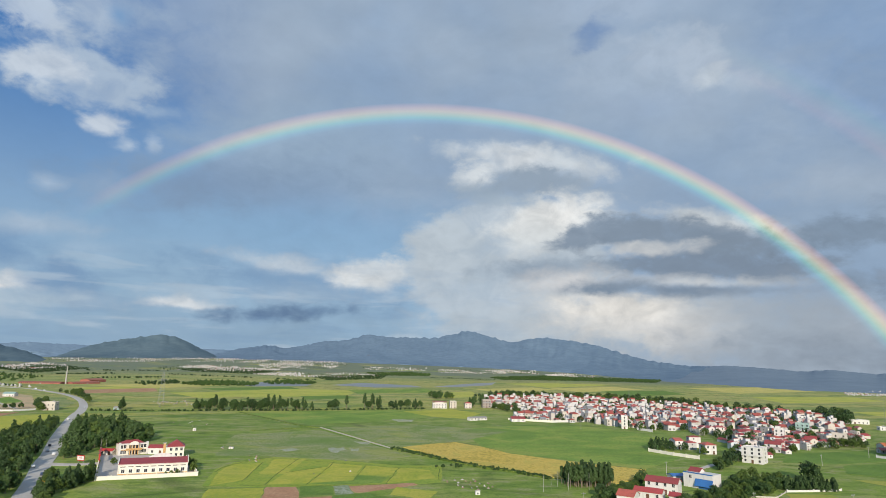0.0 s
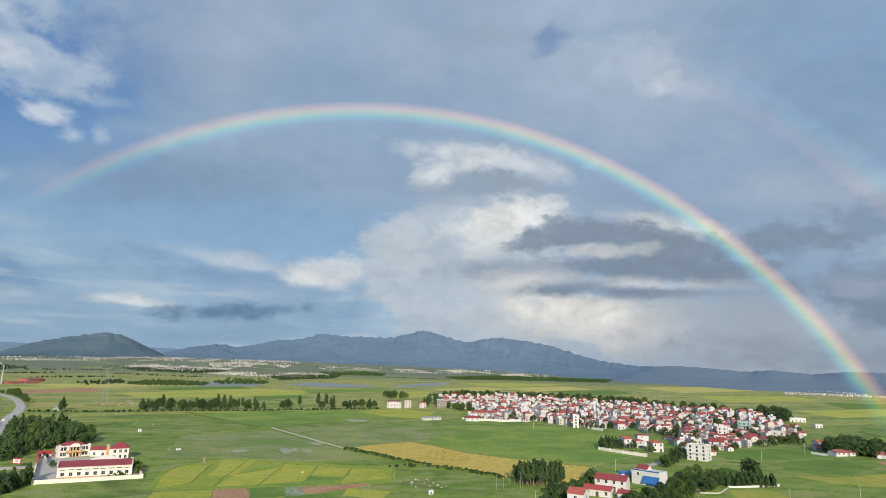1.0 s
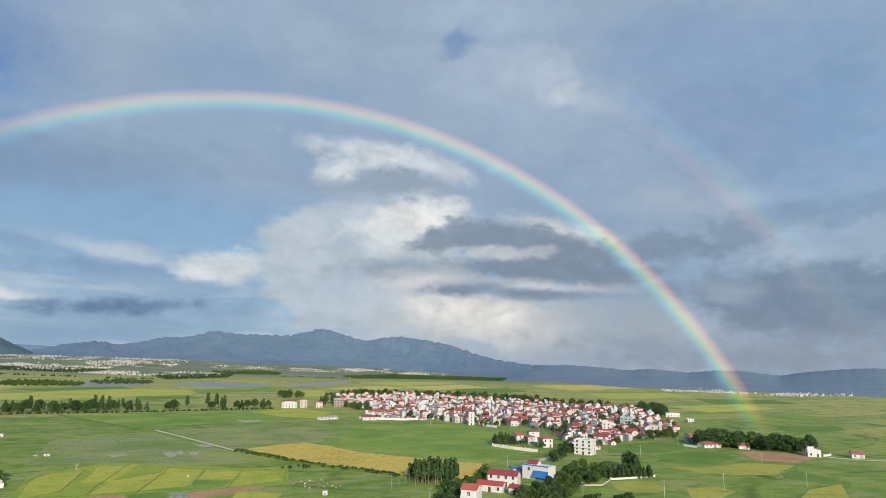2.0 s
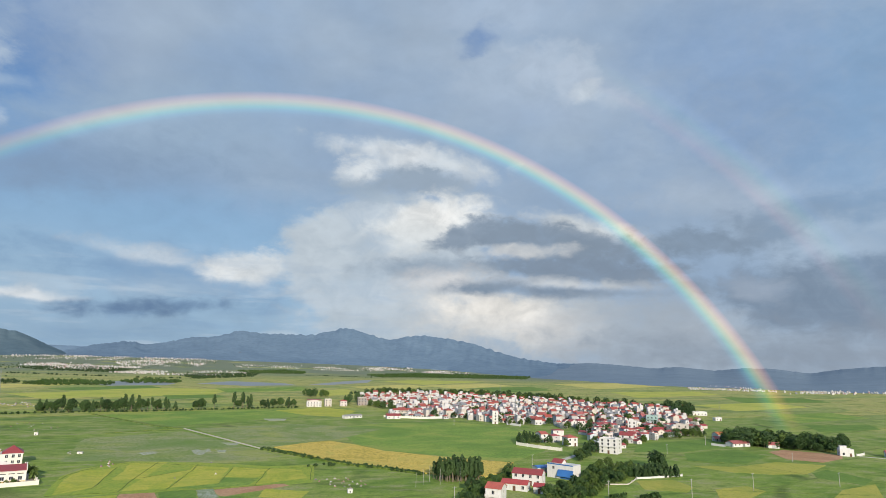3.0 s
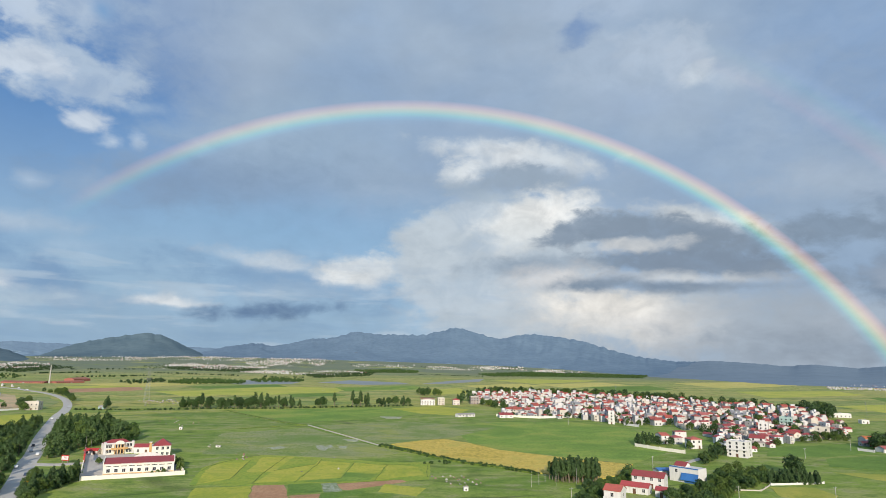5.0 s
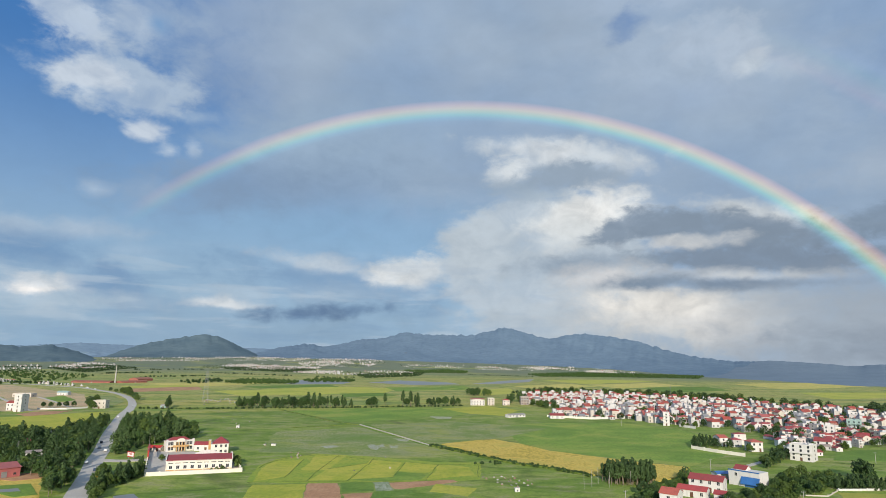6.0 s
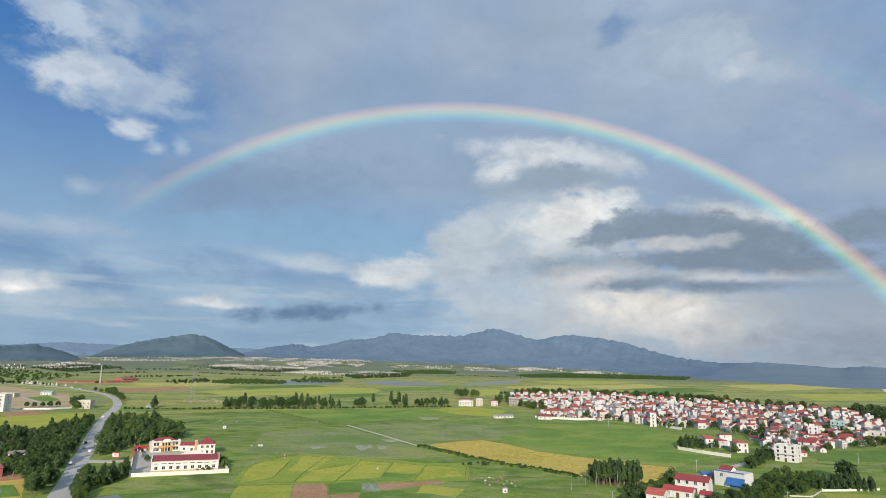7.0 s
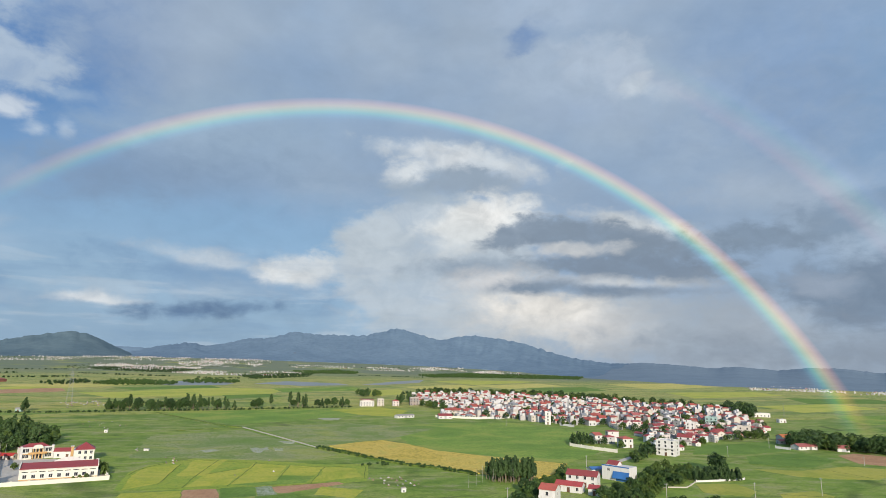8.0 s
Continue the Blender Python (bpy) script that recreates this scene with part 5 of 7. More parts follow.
def walls(w, d, h, rise=0.0, base=0.0):
    """The body of a house, with gable ends where it has a rise."""
    g = Geo()
    if not rise:
        return g.box(-w / 2, w / 2, -d / 2, d / 2, base - 0.3, h)
    v = [(-w / 2, -d / 2, base - 0.3), (w / 2, -d / 2, base - 0.3), (w / 2, d / 2, base - 0.3), (-w / 2, d / 2, base - 0.3),
         (-w / 2, -d / 2, h), (w / 2, -d / 2, h), (w / 2, d / 2, h), (-w / 2, d / 2, h), (-w / 2, 0, h + rise), (w / 2, 0, h + rise)]
    return g.add(v, [(3, 2, 1, 0), (0, 1, 5, 4), (1, 2, 6, 9, 5), (2, 3, 7, 6), (3, 0, 4, 8, 7), (4, 5, 9, 8), (6, 7, 8, 9)])


def window(parent, x, y, z, w, h, side="front", fine=False):
    """A window on the front (-y), or on an end (+x, -x): frame and dark pane."""
    turn = {"front": 0, "right": 90, "left": -90, "back": 180}[side]
    at = pose(x, y, z, 0, 0, turn)
    if fine:
        fr = Geo()
        t = 0.12
        fr.box(-w / 2 - t, w / 2 + t, -0.10, 0.02, h, h + t).box(-w / 2 - t, w / 2 + t, -0.16, 0.02, -t, 0)
        fr.box(-w / 2 - t, -w / 2, -0.08, 0.02, 0, h).box(w / 2, w / 2 + t, -0.08, 0.02, 0, h).box(-0.04, 0.04, -0.06, 0.02, 0, h)
        win = part("window", fr, M["white"], parent, at=at)
        part("pane", Geo().box(-w / 2, w / 2, -0.03, 0.015, 0, h), M["pane"], win)
        return win
    key = (w, h)
    if key not in WINDOWS:
        g = Geo().box(-w / 2, w / 2, -0.04, 0.02, 0, h)
        WINDOWS[key] = g.mesh("window", M["pane"])
    return part("window", WINDOWS[key], None, parent, at=at)


WINDOWS = {}


def house(label, w, d, storeys, roof="gable", wall="wall", tiles="tile", seed=0, fine=False, high=3.2, name="house", wing=False):
    """A village house facing -y, its middle at the origin."""
    rnd = random.Random(seed)
    t = thing(name, label, "house")
    h = high * storeys
    rise = {"gable": min(w, d) * 0.24, "hip": min(w, d) * 0.22}.get(roof, 0.0)
    body = part("wall", walls(w, d, h, rise if roof == "gable" else 0), M[wall], t)
    if roof == "gable":
        part("roof", gable(Geo(), w, d, h + 0.01, rise), M[tiles], t)
    elif roof == "hip":
        part("roof", hip(Geo(), w, d, h + 0.01, rise), M[tiles], t)
    else:
        rim = Geo()
        for x0, x1, y0, y1 in ((-w / 2, w / 2, -d / 2 - 0.02, -d / 2 + 0.2), (-w / 2, w / 2, d / 2 - 0.2, d / 2 + 0.02), (-w / 2 - 0.02, -w / 2 + 0.2, -d / 2, d / 2), (w / 2 - 0.2, w / 2 + 0.02, -d / 2, d / 2)):
            rim.box(x0, x1, y0, y1, h - 0.02, h + 0.8)
        part("parapet", rim, M[wall], t)
        if roof == "canopy":
            can = Geo()
            p = [(-w / 2 - 0.3, -d * 0.1, h + 2.3), (w / 2 + 0.3, -d * 0.1, h + 2.3), (w / 2 + 0.3, d / 2 + 0.3, h + 3.0), (-w / 2 - 0.3, d / 2 + 0.3, h + 3.0)]
            can.hexa(p + [(a, b, c + 0.12) for a, b, c in p])
            part("roof", can, M[tiles], t)
            for sx in (-1, 1):
                part("post", Geo().box(sx * w / 2 - 0.1 * sx - 0.08, sx * w / 2 - 0.1 * sx + 0.08, -d * 0.08, -d * 0.08 + 0.16, h, h + 2.35), M["steel"], t)
            part("stair_head", Geo().box(-w * 0.3, w * 0.3, d * 0.05, d * 0.42, h, h + 2.2), M[wall], t)
        elif roof == "head":
            part("stair_head", Geo().box(-w * 0.4, w * 0.1, d * 0.0, d * 0.45, h, h + 2.6), M[wall], t)
            part("roof", Geo().box(-w * 0.44, w * 0.14, -d * 0.04, d * 0.49, h + 2.6, h + 2.78), M[tiles], t)
        else:
            part("water_tank", Geo().tube((w * 0.2, d * 0.15, h + 0.4), (w * 0.2, d * 0.15, h + 2.0), 0.6, 0.6, 10), M["steel"], t, "shiny steel water tank")
    if wing:
        part("wing", Geo().box(-w / 2, w * 0.3, -d / 2 - 3.4, -d / 2 - 0.01, -0.3, high).box(-w / 2 - 0.1, w * 0.3 + 0.1, -d / 2 - 3.5, -d / 2 - 3.3, high, high + 0.5), M[wall], t, "flat-roofed white front wing")
        slab = [(-w / 2 - 0.2, -d / 2 - 3.7, high + 0.7), (w * 0.3 + 0.2, -d / 2 - 3.7, high + 0.7), (w * 0.3 + 0.2, -d / 2 - 0.02, high + 1.6), (-w / 2 - 0.2, -d / 2 - 0.02, high + 1.6)]
        part("awning", Geo().hexa(slab + [(a, b, c + 0.1) for a, b, c in slab]), M[tiles], t, "sloping red awning")
        part("door", Geo().box(-w * 0.2, -w * 0.2 + 1.6, -d / 2 - 3.46, -d / 2 - 3.38, 0, 2.3), M["wood"], t)
    n = max(1, int(w / 3.8))
    for s in range(0 if not wing else 1, storeys):
        for i in range(n):
            x = (i + 0.5) / n * w - w / 2
            if s == 0 and i == n // 2:
                part("door", Geo().box(x - 0.7, x + 0.7, -d / 2 - 0.05, -d / 2 + 0.02, 0, 2.3), M["wood"], t)
            else:
                window(t, x, -d / 2, s * high + 0.95, 1.2, 1.5, "front", fine)
        window(t, w / 2, rnd.uniform(-0.1, 0.1) * d, s * high + 1.0, 1.0, 1.3, "right", fine)
        window(t, -w / 2, rnd.uniform(-0.1, 0.1) * d, s * high + 1.0, 1.0, 1.3, "left", fine)
        if s and rnd.random() < 0.6:
            part("balcony", Geo().box(-w / 2, w / 2, -d / 2 - 1.1, -d / 2 - 0.02, s * high - 0.12, s * high + 0.02).box(-w / 2, w / 2, -d / 2 - 1.1, -d / 2 - 1.0, s * high + 0.02, s * high + 0.9), M[wall], t)
    return t


HOUSES = [
    house("grey flat-roofed house with bare plaster walls", 7, 9, 2, "flat", "concrete", seed=21),
    house("white tall narrow house with a flat roof", 5, 11, 3, "flat", seed=22),
    house("pale house with a flat terrace and stair head", 8, 9, 2, "head", tiles="tile", seed=23),
    house("white house with a red roof and a low front wing", 7, 9, 2, "gable", wing=True, seed=24),
    house("narrow white house with a red roof and a flat front wing", 5.5, 10, 2, "gable", wing=True, seed=25),
    house("broad white house with a hipped red roof and a front wing", 9, 9, 2, "hip", wing=True, seed=26),
    house("white two-storey village house with a red tiled roof", 8, 9, 2, "gable", seed=1),
    house("small single-storey house with a red tiled roof", 11, 6.5, 1, "gable", seed=2),
    house("narrow tall house with a red hipped roof", 6, 11, 3, "hip", seed=3),
    house("pale two-storey house with a flat roof and red canopy", 7, 12, 2, "canopy", seed=4),
    house("pale flat-roofed house with a steel water tank", 8, 10, 2, "flat", seed=5),
    house("white house with a red hipped roof", 9, 9, 2, "hip", seed=6),
    house("low farm building with a grey roof", 12, 6, 1, "gable", tiles="grey_roof", seed=7),
    house("tall narrow house with a roofed stair head", 5.5, 12, 3, "head", seed=8),
    house("long low house with a faded red roof", 15, 7, 1, "gable", seed=9),
    house("cream house with red gabled roof", 8, 8, 2, "gable", wall="wall", seed=10),
]
placed = set()


def settle(src, x, y, turn, size=1.0, group="houses of the village"):
    m = pose(x, y, land(x, y), 0, 0, turn) @ Matrix.Diagonal((size, size, size, 1))
    if src.name not in placed:
        placed.add(src.name)
        src.matrix_basis = m
        ob = src
    else:
        ob = copy_thing(src, m @ Matrix.Diagonal((*[1 / c for c in src.scale], 1)))
    return tagged(ob, "", "", group)


HOUSES_FROM = 615.0   # village houses beyond this are joined
FAR_HOUSES = []


def join_houses(name, label, rows, windows=True):
    """One mesh for houses too far to tell apart: walls, red roofs, grey roofs, windows."""
    rnd = random.Random(len(rows))
    verts, faces, slot = [], [], []
    for x, y, turn, w, d, h, roof in rows:
        c, q, z = math.cos(radians(turn)), math.sin(radians(turn)), land(x, y)
        pieces = [(walls(w, d, h, min(w, d) * 0.30 if roof == "gable" else 0), rnd.choice((0, 0, 4, 5)))]
        if roof == "gable":
            pieces.append((gable(Geo(), w, d, h + 0.02, min(w, d) * 0.30), rnd.choice((1, 1, 1, 6, 2))))
        elif roof == "hip":
            pieces.append((hip(Geo(), w, d, h + 0.02, min(w, d) * 0.30), 1))
        else:
            pieces.append((Geo().box(-w / 2 + 0.3, w * 0.1, 0, d / 2 - 0.3, h, h + 2.4), 0))
            if rnd.random() < 0.5:
                pieces.append((Geo().box(-w / 2, w * 0.5, -d * 0.1, d / 2, h + 2.5, h + 2.65), rnd.choice((1, 2))))
        if windows:
            glass = Geo()
            for s in range(max(1, int(h / 3.1))):
                for i in (-0.27, 0.27):
                    glass.box(i * w - 0.6, i * w + 0.6, -d / 2 - 0.05, -d / 2 + 0.02, s * 3.1 + 0.9, s * 3.1 + 2.3)
            pieces.append((glass, 3))
        for g, index in pieces:
            k = len(verts)
            verts += [(a * c - b * q + x, a * q + b * c + y, e + z) for a, b, e in g.v]
            faces += [tuple(k + i for i in f) for f in g.f]
            slot += [index] * len(g.f)
    me = bpy.data.meshes.new(name)
    me.from_pydata(verts, [], faces)
    for mat in (M["far_wall"], M["far_tile"], M["grey_roof"], M["pane"], M["far_cream"], M["concrete"], M["tin_red"]):
        me.materials.append(mat)
    me.polygons.foreach_set("material_index", slot)
    tagged(new(name, me), label, "houses", "", "stuff")


def village(seed, gap, group, *ring, keep_off=(), trees=0.16, turn=0.0, size=1.0):
    rnd = random.Random(seed)
    for x, y in spots(list(ring), gap, rnd, keep_off, 3.0, 60):
        if rnd.random() < trees or noise.noise(Vector((x * 0.022, y * 0.014, seed))) > 0.34:
            MASS.setdefault("trees between the houses", []).append((rnd.choice(("broad", "broad", "light")), x, y, 0.72 * rnd.uniform(0.7, 1.25), rnd.uniform(0, 6)))
        elif y > HOUSES_FROM:
            FAR_HOUSES.append((x, y, turn + rnd.choice((0, 0, 90, 180)) + rnd.uniform(-8, 8), rnd.uniform(3.6, 9), rnd.uniform(4.5, 9), rnd.choice((2.8, 3.4, 5.2, 6.4, 8.6)), rnd.choice(("gable", "gable", "flat", "gable", "hip", "flat"))))
        else:
            settle(rnd.choice(HOUSES[3:] + HOUSES[3:9] + HOUSES[:3] + HOUSES[11:12] + HOUSES[14:] * 2 + HOUSES[1:3]), x, y, turn + rnd.choice((0, 0, 90, -90, 180)) + rnd.uniform(-8, 8), size * rnd.uniform(0.48, 0.92), group)


KEEP = [(*(211.7, 427), 14)]
village(61, 8.4, "houses of the village", (84.7, 701.7), (157.1, 685), (192.8, 641.6), (204.6, 630.1), (243.7, 619.8), (240.3, 530.5), (208.6, 441.6), (235.7, 450.1), (286.9, 497.9), (341, 513.7), (418, 625.3), (412.2, 670.3), (369.4, 689.3), (368.2, 760), (319.1, 810.7), (252.8, 854.8), (210.2, 917.9), (151.1, 922.3), (118.6, 840.3), keep_off=KEEP, turn=8)
village(62, 10.0, "houses of the village", (121.5, 861.5), (153.2, 935), (213.1, 930.6), (256.1, 865.9), (323.1, 820.8), (372.6, 769), (373.4, 696.7), (426.2, 664.1), (517.4, 818.7), (447.7, 923.3), (392.3, 996), (318.4, 1076.6), (234.4, 1168.2), (173.3, 1194.8), (80.1, 1099.9), (67.6, 923.2), (88.1, 879.3), turn=-6)
wood("trees behind the village", ["broad", "broad", "light"], 11, 1.05, 63, (78.8, 1154.2), (140.7, 1297.4), (321.5, 1249.7), (432, 1096.6), (478.7, 966.3), (516.4, 860.6), (496, 826.9), (451.3, 911.4), (404.7, 1027.4), (299.1, 1162.3), (130.9, 1205.7))
wood("trees among the houses", ["broad", "broad", "light"], 16, 0.7, 68, (351.9, 742), (369.4, 689.3), (415.9, 625.2), (341, 513.7), (286.9, 497.9), (239, 456.4), (234.6, 490.9))
wood("trees among the houses", ["broad", "light"], 11, 0.7, 69, (433.5, 692.6), (424.4, 637.8), (345.4, 509.5), (330.2, 497.6), (374.3, 579.2))
wood("trees in front of the village", ["broad", "light"], 7, 0.8, 64, (204.6, 680.7), (224.5, 661.7), (216, 618.9), (194.7, 618.2))
wood("trees in front of the village", ["broad", "light"], 8, 0.85, 65, (70, 899.7), (105.8, 881.4), (102, 799.9), (84, 836.6))
village(66, 11, "houses at the edge of the village", (180.7, 484.3), (200.8, 498.6), (195, 451), (181.7, 451.4), trees=0.1)
village(67, 16, "houses at the edge of the village", (354.3, 530.8), (368.3, 522.1), (347.4, 460.8), (324.8, 461.2), trees=0.4)


def place(ob, x, y, turn=0.0, group="", label=""):
    ob.matrix_basis = pose(x, y, 0, 0, 0, turn)
    return tagged(ob, label, "", group)


# the white houses nearest the camera
place(house("white two-storey house with a red gabled roof", 7.2, 8, 2, "gable", "white", seed=31, fine=True, high=3.5), *(81.3, 275.7), -34, "white houses near the orchard")
place(house("long white house with a red roof", 13, 6, 1, "gable", "white", seed=32, fine=True, high=3.3), *(99.7, 303.8), -34, "white houses near the orchard")
place(house("large white house with a long red roof", 15.5, 8, 2, "gable", "white", seed=33, fine=True, high=2.8), *(111.1, 317.2), -34, "white houses near the orchard")
place(house("small white shed with a red roof", 5.5, 5, 1, "gable", "white", seed=34, fine=True), *(109.2, 295.1), -34, "white houses near the orchard")
place(house("white three-storey house with a red tiled roof", 6.5, 9, 2, "gable", "white", seed=35), *(182, 487.8), 10, "houses at the edge of the village")
place(house("white house with a red tiled roof", 8.5, 9, 2, "hip", "white", seed=36), *(195.9, 463.7), 6, "houses at the edge of the village")
place(house("bare white four-storey block with open windows", 13, 11, 4, "flat", "white", seed=37, high=2.4), *(210.3, 424.3), -42, "houses at the edge of the village")
place(house("white flat-roofed house beside the grove", 9, 7.5, 1, "head", "white", tiles="grey_roof", seed=38, high=4.4), *(386, 402), -30, "houses at the edge of the village")


# ---------------------------------------------------------------- the walled yard with its hall
def frame_between(p, q):
    """Middle, length and turn of the front line from p to q."""
    dx, dy = q[0] - p[0], q[1] - p[1]
    return (p[0] + q[0]) / 2, (p[1] + q[1]) / 2, math.hypot(dx, dy), math.degrees(math.atan2(dy, dx))


def hall(p, q, d=15.0, h=5.4):
    """The long cream hall; its front from p to q."""
    x, y, w, turn = frame_between(p, q)
    t = thing("hall", "long cream assembly hall with a maroon sheet roof", "hall", at=pose(x, y, 0, 0, 0, turn))
    part("wall", Geo().box(-w / 2, w / 2, 0, d, -0.3, h), M["cream"], t)
    roof = Geo()
    for y0, y1, z0, z1 in ((-0.7, d / 2, h - 0.15, h + 1.7), (d + 0.7, d / 2, h - 0.15, h + 1.7)):
        a = [(-w / 2 - 0.2, y0, z0), (w / 2 + 0.2, y0, z0), (w / 2 + 0.2, y1, z1), (-w / 2 - 0.2, y1, z1)]
        if y0 > y1:
            a = [a[1], a[0], a[3], a[2]]
        roof.hexa(a + [(i, j, k + 0.14) for i, j, k in a])
    part("roof", roof, M["maroon"], t)
    for s in (-1, 1):
        ring = [(-0.3, h - 0.6), (d + 0.3, h - 0.6), (d + 0.3, h + 0.9), (d * 0.8, h + 1.5), (d / 2, h + 2.5), (d * 0.2, h + 1.5), (-0.3, h + 0.9)]
        m = len(ring)
        x0, x1 = (s * (w / 2 + 0.05), s * (w / 2 + 0.45))
        v = [(x0, a, b) for a, b in ring] + [(x1, a, b) for a, b in ring]
        part("gable_end", Geo().add(v, [tuple(range(m)), tuple(range(2 * m - 1, m - 1, -1))] + [(i, m + i, m + (i + 1) % m, (i + 1) % m) for i in range(m)]), M["cream"], t, "stepped cream gable end")
    n = 9
    for i in range(n):
        u = (i + 0.6) / (n + 0.2) * w - w / 2
        window(t, u, 0, 1.0, 1.5, 1.6, "front", True)
        part("vent", Geo().box(u - 1.3, u + 1.3, -0.06, 0.02, 3.7, 4.05), M["pane"], t)
    for i in range(n + 1):
        u = i / n * w - w / 2
        part("pilaster", Geo().box(u - 0.22, u + 0.22, -0.22, 0.0, -0.2, h - 0.25), M["cream"], t)
    part("cornice", Geo().box(-w / 2 - 0.2, w / 2 + 0.2, -0.4, -0.0, h - 0.5, h - 0.2), M["white"], t)
    part("plinth", Geo().box(-w / 2 - 0.1, w / 2 + 0.1, -0.26, -0.005, -0.2, 0.5), M["ochre"], t)
    rise = []
    for i in range(13):
        s = i / 12
        rise.append((-w * 0.10 + w * 0.42 * s, h + 1.0 + 1.7 * math.sin(math.pi * s)))
    ring = [(rise[0][0], h), *rise, (rise[-1][0], h)]
    m = len(ring)
    v = [(a, d + 0.9, b) for a, b in ring] + [(a, d + 1.3, b) for a, b in ring]
    part("facade", Geo().add(v, [tuple(range(m))[::-1], tuple(range(m, 2 * m))] + [(i, (i + 1) % m, m + (i + 1) % m, m + i) for i in range(m)]), M["white"], t, "curved white entrance front")


def office(p, q, d=9.0, high=3.1):
    """Two-storey office with a portico and balcony."""
    x, y, w, turn = frame_between(p, q)
    h = 2 * high
    t = thing("office_building", "cream two-storey office with ochre arches and a maroon roof", "office", at=pose(x, y, 0, 0, 0, turn))
    part("wall", Geo().box(-w / 2, w / 2, 0, d, -0.3, h), M["cream"], t)
    g = hip(Geo(), w - 1.2, d - 1.2, h, 2.4, 0.2)
    g.v = [(a, b + d / 2, c) for a, b, c in g.v]
    part("roof", g, M["maroon"], t)
    part("parapet", Geo().box(-w / 2 - 0.25, w / 2 + 0.25, -0.3, 0.2, h - 0.1, h + 0.7), M["white"], t)
    for s in (-1, 1):
        part("corner_pier", Geo().box(s * w / 2 - 0.6, s * w / 2 + 0.6, -0.5, 0.7, -0.2, h + 1.3), M["white"], t)
    arch = Geo()
    ring = [(-w * 0.16, h - 0.2)] + [(w * 0.16 * math.cos(math.pi * (1 - i / 10)), h + 0.7 + 1.3 * math.sin(math.pi * i / 10)) for i in range(11)] + [(w * 0.16, h - 0.2)]
    m = len(ring)
    arch.add([(a, -1.7, b) for a, b in ring] + [(a, -1.3, b) for a, b in ring], [tuple(range(m))[::-1], tuple(range(m, 2 * m))] + [(i, (i + 1) % m, m + (i + 1) % m, m + i) for i in range(m)])
    part("portico", arch, M["cream"], t, "rounded cream portico gable")
    part("balcony", Geo().box(-w * 0.3, w * 0.3, -1.8, -0.02, high - 0.2, high).box(-w * 0.3, w * 0.3, -1.8, -1.65, high, high + 1.0), M["ochre"], t)
    for i in range(4):
        u = (-0.15 + 0.1 * i) * w
        part("column", Geo().tube((u, -1.5, -0.1), (u, -1.5, h - 0.1), 0.25, 0.22, 10), M["ochre"], t)
    for s in range(2):
        for u in (-0.42, -0.31, 0.31, 0.42):
            window(t, u * w, 0, s * high + 1.0, 1.4, 1.9, "front", True)
        for u in (-0.12, 0.0, 0.12):
            window(t, u * w, 0, s * high + 0.3, 1.3, 2.5, "front")
    part("band", Geo().box(-w / 2 - 0.1, w / 2 + 0.1, -0.12, -0.005, high - 0.25, high + 0.05), M["ochre"], t)


def block(p, q, d=11.0, high=3.1):
    """Two-storey block with a steep maroon hipped roof and a corner tower."""
    x, y, w, turn = frame_between(p, q)
    h = 2 * high
    t = thing("office_building", "white two-storey block with a steep maroon hipped roof", "office", at=pose(x, y, 0, 0, 0, turn))
    part("wall", Geo().box(-w / 2, w / 2, 0, d, -0.3, h), M["cream"], t)
    g = hip(Geo(), w - 2.2, d, h + 0.05, 3.8, 0.4)
    g.v = [(a + 1.1, b + d / 2, c) for a, b, c in g.v]
    part("roof", g, M["maroon"], t)
    part("tower", Geo().box(-w / 2 - 0.3, -w / 2 + 1.1, -0.4, 1.2, -0.2, h + 2.2), M["ochre"], t, "ochre stair tower")
    part("tower_cap", Geo().box(-w / 2 - 0.5, -w / 2 + 1.3, -0.6, 1.4, h + 2.2, h + 2.5), M["white"], t)
    part("cornice", Geo().box(-w / 2 + 1.2, w / 2 + 0.3, -0.4, -0.005, h - 0.35, h), M["white"], t)
    for s in range(2):
        for u in (-0.14, 0.12, 0.36):
            window(t, u * w, 0, s * high + 0.9, 1.3, 1.6, "front", True)
        window(t, w / 2, d * 0.5, s * high + 1.0, 1.3, 1.8, "right", True)


hall((-164.2, 330.5), (-133.9, 343.1))
office((-196, 393.2), (-183.8, 403.3))
block((-167.1, 389.1), (-156.4, 393.6))
low = house("low white wing with a maroon roof", 9.5, 6, 1, "gable", "white", "maroon", seed=41, fine=True, high=4.0, name="annex")
place(low, (-177.7, 401.9)[0], (-177.7, 401.9)[1] + 3, 8)


def yard_wall(label, points, high=1.9, gap=6.0, mat="cream"):
    """A masonry wall with piers along a line."""
    t = thing("yard_wall", label, "wall")
    for p, q in zip(points, points[1:]):
        x, y, w, turn = frame_between(p, q)
        part("panel", Geo().box(-w / 2, w / 2, -0.11, 0.11, -0.2, high), M[mat], t, at=pose(x, y, 0, 0, 0, turn))
        n = max(1, int(w / gap))
        for i in range(n + 1):
            s = i / n
            part("pier", PIERS[mat], None, t, at=pose(p[0] + (q[0] - p[0]) * s, p[1] + (q[1] - p[1]) * s, high - 1.9, 0, 0, turn))
    return t


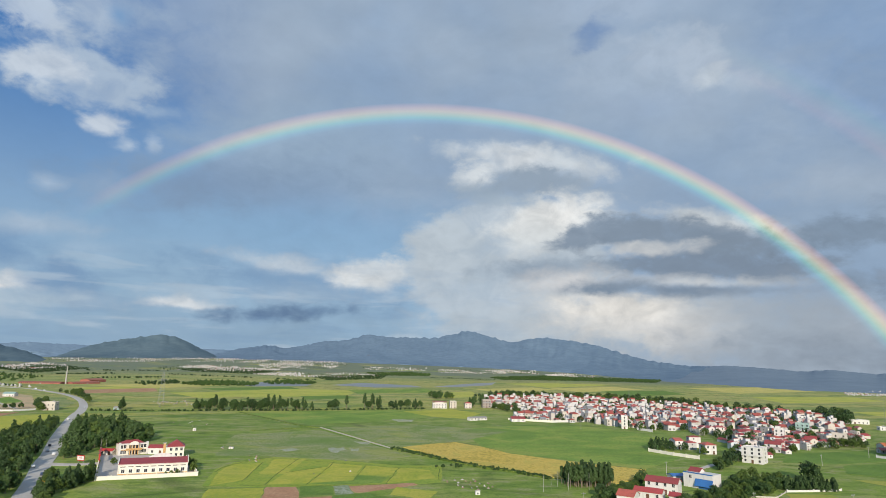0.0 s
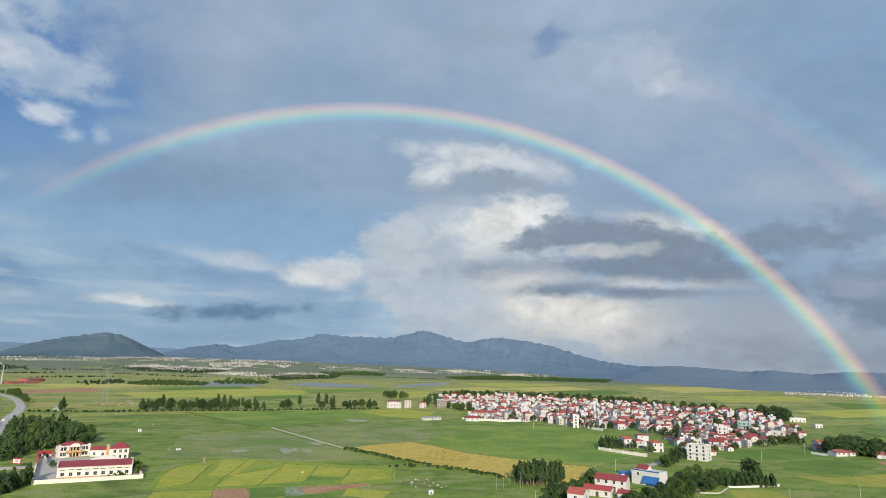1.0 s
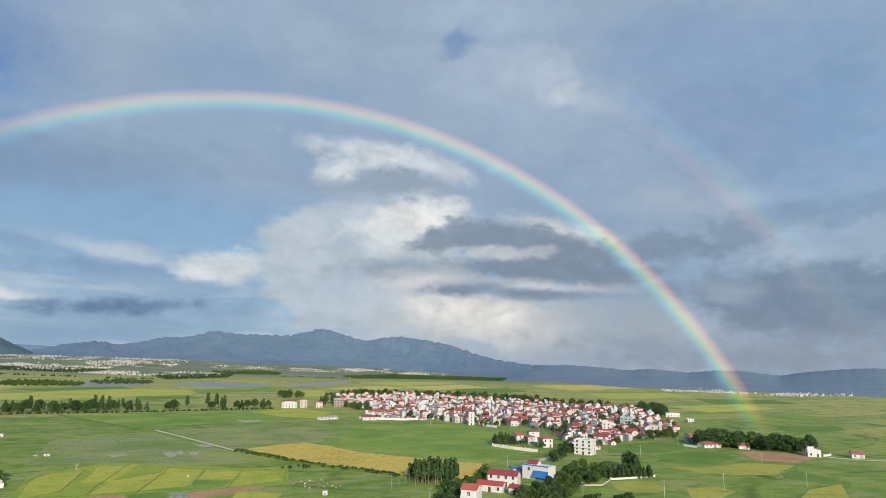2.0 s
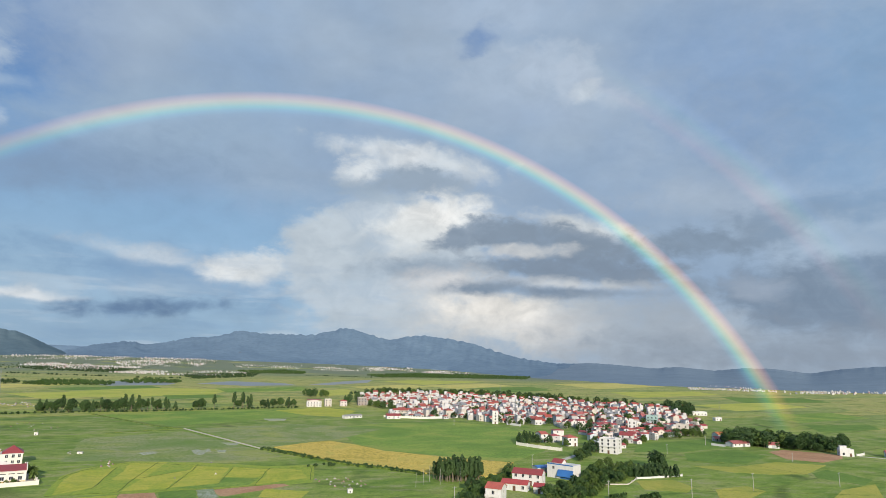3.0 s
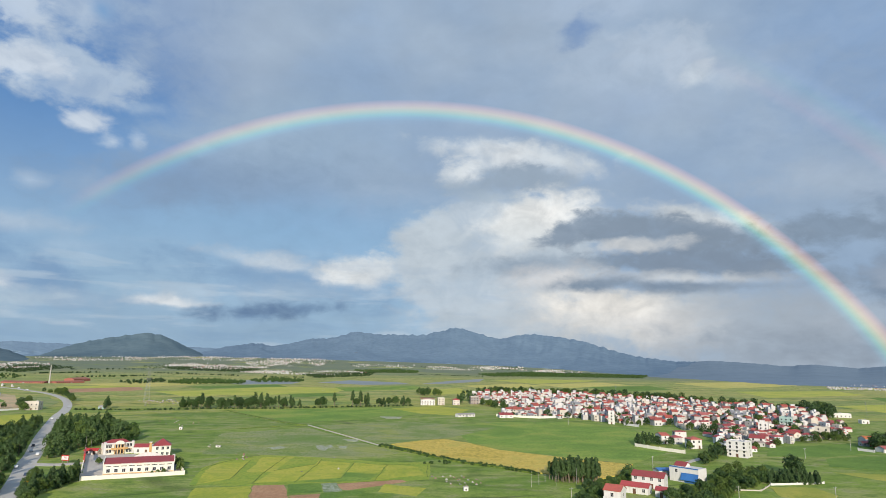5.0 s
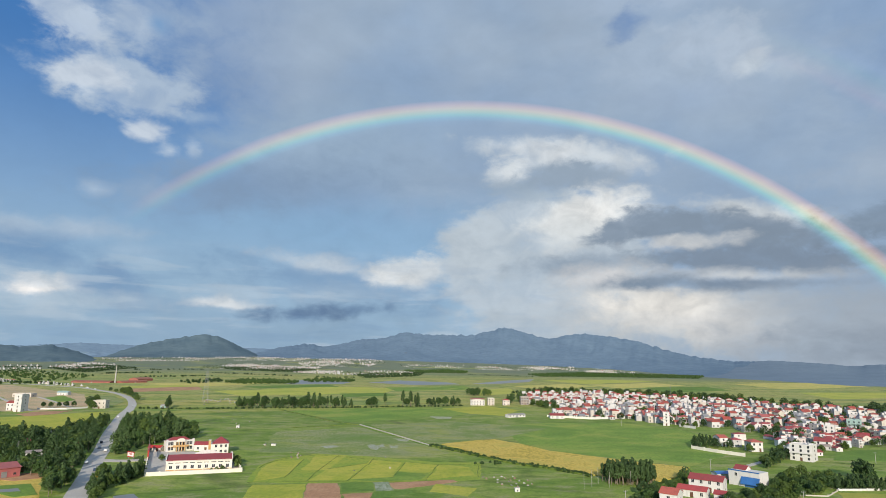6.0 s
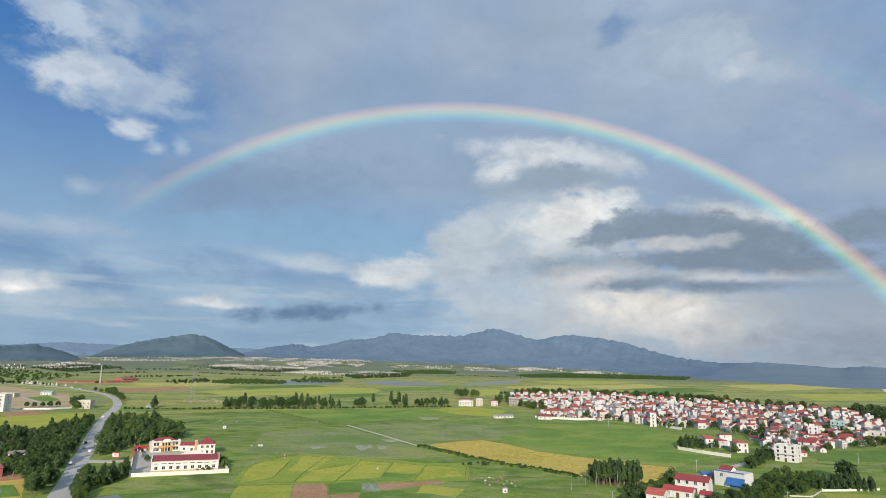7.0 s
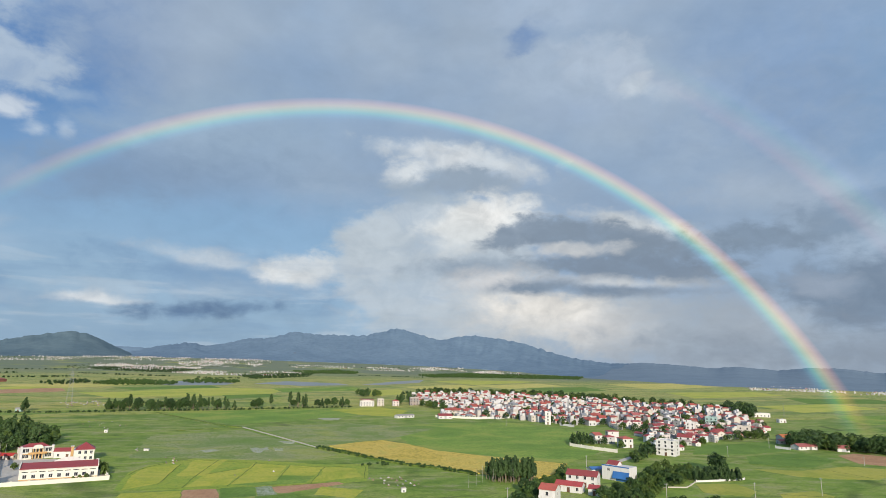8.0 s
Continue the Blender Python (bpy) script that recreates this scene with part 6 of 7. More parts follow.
PIERS = {m: Geo().box(-0.22, 0.22, -0.22, 0.22, -1.0, 2.1).box(-0.3, 0.3, -0.3, 0.3, 2.1, 2.25).mesh("pier", M[m]) for m in ("cream", "concrete", "white")}
yard_wall("cream masonry wall round the yard", [(-209.7, 398.2), (-167.4, 315), (-148.1, 323.2), (-124.6, 334.1), (-152, 387.3)])
field("concrete", "pale concrete yard inside the wall", (-208.4, 395.8), (-168.7, 318), (-149.6, 326.3), (-126.2, 337.3), (-151.8, 385), (-167.1, 386.7), (-180.9, 398.7), lift=0.05)
yard_wall("low pale wall beside the trees", [(176.4, 325.4), (191.3, 327.8), (208, 331.9)], 1.0, 8, "white")
yard_wall("low grey wall along the orchard", [(151.3, 311.4), (163.4, 310.6), (174.9, 323.9)], 0.6, 8, "concrete")
yard_wall("beige wall of a farm yard", [(154.1, 467.8), (165.2, 448.7), (177.1, 433.7)], 2.2, 8, "cream")
yard_wall("long pale wall in front of the village", [(121.7, 683), (160.3, 699.1)], 2.4, 10, "white")
yard_wall("pale wall in front of the houses", [(77, 701.2), (121.7, 683)], 2.2, 10, "cream")
yard_wall("pale wall in front of the houses", [(175, 679.1), (194.7, 647.8)], 2.2, 10, "cream")
yard_wall("pale wall beside the paddies", [(195.3, 623.9), (204.3, 607.4)], 2.2, 10, "white")
yard_wall("pale wall beside the paddies", [(316.9, 461.4), (321.7, 451.3)], 1.8, 10, "white")
yard_wall("pale wall beside the paddies", [(328.5, 451.1), (347.3, 457.4)], 1.8, 10, "white")
yard_wall("low white wall beside the flat-roofed house", [(392.5, 399), (404, 404)], 1.6, 8, "white")
yard_wall("long white wall of the building land", [(-480.4, 664.1), (-452.5, 672.2), (-441.9, 692.2)], 1.8, 12, "white")


def gate(p, q):
    x, y, w, turn = frame_between(p, q)
    t = thing("gate", "red arched yard gate with a red banner roof", "gate", at=pose(x, y, 0, 0, 0, turn))
    for s in (-1, 1):
        part("post", Geo().box(s * w / 2 - 0.4, s * w / 2 + 0.4, -0.4, 0.4, -0.2, 4.2), M["red"], t)
    part("beam", Geo().box(-w / 2 - 0.5, w / 2 + 0.5, -0.5, 0.5, 4.2, 5.2), M["red"], t)


gate((-192.2, 363.9), (-205.1, 389))
shed = house("red-roofed bicycle shed in the yard", 8, 4, 1, "gable", "concrete", "red", seed=42, high=2.6, name="shed")
place(shed, *(-204.9, 396.5), 0)


# ---------------------------------------------------------------- farm sheds, signs
def sheet_shed(label, p, q, d, h, roof, wall="white", rise=1.6):
    x, y, w, turn = frame_between(p, q)
    t = thing("shed", label, "shed", at=pose(x, y, 0, 0, 0, turn))
    g = walls(w, d, h, rise)
    part("wall", g, M[wall], t)
    part("roof", gable(Geo(), w, d, h + 0.02, rise, 0.6), M[roof], t)
    n = max(1, int(w / 4))
    for i in range(n):
        u = (i + 0.5) / n * w - w / 2
        if i == n // 2:
            part("door", Geo().box(u - 1.2, u + 1.2, -d / 2 - 0.05, -d / 2 + 0.02, -0.05, min(3.0, h - 0.4)), M["steel"], t)
        else:
            window(t, u, -d / 2, 1.2, 1.2, 1.0, "front")
    return t


sheet_shed("farm shed with a red sheet roof", (-241, 300.6), (-232.9, 311.5), 16, 4.6, "tin_red", "tin_red")
sheet_shed("farm shed with a pale teal roof", (-249.8, 299.1), (-241.8, 300.5), 14, 4.4, "teal_roof", "white")
sheet_shed("long low shed with a grey roof", (-267.2, 362.8), (-260.2, 368.7), 6, 2.6, "grey_roof", "white", 0.9)
sheet_shed("small farm house with a red roof", (-300.2, 401.5), (-297.2, 407.8), 6, 3.0, "maroon", "cream")
sheet_shed("grey-roofed shed half hidden by trees", (-322.3, 454.1), (-314.9, 463), 6, 2.8, "grey_roof", "concrete", 0.9)
sheet_shed("small white house with a faded red roof by the lane", (412, 394), (419, 389.5), 6, 3.2, "tin_red", "white")
strip("road", M["concrete"], "pale lane past the small white house", "road", 2.6, [(394, 398), (404, 388), (420, 378), (452, 372)], 0.15)
field("soil", "bare earth beside the sheds", (-234.3, 297.2), (-231.8, 305.3), (-230.2, 315.3), (-218.4, 314.1), (-212.6, 304), (-220.8, 295.1), lift=0.12)


def billboard(p):
    t = thing("billboard", "red and white roadside billboard on two posts", "billboard", at=pose(*p, 0, 0, 0, -18))
    part("panel", Geo().box(-2.6, 2.6, -0.12, 0.12, 1.6, 4.6), M["red"], t, "red panel")
    part("sheet", Geo().box(-2.35, 2.35, -0.16, -0.125, 2.0, 4.1), M["white"], t, "white printed sheet")
    for z, x0, x1 in ((3.4, -1.2, 1.0), (2.9, -0.8, 1.2)):
        part("bar", Geo().box(x0, x1, -0.18, -0.165, z, z + 0.28), M["red"], t)
    for s in (-1.8, 1.8):
        part("post", Geo().box(s - 0.1, s + 0.1, 0.13, 0.33, -0.3, 4.4), M["steel"], t)


billboard((-201.7, 362.1))


def car(label, mat, big=1.0):
    t = thing("car", label, "car")
    g = Geo()
    side = [(-2.1, 0.35), (2.15, 0.35), (2.2, 0.8), (1.2, 0.95), (0.6, 1.45), (-1.1, 1.48), (-1.9, 0.98), (-2.15, 0.9)]
    m = len(side)
    g.add([(a, -0.86, b) for a, b in side] + [(a, 0.86, b) for a, b in side], [tuple(range(m)), tuple(range(2 * m - 1, m - 1, -1))] + [(i, m + i, m + (i + 1) % m, (i + 1) % m) for i in range(m)])
    part("body", g, mat, t)
    glass = Geo().box(-1.0, 0.55, -0.88, 0.88, 1.0, 1.38)
    glass.hexa([(1.22, -0.75, 0.97), (1.24, 0.75, 0.97), (1.20, 0.75, 0.94), (1.18, -0.75, 0.94), (0.64, -0.7, 1.42), (0.66, 0.7, 1.42), (0.62, 0.7, 1.44), (0.60, -0.7, 1.44)])
    part("window", glass, M["pane"], t)
    for x in (-1.35, 1.35):
        for y in (-0.8, 0.8):
            wheel = part("wheel", Geo().tube((x, y - 0.11, 0.32), (x, y + 0.11, 0.32), 0.32, 0.32, 12), M["tyre"], t)
    t.scale = (big,) * 3
    return t


def parked(label, mat, p, side, big=1.0):
    """A car on the road, off the middle line by the side given, turned along it."""
    i = min(range(1, len(road_line) - 1), key=lambda k: (road_line[k].x - p[0]) ** 2 + (road_line[k].y - p[1]) ** 2)
    d = (road_line[i + 1] - road_line[i - 1]).normalized()
    c = road_line[i] + Vector((-d.y, d.x)) * side
    t = car(label, mat, big)
    t.matrix_basis = pose(c.x, c.y, 0.165, 0, 0, math.degrees(math.atan2(d.y, d.x))) @ Matrix.Diagonal((big, big, big, 1))
    tagged(t, "", "", "cars on the road")


paint = {k: plain(k + "_car_paint", c, c, 1.0, 0.3, vary=0.03) for k, c in (("white", (0.7, 0.7, 0.7)), ("dark_blue", (0.04, 0.06, 0.12)), ("silver", (0.45, 0.46, 0.48)), ("black", (0.03, 0.03, 0.035)), ("yellow", (0.7, 0.4, 0.04)))}
parked("dark blue saloon car on the road", paint["dark_blue"], (-200.9, 323.9), -2.2)
parked("white saloon car on the road", paint["white"], (-235.5, 388), -2.4, 1.05)
parked("silver car on the road", paint["silver"], (-244.4, 399.1), 2.0, 1.05)
parked("white van on the road", paint["white"], (-220.4, 342.3), 3.6, 1.0)
parked("black car on the road", paint["black"], (-258.6, 427.7), 2.2)
parked("white van on the road", paint["white"], (-347.8, 600.1), 2.0, 1.15)
parked("silver car on the road", paint["silver"], (-411.8, 728.2), -2.0, 1.1)
parked("white van on the road", paint["white"], (-660.9, 1052.6), 2.0, 1.5)
parked("white van on the road", paint["white"], (-708.8, 1100.3), -2.0, 1.6)
parked("yellow car beside the road", paint["yellow"], (-188.5, 305.2), -4.2)


# ---------------------------------------------------------------- poles, masts, pylon, chimney
def pole(p, high, label="pale concrete power pole in the paddies", arm=True):
    t = thing("power_pole", label, "pole", "power poles", pose(*p, 0, 0, 0, 20))
    part("post", Geo().tube((0, 0, -0.5), (0, 0, high), 0.15 if arm else 0.07, 0.10 if arm else 0.05, 8), M["post"], t)
    if arm:
        part("crossarm", Geo().box(-1.0, 1.0, -0.06, 0.06, high - 0.6, high - 0.48), M["steel"], t)
        for x in (-0.9, 0.0, 0.9):
            part("insulator", Geo().tube((x, 0, high - 0.48), (x, 0, high - 0.2), 0.06, 0.05, 6), M["white"], t)


for spot_, high_ in (((172.6, 268), 10.5), ((221.9, 290.4), 8.6), ((277.6, 294.9), 7.5), ((311.5, 461.5), 7.5), ((320.9, 378.8), 6.0), ((138, 616.4), 8.5), ((250.6, 417.4), 7.0), ((131.2, 368.3), 7.5), ((137.4, 280.3), 8.0), ((62.8, 277.3), 7.0)):
    pole(spot_, high_)
for spot_, high_ in (((60.7, 326.8), 8.0), ((56, 318.2), 8.0), ((64.5, 317.6), 8.0), ((75.2, 319.7), 8.0), ((51.4, 312.8), 7.5)):
    pole(spot_, high_, "thin bare pole beside the eucalyptus grove", False)
pole((-201.8, 382.3), 12.5, "tall thin flagpole at the yard gate", False)
pole((-206, 396.3), 9.0, "thin lamp pole at the yard", False)


def lattice(p, high, base, label, arms=()):
    """A lattice tower of four legs with bracing."""
    t = thing("pylon", label, "pylon", at=pose(*p, land(*p), 0, 0, 15))
    top = base * 0.12
    r = base * 0.016
    for sx in (-1, 1):
        for sy in (-1, 1):
            part("leg", Geo().tube((sx * base / 2, sy * base / 2, -0.4), (sx * top, sy * top, high), r, r * 0.7, 4), M["dull_steel"], t)
    n = 9
    for i in range(n):
        brace = Geo()
        for (ax, ay), (bx, by) in (((-1, -1), (1, -1)), ((1, -1), (1, 1)), ((1, 1), (-1, 1)), ((-1, 1), (-1, -1))):
            s0, s1 = i / n, (i + 1) / n
            w0, w1 = base / 2 + (top - base / 2) * s0, base / 2 + (top - base / 2) * s1
            brace.tube((ax * w0, ay * w0, high * s0), (bx * w1, by * w1, high * s1), r * 0.5, r * 0.5, 3)
            brace.tube((bx * w0, by * w0, high * s0), (ax * w1, ay * w1, high * s1), r * 0.5, r * 0.5, 3)
        part("brace", brace, M["dull_steel"], t)
    for z, reach in arms:
        part("crossarm", Geo().tube((-reach, 0, z), (reach, 0, z), r, r, 4).tube((-reach, 0, z), (0, 0, z + 1.6), r * 0.6, r * 0.6, 3).tube((reach, 0, z), (0, 0, z + 1.6), r * 0.6, r * 0.6, 3), M["dull_steel"], t)


lattice((-365.2, 826.9), 41, 7.0, "tall grey lattice pylon on the plain", ((31, 6.0), (36, 4.5)))
lattice((486, 688), 23, 1.6, "slim white lattice mast beside a hut")
lattice((279.5, 926.9), 30, 1.8, "slim lattice mast above the village")
lattice((89.3, 889.1), 17, 1.4, "slim mast beside white houses")
place(house("small white hut at the foot of a mast", 9, 5, 1, "flat", "white", seed=43), *(476.7, 680.3), 5)


def chimney(p, high):
    t = thing("chimney", "tall pale tapering kiln chimney", "chimney", at=pose(*p, 0))
    part("shaft", Geo().tube((0, 0, -0.5), (0, 0, high), 1.7, 0.9, 14), M["post"], t)
    part("rim", Geo().tube((0, 0, high - 0.8), (0, 0, high + 0.2), 1.35, 1.35, 14), M["concrete"], t)


chimney((-789.4, 1324.1), 37)
sheet_shed("long red-roofed brick works shed", (-876.1, 1314.8), (-793.5, 1322), 24, 2.6, "brick_red", "brick_red", 2.0)
sheet_shed("long red-roofed brick works shed", (-783.4, 1327.2), (-754, 1379), 24, 2.6, "brick_red", "brick_red", 2.0)
sheet_shed("tall red-roofed kiln shed", (-808.3, 1428.7), (-797.8, 1477), 26, 5.0, "brick_red", "brick_red", 3.0)


# ---------------------------------------------------------------- single houses about the plain
place(house("white two-storey house with a red balcony", 19, 10, 2, "canopy", "wall", seed=51, high=3.2), *(0, 862.1), 5, "houses at the far edge of the meadow")
place(house("pale blank white block", 9, 9, 3, "flat", "concrete", seed=52, high=3.0), *(18.5, 867.7), 5, "houses at the far edge of the meadow")
place(house("white house with a red roof", 9, 9, 2, "hip", "wall", seed=53, high=3.4), *(39.5, 874.1), 5, "houses at the far edge of the meadow")
place(house("grey-blue tall flat-roofed house", 12, 10, 3, "flat", "grey_roof", seed=54, high=3.4), *(66.3, 893.2), 5, "houses at the far edge of the meadow")
sheet_shed("low white stable in the meadow", (32, 685.3), (50.9, 696.9), 6, 2.8, "grey_roof", "white", 1.0)
sheet_shed("low house with a red roof before the village", (78, 687.4), (93, 688.2), 9, 3.4, "tile", "white", 1.8)
place(house("white five-storey narrow house", 7.5, 12, 5, "flat", "white", seed=55, high=3.4), *(-481.5, 640.1), 6, "houses on the building land")
place(house("white gabled house under construction", 8, 10, 2, "gable", "white", "far_tile", seed=56, high=4.0), *(-498.4, 650.9), 6, "houses on the building land")
place(house("unfinished flat concrete house", 26, 12, 1, "flat", "concrete", seed=57, high=4.5), *(-637.2, 851.5), 4, "houses on the building land")
place(house("pale three-storey house with flat roof", 9, 10, 3, "flat", "wall", seed=58, high=3.4), *(-496.1, 593.2), 6, "houses on the building land")
place(house("pale three-storey house with flat roof", 10, 10, 3, "flat", "wall", seed=59, high=3.2), *(-561.4, 657.3), 6, "houses on the building land")
place(house("small white house on bare land", 9, 9, 2, "flat", "white", seed=60, high=3.6), *(-496.9, 606.7), 6, "houses on the building land")
place(house("small shell of a house with open windows", 12, 9, 1, "flat", "cream", seed=61, high=6.0), *(-782.3, 962.1), 3, "houses on the building land")
place(house("grey unfinished house beside the bend", 14, 10, 2, "flat", "concrete", seed=62, high=4.2), *(-428.5, 696.1), 8, "houses on the building land")
place(house("low shed with a pale teal roof", 16, 9, 1, "gable", "white", "teal_roof", seed=63, high=4.0), *(-615.8, 904.2), 3, "houses on the building land")
place(house("long white roadside house", 30, 10, 1, "gable", "white", "grey_roof", seed=64, high=5.0), *(-1216.3, 1464), 3, "houses on the building land")
place(house("pale hut beside two trees", 6, 5, 1, "gable", "teal_roof", "grey_roof", seed=65, high=3.0), *(-364.3, 714.8), 3)


# the tall shop with blue sheet metal
def blue_shop(p, q):
    x, y, w, turn = frame_between(p, q)
    t = thing("house", "white shop building with a blue sheet-metal front", "house", "white houses near the orchard", pose(x, y, 0, 0, 0, turn))
    part("wall", Geo().box(-w / 2, w / 2, 0, 9, -0.3, 7.2), M["white"], t)
    part("parapet", Geo().box(-w / 2 - 0.1, w / 2 + 0.1, -0.15, 0.1, 7.0, 7.5), M["blue_roof"], t)
    a = [(-w * 0.08, -1.5, 1.3), (w / 2 + 0.2, -1.5, 1.3), (w / 2 + 0.2, -0.02, 4.6), (-w * 0.08, -0.02, 4.6)]
    part("awning", Geo().hexa(a + [(i, j, k + 0.1) for i, j, k in a]), M["blue_roof"], t, "steep blue sheet-metal awning")
    part("cladding", Geo().box(w * 0.02, w / 2, -0.1, -0.01, 0, 4.8), M["blue_roof"], t)
    part("roof", gable(Geo(), 6, 5, 7.9, 1.5), M["tile"], t, at=pose(-w * 0.2, 5, 0))
    part("attic", walls(6, 5, 7.9, 1.5, 7.4), M["white"], t, at=pose(-w * 0.2, 5, 0))
    for sx in (-0.07, 0.49):
        part("post", Geo().box(sx * w - 0.08, sx * w + 0.08, -1.42, -1.26, -0.2, 1.5), M["steel"], t)
    window(t, -w * 0.25, 0, 4.6, 1.3, 1.5, "front", True)


blue_shop((128.7, 336.8), (138.7, 324.6))
sheet_shed("small shed with a blue sheet roof", (126.1, 349.3), (134.1, 350.7), 6, 3.2, "blue_roof", "white", 0.8)


# ---------------------------------------------------------------- tombs on the meadows
def tomb(kind, seed):
    rnd = random.Random(seed)
    t = thing("tomb", ("low whitewashed tomb with a stepped base", "small reddish brick tomb with a headstone", "grey plastered tomb with a small roof")[kind], "tomb")
    part("base", Geo().box(-1.3, 1.3, -0.9, 0.9, -0.1, 0.35).box(-1.0, 1.0, -0.6, 0.6, 0.35, 0.8), M["tomb"], t)
    part("headstone", Geo().box(-0.5, 0.5, 0.55, 0.8, 0.8, 1.7 + 0.3 * rnd.random()), M["tomb"], t)
    if kind == 2:
        part("roof", Geo().box(-0.9, 0.9, 0.3, 1.0, 2.0, 2.15), M["tile"], t)
    return t


TOMBS = [tomb(k, k) for k in range(3)]
laid = set()


def graves(seed, count, *ring, size=1.0):
    rnd = random.Random(seed)
    got = spots(list(ring), 4.0, rnd)
    rnd.shuffle(got)
    for x, y in got[:count]:
        src = rnd.choice(TOMBS)
        m = pose(x, y, 0, 0, 0, rnd.uniform(-25, 25) + rnd.choice((0, 90))) @ Matrix.Diagonal((0.46 * size, 0.5 * size, 0.34 * size, 1))
        if src.name not in laid:
            laid.add(src.name)
            src.matrix_basis = m
            tagged(src, "", "", "tombs on the meadow")
        else:
            copy_thing(src, m @ Matrix.Diagonal((*[1 / c for c in src.scale], 1)))


graves(81, 26, (2.6, 338.3), (16.6, 342.4), (26, 331.6), (29.5, 317.9), (20.5, 313.7), (8.5, 319.9))
graves(82, 14, (-268.1, 627.3), (-238.6, 628.5), (-204.3, 594.9), (-215.5, 554.9), (-241.9, 579.9))
graves(83, 7, (-151.5, 443.8), (-142.1, 445.8), (-137.7, 434.7), (-146.6, 430))
graves(84, 9, (-121, 405.4), (-110.8, 402.4), (-106.6, 380), (-113.2, 383.2))
graves(85, 30, (-388.2, 856.2), (-354, 894), (-307, 789.8), (-344.1, 768.2), size=1.9)
graves(86, 6, (-228.3, 1232.6), (-174.7, 1254.9), (-152.2, 1131.3), (-196, 1114.6))
graves(87, 3, (-90.6, 383.1), (-45.7, 415.1), (-25.7, 311.4), (-52.3, 321.2))


def shrine(label, p, w, h):
    t = thing("shrine", label, "shrine", at=pose(*p, 0, 0, 0, 8))
    part("body", Geo().box(-w / 2, w / 2, -w * 0.4, w * 0.4, -0.1, h), M["white"], t)
    part("cap", Geo().box(-w / 2 - 0.15, w / 2 + 0.15, -w * 0.4 - 0.15, w * 0.4 + 0.15, h, h + 0.18), M["concrete"], t)
    part("niche", Geo().box(-w * 0.15, w * 0.15, -w * 0.4 - 0.03, -w * 0.4 + 0.02, 0.3, h * 0.6), M["pane"], t)


shrine("small white shrine block in the paddies", (18.8, 303.1), 2.2, 1.7)
shrine("white cube-shaped tomb house on the meadow", (-205, 533.5), 2.4, 2.0)
shrine("low white tomb house on the meadow", (-140.7, 434.1), 3.0, 1.0)
for p_, s_ in (((-182.8, 361.4), 0.5), ((-138.8, 335), 0.3), ((-136.6, 337.2), 0.34), ((-141.5, 334.6), 0.22)):
    plant("light", p_[0], p_[1], s_, random.Random(5), "small trees in the yard")

# single larger buildings in the village
place(house("pale blue-grey three-storey block", 12, 10, 3, "flat", "teal_roof", seed=71, high=3.2), *(358, 623.4), -30, "larger village buildings")
place(house("long grey flat-roofed shed", 22, 9, 1, "flat", "concrete", seed=72, high=5.0), *(421.9, 684.8), -24, "larger village buildings")
place(house("long pale flat-roofed building", 34, 9, 1, "flat", "white", seed=73, high=4.2), *(497, 760.7), -20, "larger village buildings")
place(house("grey unfinished three-storey house", 11, 10, 3, "flat", "concrete", seed=74, high=3.0), *(338.2, 535.2), -34, "larger village buildings")
place(house("white house with a steep red roof", 8.5, 8, 2, "gable", "white", seed=75, high=3.0), *(305.9, 522.1), -34, "larger village buildings")
place(house("white house with a red roof", 11, 8, 2, "gable", "white", seed=76, high=2.9), *(254.3, 483.4), -34, "larger village buildings")
place(house("white three-storey house with stair head", 8, 9, 3, "head", "white", seed=77, high=3.0), *(305.1, 567.9), -34, "larger village buildings")
place(house("pale white tower-like house", 6, 8, 4, "flat", "white", seed=78, high=3.0), *(186.1, 635.3), -15, "larger village buildings")
sheet_shed("long pale shed behind the village", (253.1, 962), (274.2, 965), 12, 5, "grey_roof", "white", 1.5)
sheet_shed("shed with a bright blue sheet roof", (328.7, 673.2), (340.1, 673.8), 8, 3.6, "blue_roof", "white", 1.2)
sheet_shed("low house with an orange tiled roof", (290.1, 685.1), (304.6, 693), 8, 3.6, "orange_roof", "white", 1.8)
sheet_shed("low red-roofed house at the grove", (328, 454.4), (345.3, 457.4), 8, 2.8, "tin_red", "white", 1.6)
sheet_shed("low red-roofed house at the grove", (356.6, 447.2), (363.8, 443.8), 7, 2.8, "tin_red", "white", 1.6)
sheet_shed("low house with an orange roof at the grove", (350.9, 505.4), (365.2, 505.3), 9, 4.0, "orange_roof", "white", 1.8)
sheet_shed("low house with an orange roof at the grove", (415, 452.6), (420.1, 445.7), 9, 4.0, "orange_roof", "white", 1.8)


def shrubs(label, gap, size, points):
    """Small bushes along a bank, joined."""
    rnd = random.Random(int(gap * 10) + len(points))
    rows = []
    for p, q in zip(points, points[1:]):
        d = math.hypot(q[0] - p[0], q[1] - p[1])
        for i in range(int(d / gap)):
            s = (i + rnd.random()) * gap / d
            rows.append(("tiny", p[0] + (q[0] - p[0]) * s + rnd.uniform(-1.6, 1.6), p[1] + (q[1] - p[1]) * s + rnd.uniform(-1.6, 1.6), size * rnd.uniform(0.5, 1.3), rnd.uniform(0, 6)))
    join_trees(label, rows)


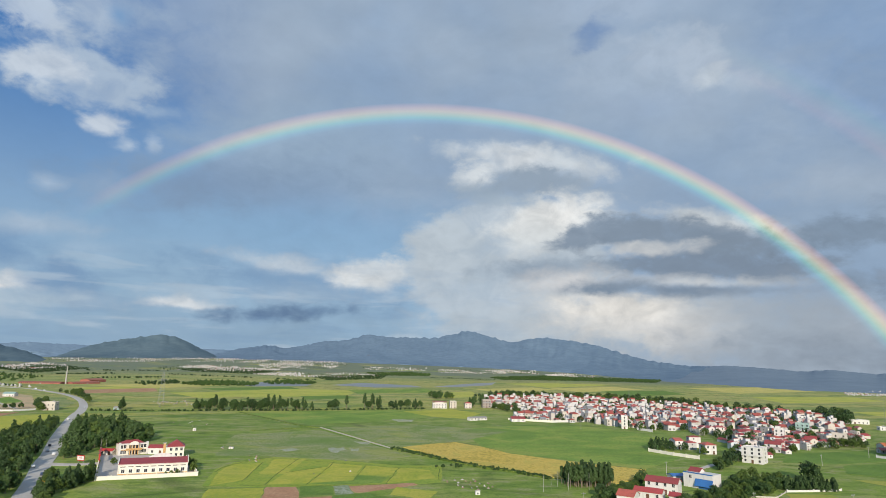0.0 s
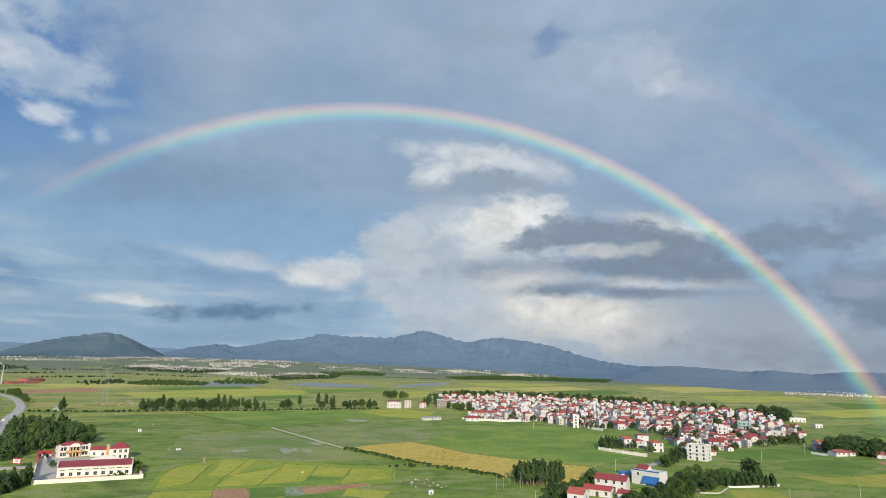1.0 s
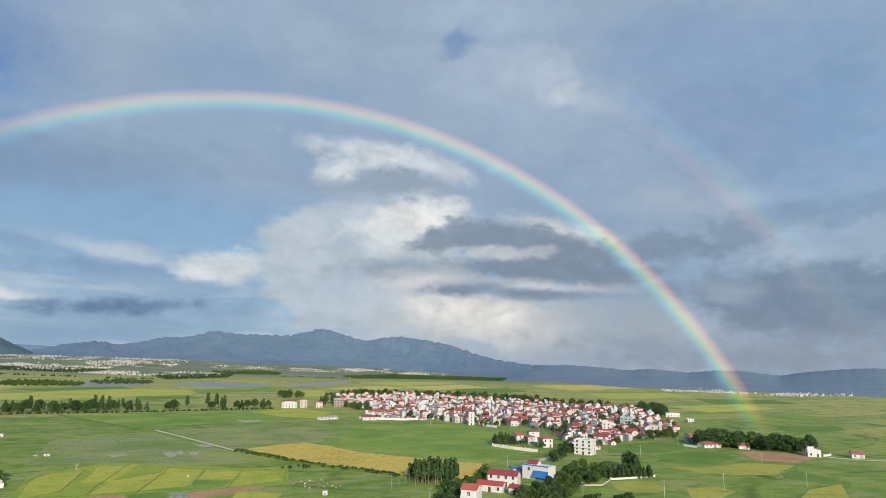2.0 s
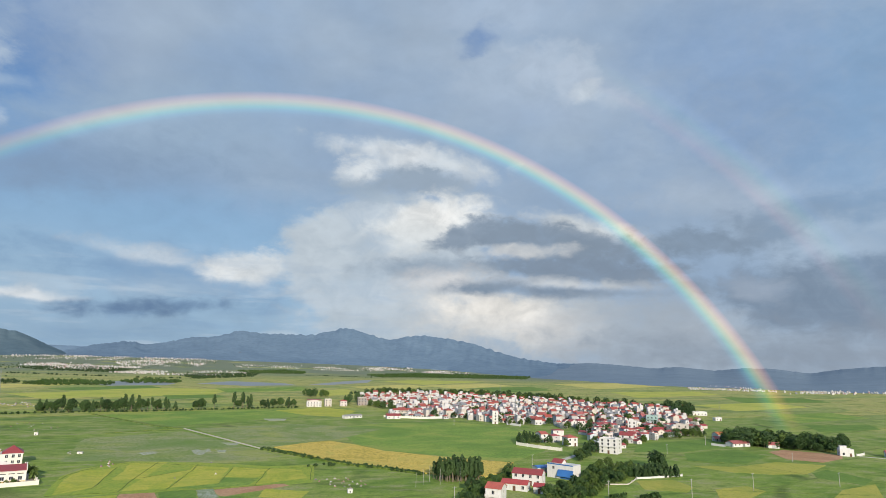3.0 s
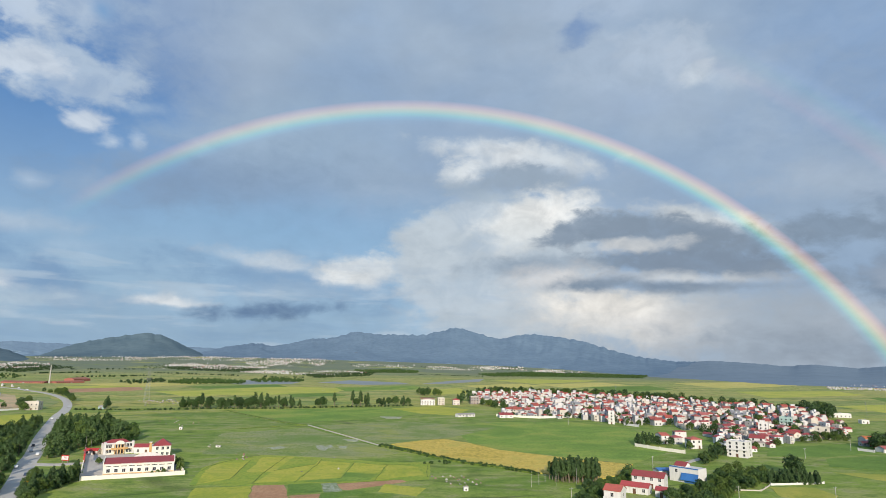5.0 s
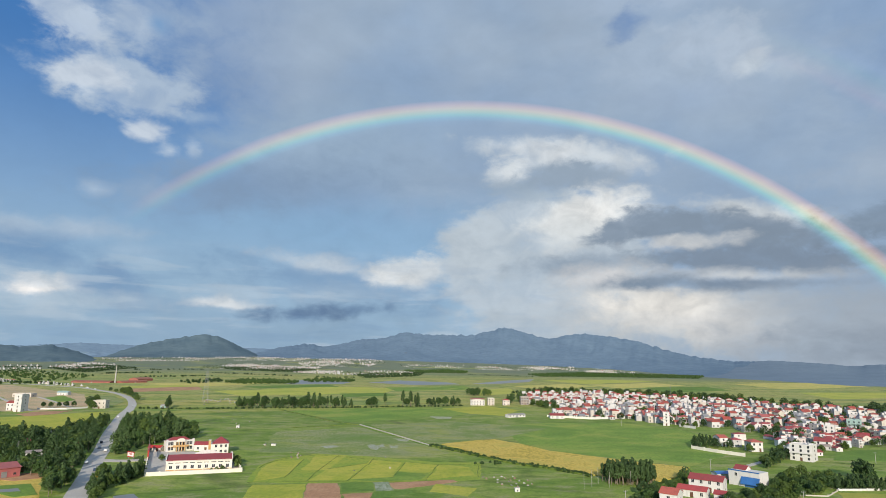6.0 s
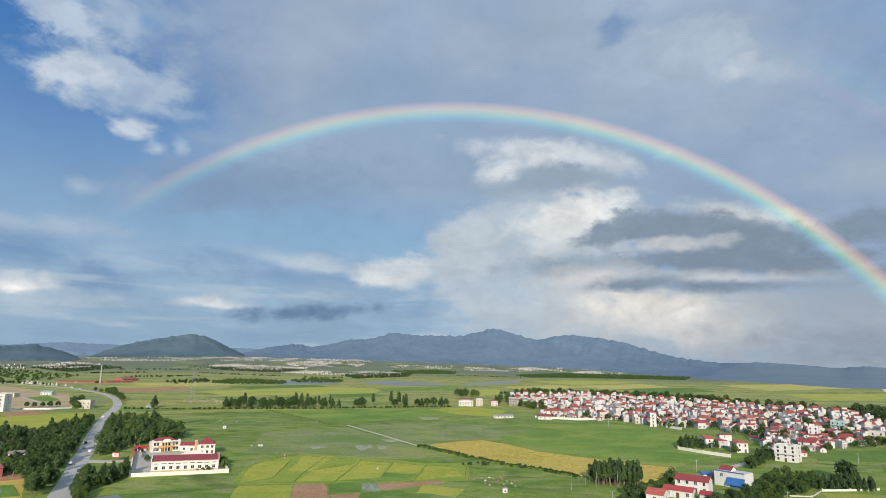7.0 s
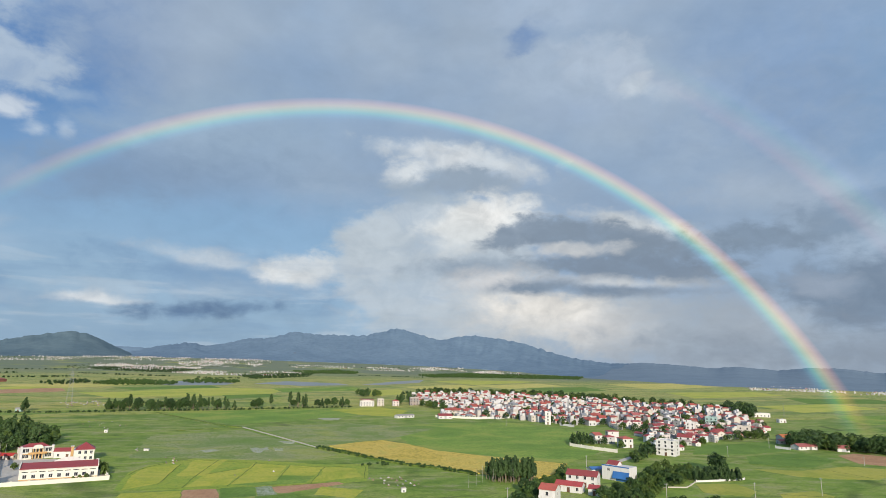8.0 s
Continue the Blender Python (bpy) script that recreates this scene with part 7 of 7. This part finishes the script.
shrubs("bushy bank beside the golden field", 0.7, 0.22, [(-32.3, 450.3), (-12.8, 426.6), (5.6, 401.2), (25, 379.5), (40.1, 368.9), (61.2, 346.9)])
shrubs("low scrub along the meadow bank", 3.0, 0.28, [(-387.7, 699.3), (-318.1, 710.8), (-259.3, 736.5), (-181.9, 758.9), (-89.6, 804.7), (-17.9, 835.9)])
shrubs("heap of brush beside the orchard", 0.9, 0.3, [(137.6, 277.9), (145, 279.7)])
shrubs("dark brush in the paddies", 0.9, 0.28, [(152.4, 276.7), (163.9, 280.6)])
shrubs("low scrub beside a paddy corner", 2.5, 0.3, [(-0.1, 376.9), (9.3, 382.7), (15.1, 377.7)])


# ---------------------------------------------------------------- far woods and towns
for ring_ in ([(-588.4, 1427.6), (-622.7, 1623), (-557.8, 1660.4), (-444.6, 1541.8), (-427.4, 1435.8), (-530.7, 1384.7)],
              [(-471.3, 1660.8), (-443.5, 1835.4), (-338.4, 1735.6), (-327.4, 1603.5), (-419.2, 1555.2)],
              [(-332.7, 2844.6), (-148.7, 3060.4), (-41, 2871.7), (-57.5, 2679.4), (-271.3, 2630)],
              [(218.4, 2691.2), (443.1, 3011.6), (737.6, 2940.9), (668.7, 2686), (252.8, 2451)],
              [(215.8, 2683.3), (495.6, 3048), (1100.2, 3102.7), (894.2, 2594.2), (411.3, 2526.7)],
              [(-1237.2, 1503.8), (-1631.5, 2111), (-1374.9, 1962.3), (-1093.1, 1723.1), (-978.6, 1462.9), (-964.6, 1304.5)]):
    wood("dark far belt of woodland", ["tiny"], 12 if ring_[0][0] > -1200 else 24, 0.74, 91 + len(MASS), *ring_)
for ring_ in ([(-707, 1443), (-689.8, 1633.6), (-615.3, 1492.3), (-628.3, 1336.5)], [(-1654.7, 2308.2), (-1584.9, 2636.3), (-1405.1, 2504.8), (-1308.1, 2012.2)], [(-473, 2312.1), (-230.5, 2714.2), (-212.1, 2258.1), (-345.4, 1956.3)],
              [(-1135.9, 2681.3), (-975.1, 2892), (-718.4, 2751.8), (-725.6, 2430), (-993.5, 2519.2)]):
    wood("far scattered trees round the towns", ["tiny"], 13, 0.65, 95 + len(MASS), *ring_)


def hedges(gap, size, *lines):
    """Lines of trees far out on the plain, joined with the other far trees."""
    rnd = random.Random(7)
    for p, q in lines:
        d = math.hypot(q[0] - p[0], q[1] - p[1])
        for i in range(int(d / gap)):
            s = (i + rnd.random()) * gap / d
            if noise.noise(Vector((p[0] + s * 9, s * 7, 1.0))) > -0.25:
                MASS.setdefault("dark hedge lines across the plain", []).append(("tiny", p[0] + (q[0] - p[0]) * s + rnd.uniform(-8, 8), p[1] + (q[1] - p[1]) * s + rnd.uniform(-8, 8), size * rnd.uniform(0.6, 1.3), rnd.uniform(0, 6)))


hedges(6, 0.55, ((-1512.7, 1769.6), (-1575.6, 2012.6)), ((-1203.2, 1941.4), (-1123.2, 2157.1)), ((-935.7, 1702.6), (-825.9, 1910.3)), ((-954.7, 2206.3), (-614.2, 2058.8)), ((-1109.9, 1301.3), (-1139.9, 1413)), ((-1002.2, 1284.3), (-796.3, 1192.4)), ((-1357.6, 2338.5), (-1092.2, 2521.6)), ((-515.7, 1979.5), (-329, 1966.6)), ((-1834, 2142.2), (-1726, 2389.9)))
hedges(6, 0.55, ((-54.8, 2551.4), (207.5, 2427.1)), ((244.6, 1114.5), (373.2, 1053.5)), ((65.3, 1190.5), (162, 1279.2)))


def town(seed, gap, label, *ring, high=(3.5, 5, 6.5, 8.5), size=0.52, trees=True):
    rnd = random.Random(seed)
    if trees:
        wood("low trees round the far houses", ["tiny"], gap * 1.05, 0.85 * size, seed, *ring)
    rows = [(x, y, rnd.uniform(-20, 20) + rnd.choice((0, 90)), size * rnd.uniform(4, 8), size * rnd.uniform(5, 9), size * rnd.choice(high), rnd.choice(("gable", "flat", "flat", "flat"))) for x, y in spots(list(ring), gap * 0.58, rnd, (), 0, 14)
            if noise.noise(Vector((x * 0.007, y * 0.005, seed))) + 0.5 * noise.noise(Vector((x * 0.02, y * 0.012, seed))) > -0.02]
    if rows:
        join_houses("far_houses", label, rows, False)


town(101, 19, "far white village among trees", (-1713.1, 2399.1), (-1817.6, 2787.8), (-1628.9, 2731.2), (-1463.5, 2396.5), (-1540.1, 2261.3))
town(102, 27, "long far town at the foot of the hills", (-2035.4, 3070.7), (-1833.8, 3316.8), (-1511.5, 3477.7), (-1278.5, 4264.5), (-552, 3691), (-513.7, 3437.8), (-1025.1, 3421.8), (-1397.1, 3217.8), (-1707.9, 2986.1))
town(103, 17, "far white village on the plain", (-1262.7, 2787.3), (-1227.6, 3033), (-1015.6, 3097.8), (-898.2, 2824.6), (-994.1, 2583.3), (-1165.7, 2602.9))
town(104, 20, "long far town at the foot of the hills", (-983.8, 3338), (-796.7, 3555.8), (-557.1, 3410.8), (-554.6, 3131.3), (-835.2, 2981.2))
town(105, 19, "far white village beside the woods", (-1065.8, 2838.5), (-785.7, 3007.1), (-699, 2884.5), (-806.3, 2698.1), (-953.2, 2607.2))
town(106, 22, "far white village beside the woods", (-735, 2423), (-712.1, 2633.4), (-512.5, 2622.4), (-369.2, 2824), (-253.9, 2575.5), (-335.3, 2251.2), (-510.7, 2287.7))
town(107, 24, "scattered far houses below the mountains", (-48.6, 3407.7), (83.1, 3539), (238.9, 3511.9), (377.9, 3652.5), (593.2, 4024.5), (534.4, 3333.4), (212.6, 3128.8), (-10.9, 3132))
town(113, 24, "scattered far houses below the mountains", (538.7, 3271.9), (707.3, 3546.1), (834.6, 3382.6), (701.7, 2846.8), (563.9, 2958.8))
town(114, 30, "scattered far houses below the mountains", (-447.7, 3418.8), (-75.4, 3507.2), (-69.2, 3219.3), (-358.6, 3187.9))
town(108, 20, "far white town below the mountains", (1180.2, 1828.7), (1443.7, 2060.6), (1440.5, 1746.6), (1257, 1524.9), (1167.7, 1667.9), (1095.2, 1683.3), high=(3, 4, 5), size=0.5, trees=False)
town(109, 24, "far white houses below the mountains", (1385.4, 1656.8), (1577.3, 1674), (1484.5, 1518), (1238, 1461.2), size=0.5, trees=False)
town(115, 28, "dim houses at the foot of the range", (1506.5, 1619.7), (1918.4, 1802), (1614.6, 1517.8), (1379.2, 1464.7), size=0.55, trees=False)
town(110, 34, "far scattered white farm houses", (-1972.7, 2302.5), (-1803.8, 2461.9), (-1533, 2124.7), (-1692.9, 1978.7))
town(112, 14, "roadside houses beside the building land", (-1062.6, 1216.7), (-1076.7, 1361.2), (-864.2, 1219.8), (-749.9, 1158.2), (-847.9, 1197.2), (-971.2, 1197.9), high=(4, 4, 7))

if FAR_HOUSES:
    join_houses("village_houses", "dense white village houses with red tiled roofs", FAR_HOUSES)
for group_, rows_ in MASS.items():
    join_trees(group_, rows_)
for rest in [t for kind in KINDS.values() for t in kind if t.name not in used] + [h for h in HOUSES if h.name not in placed] + [t for t in TOMBS if t.name not in laid]:
    for ob_ in (*rest.children_recursive, rest):
        bpy.data.objects.remove(ob_)
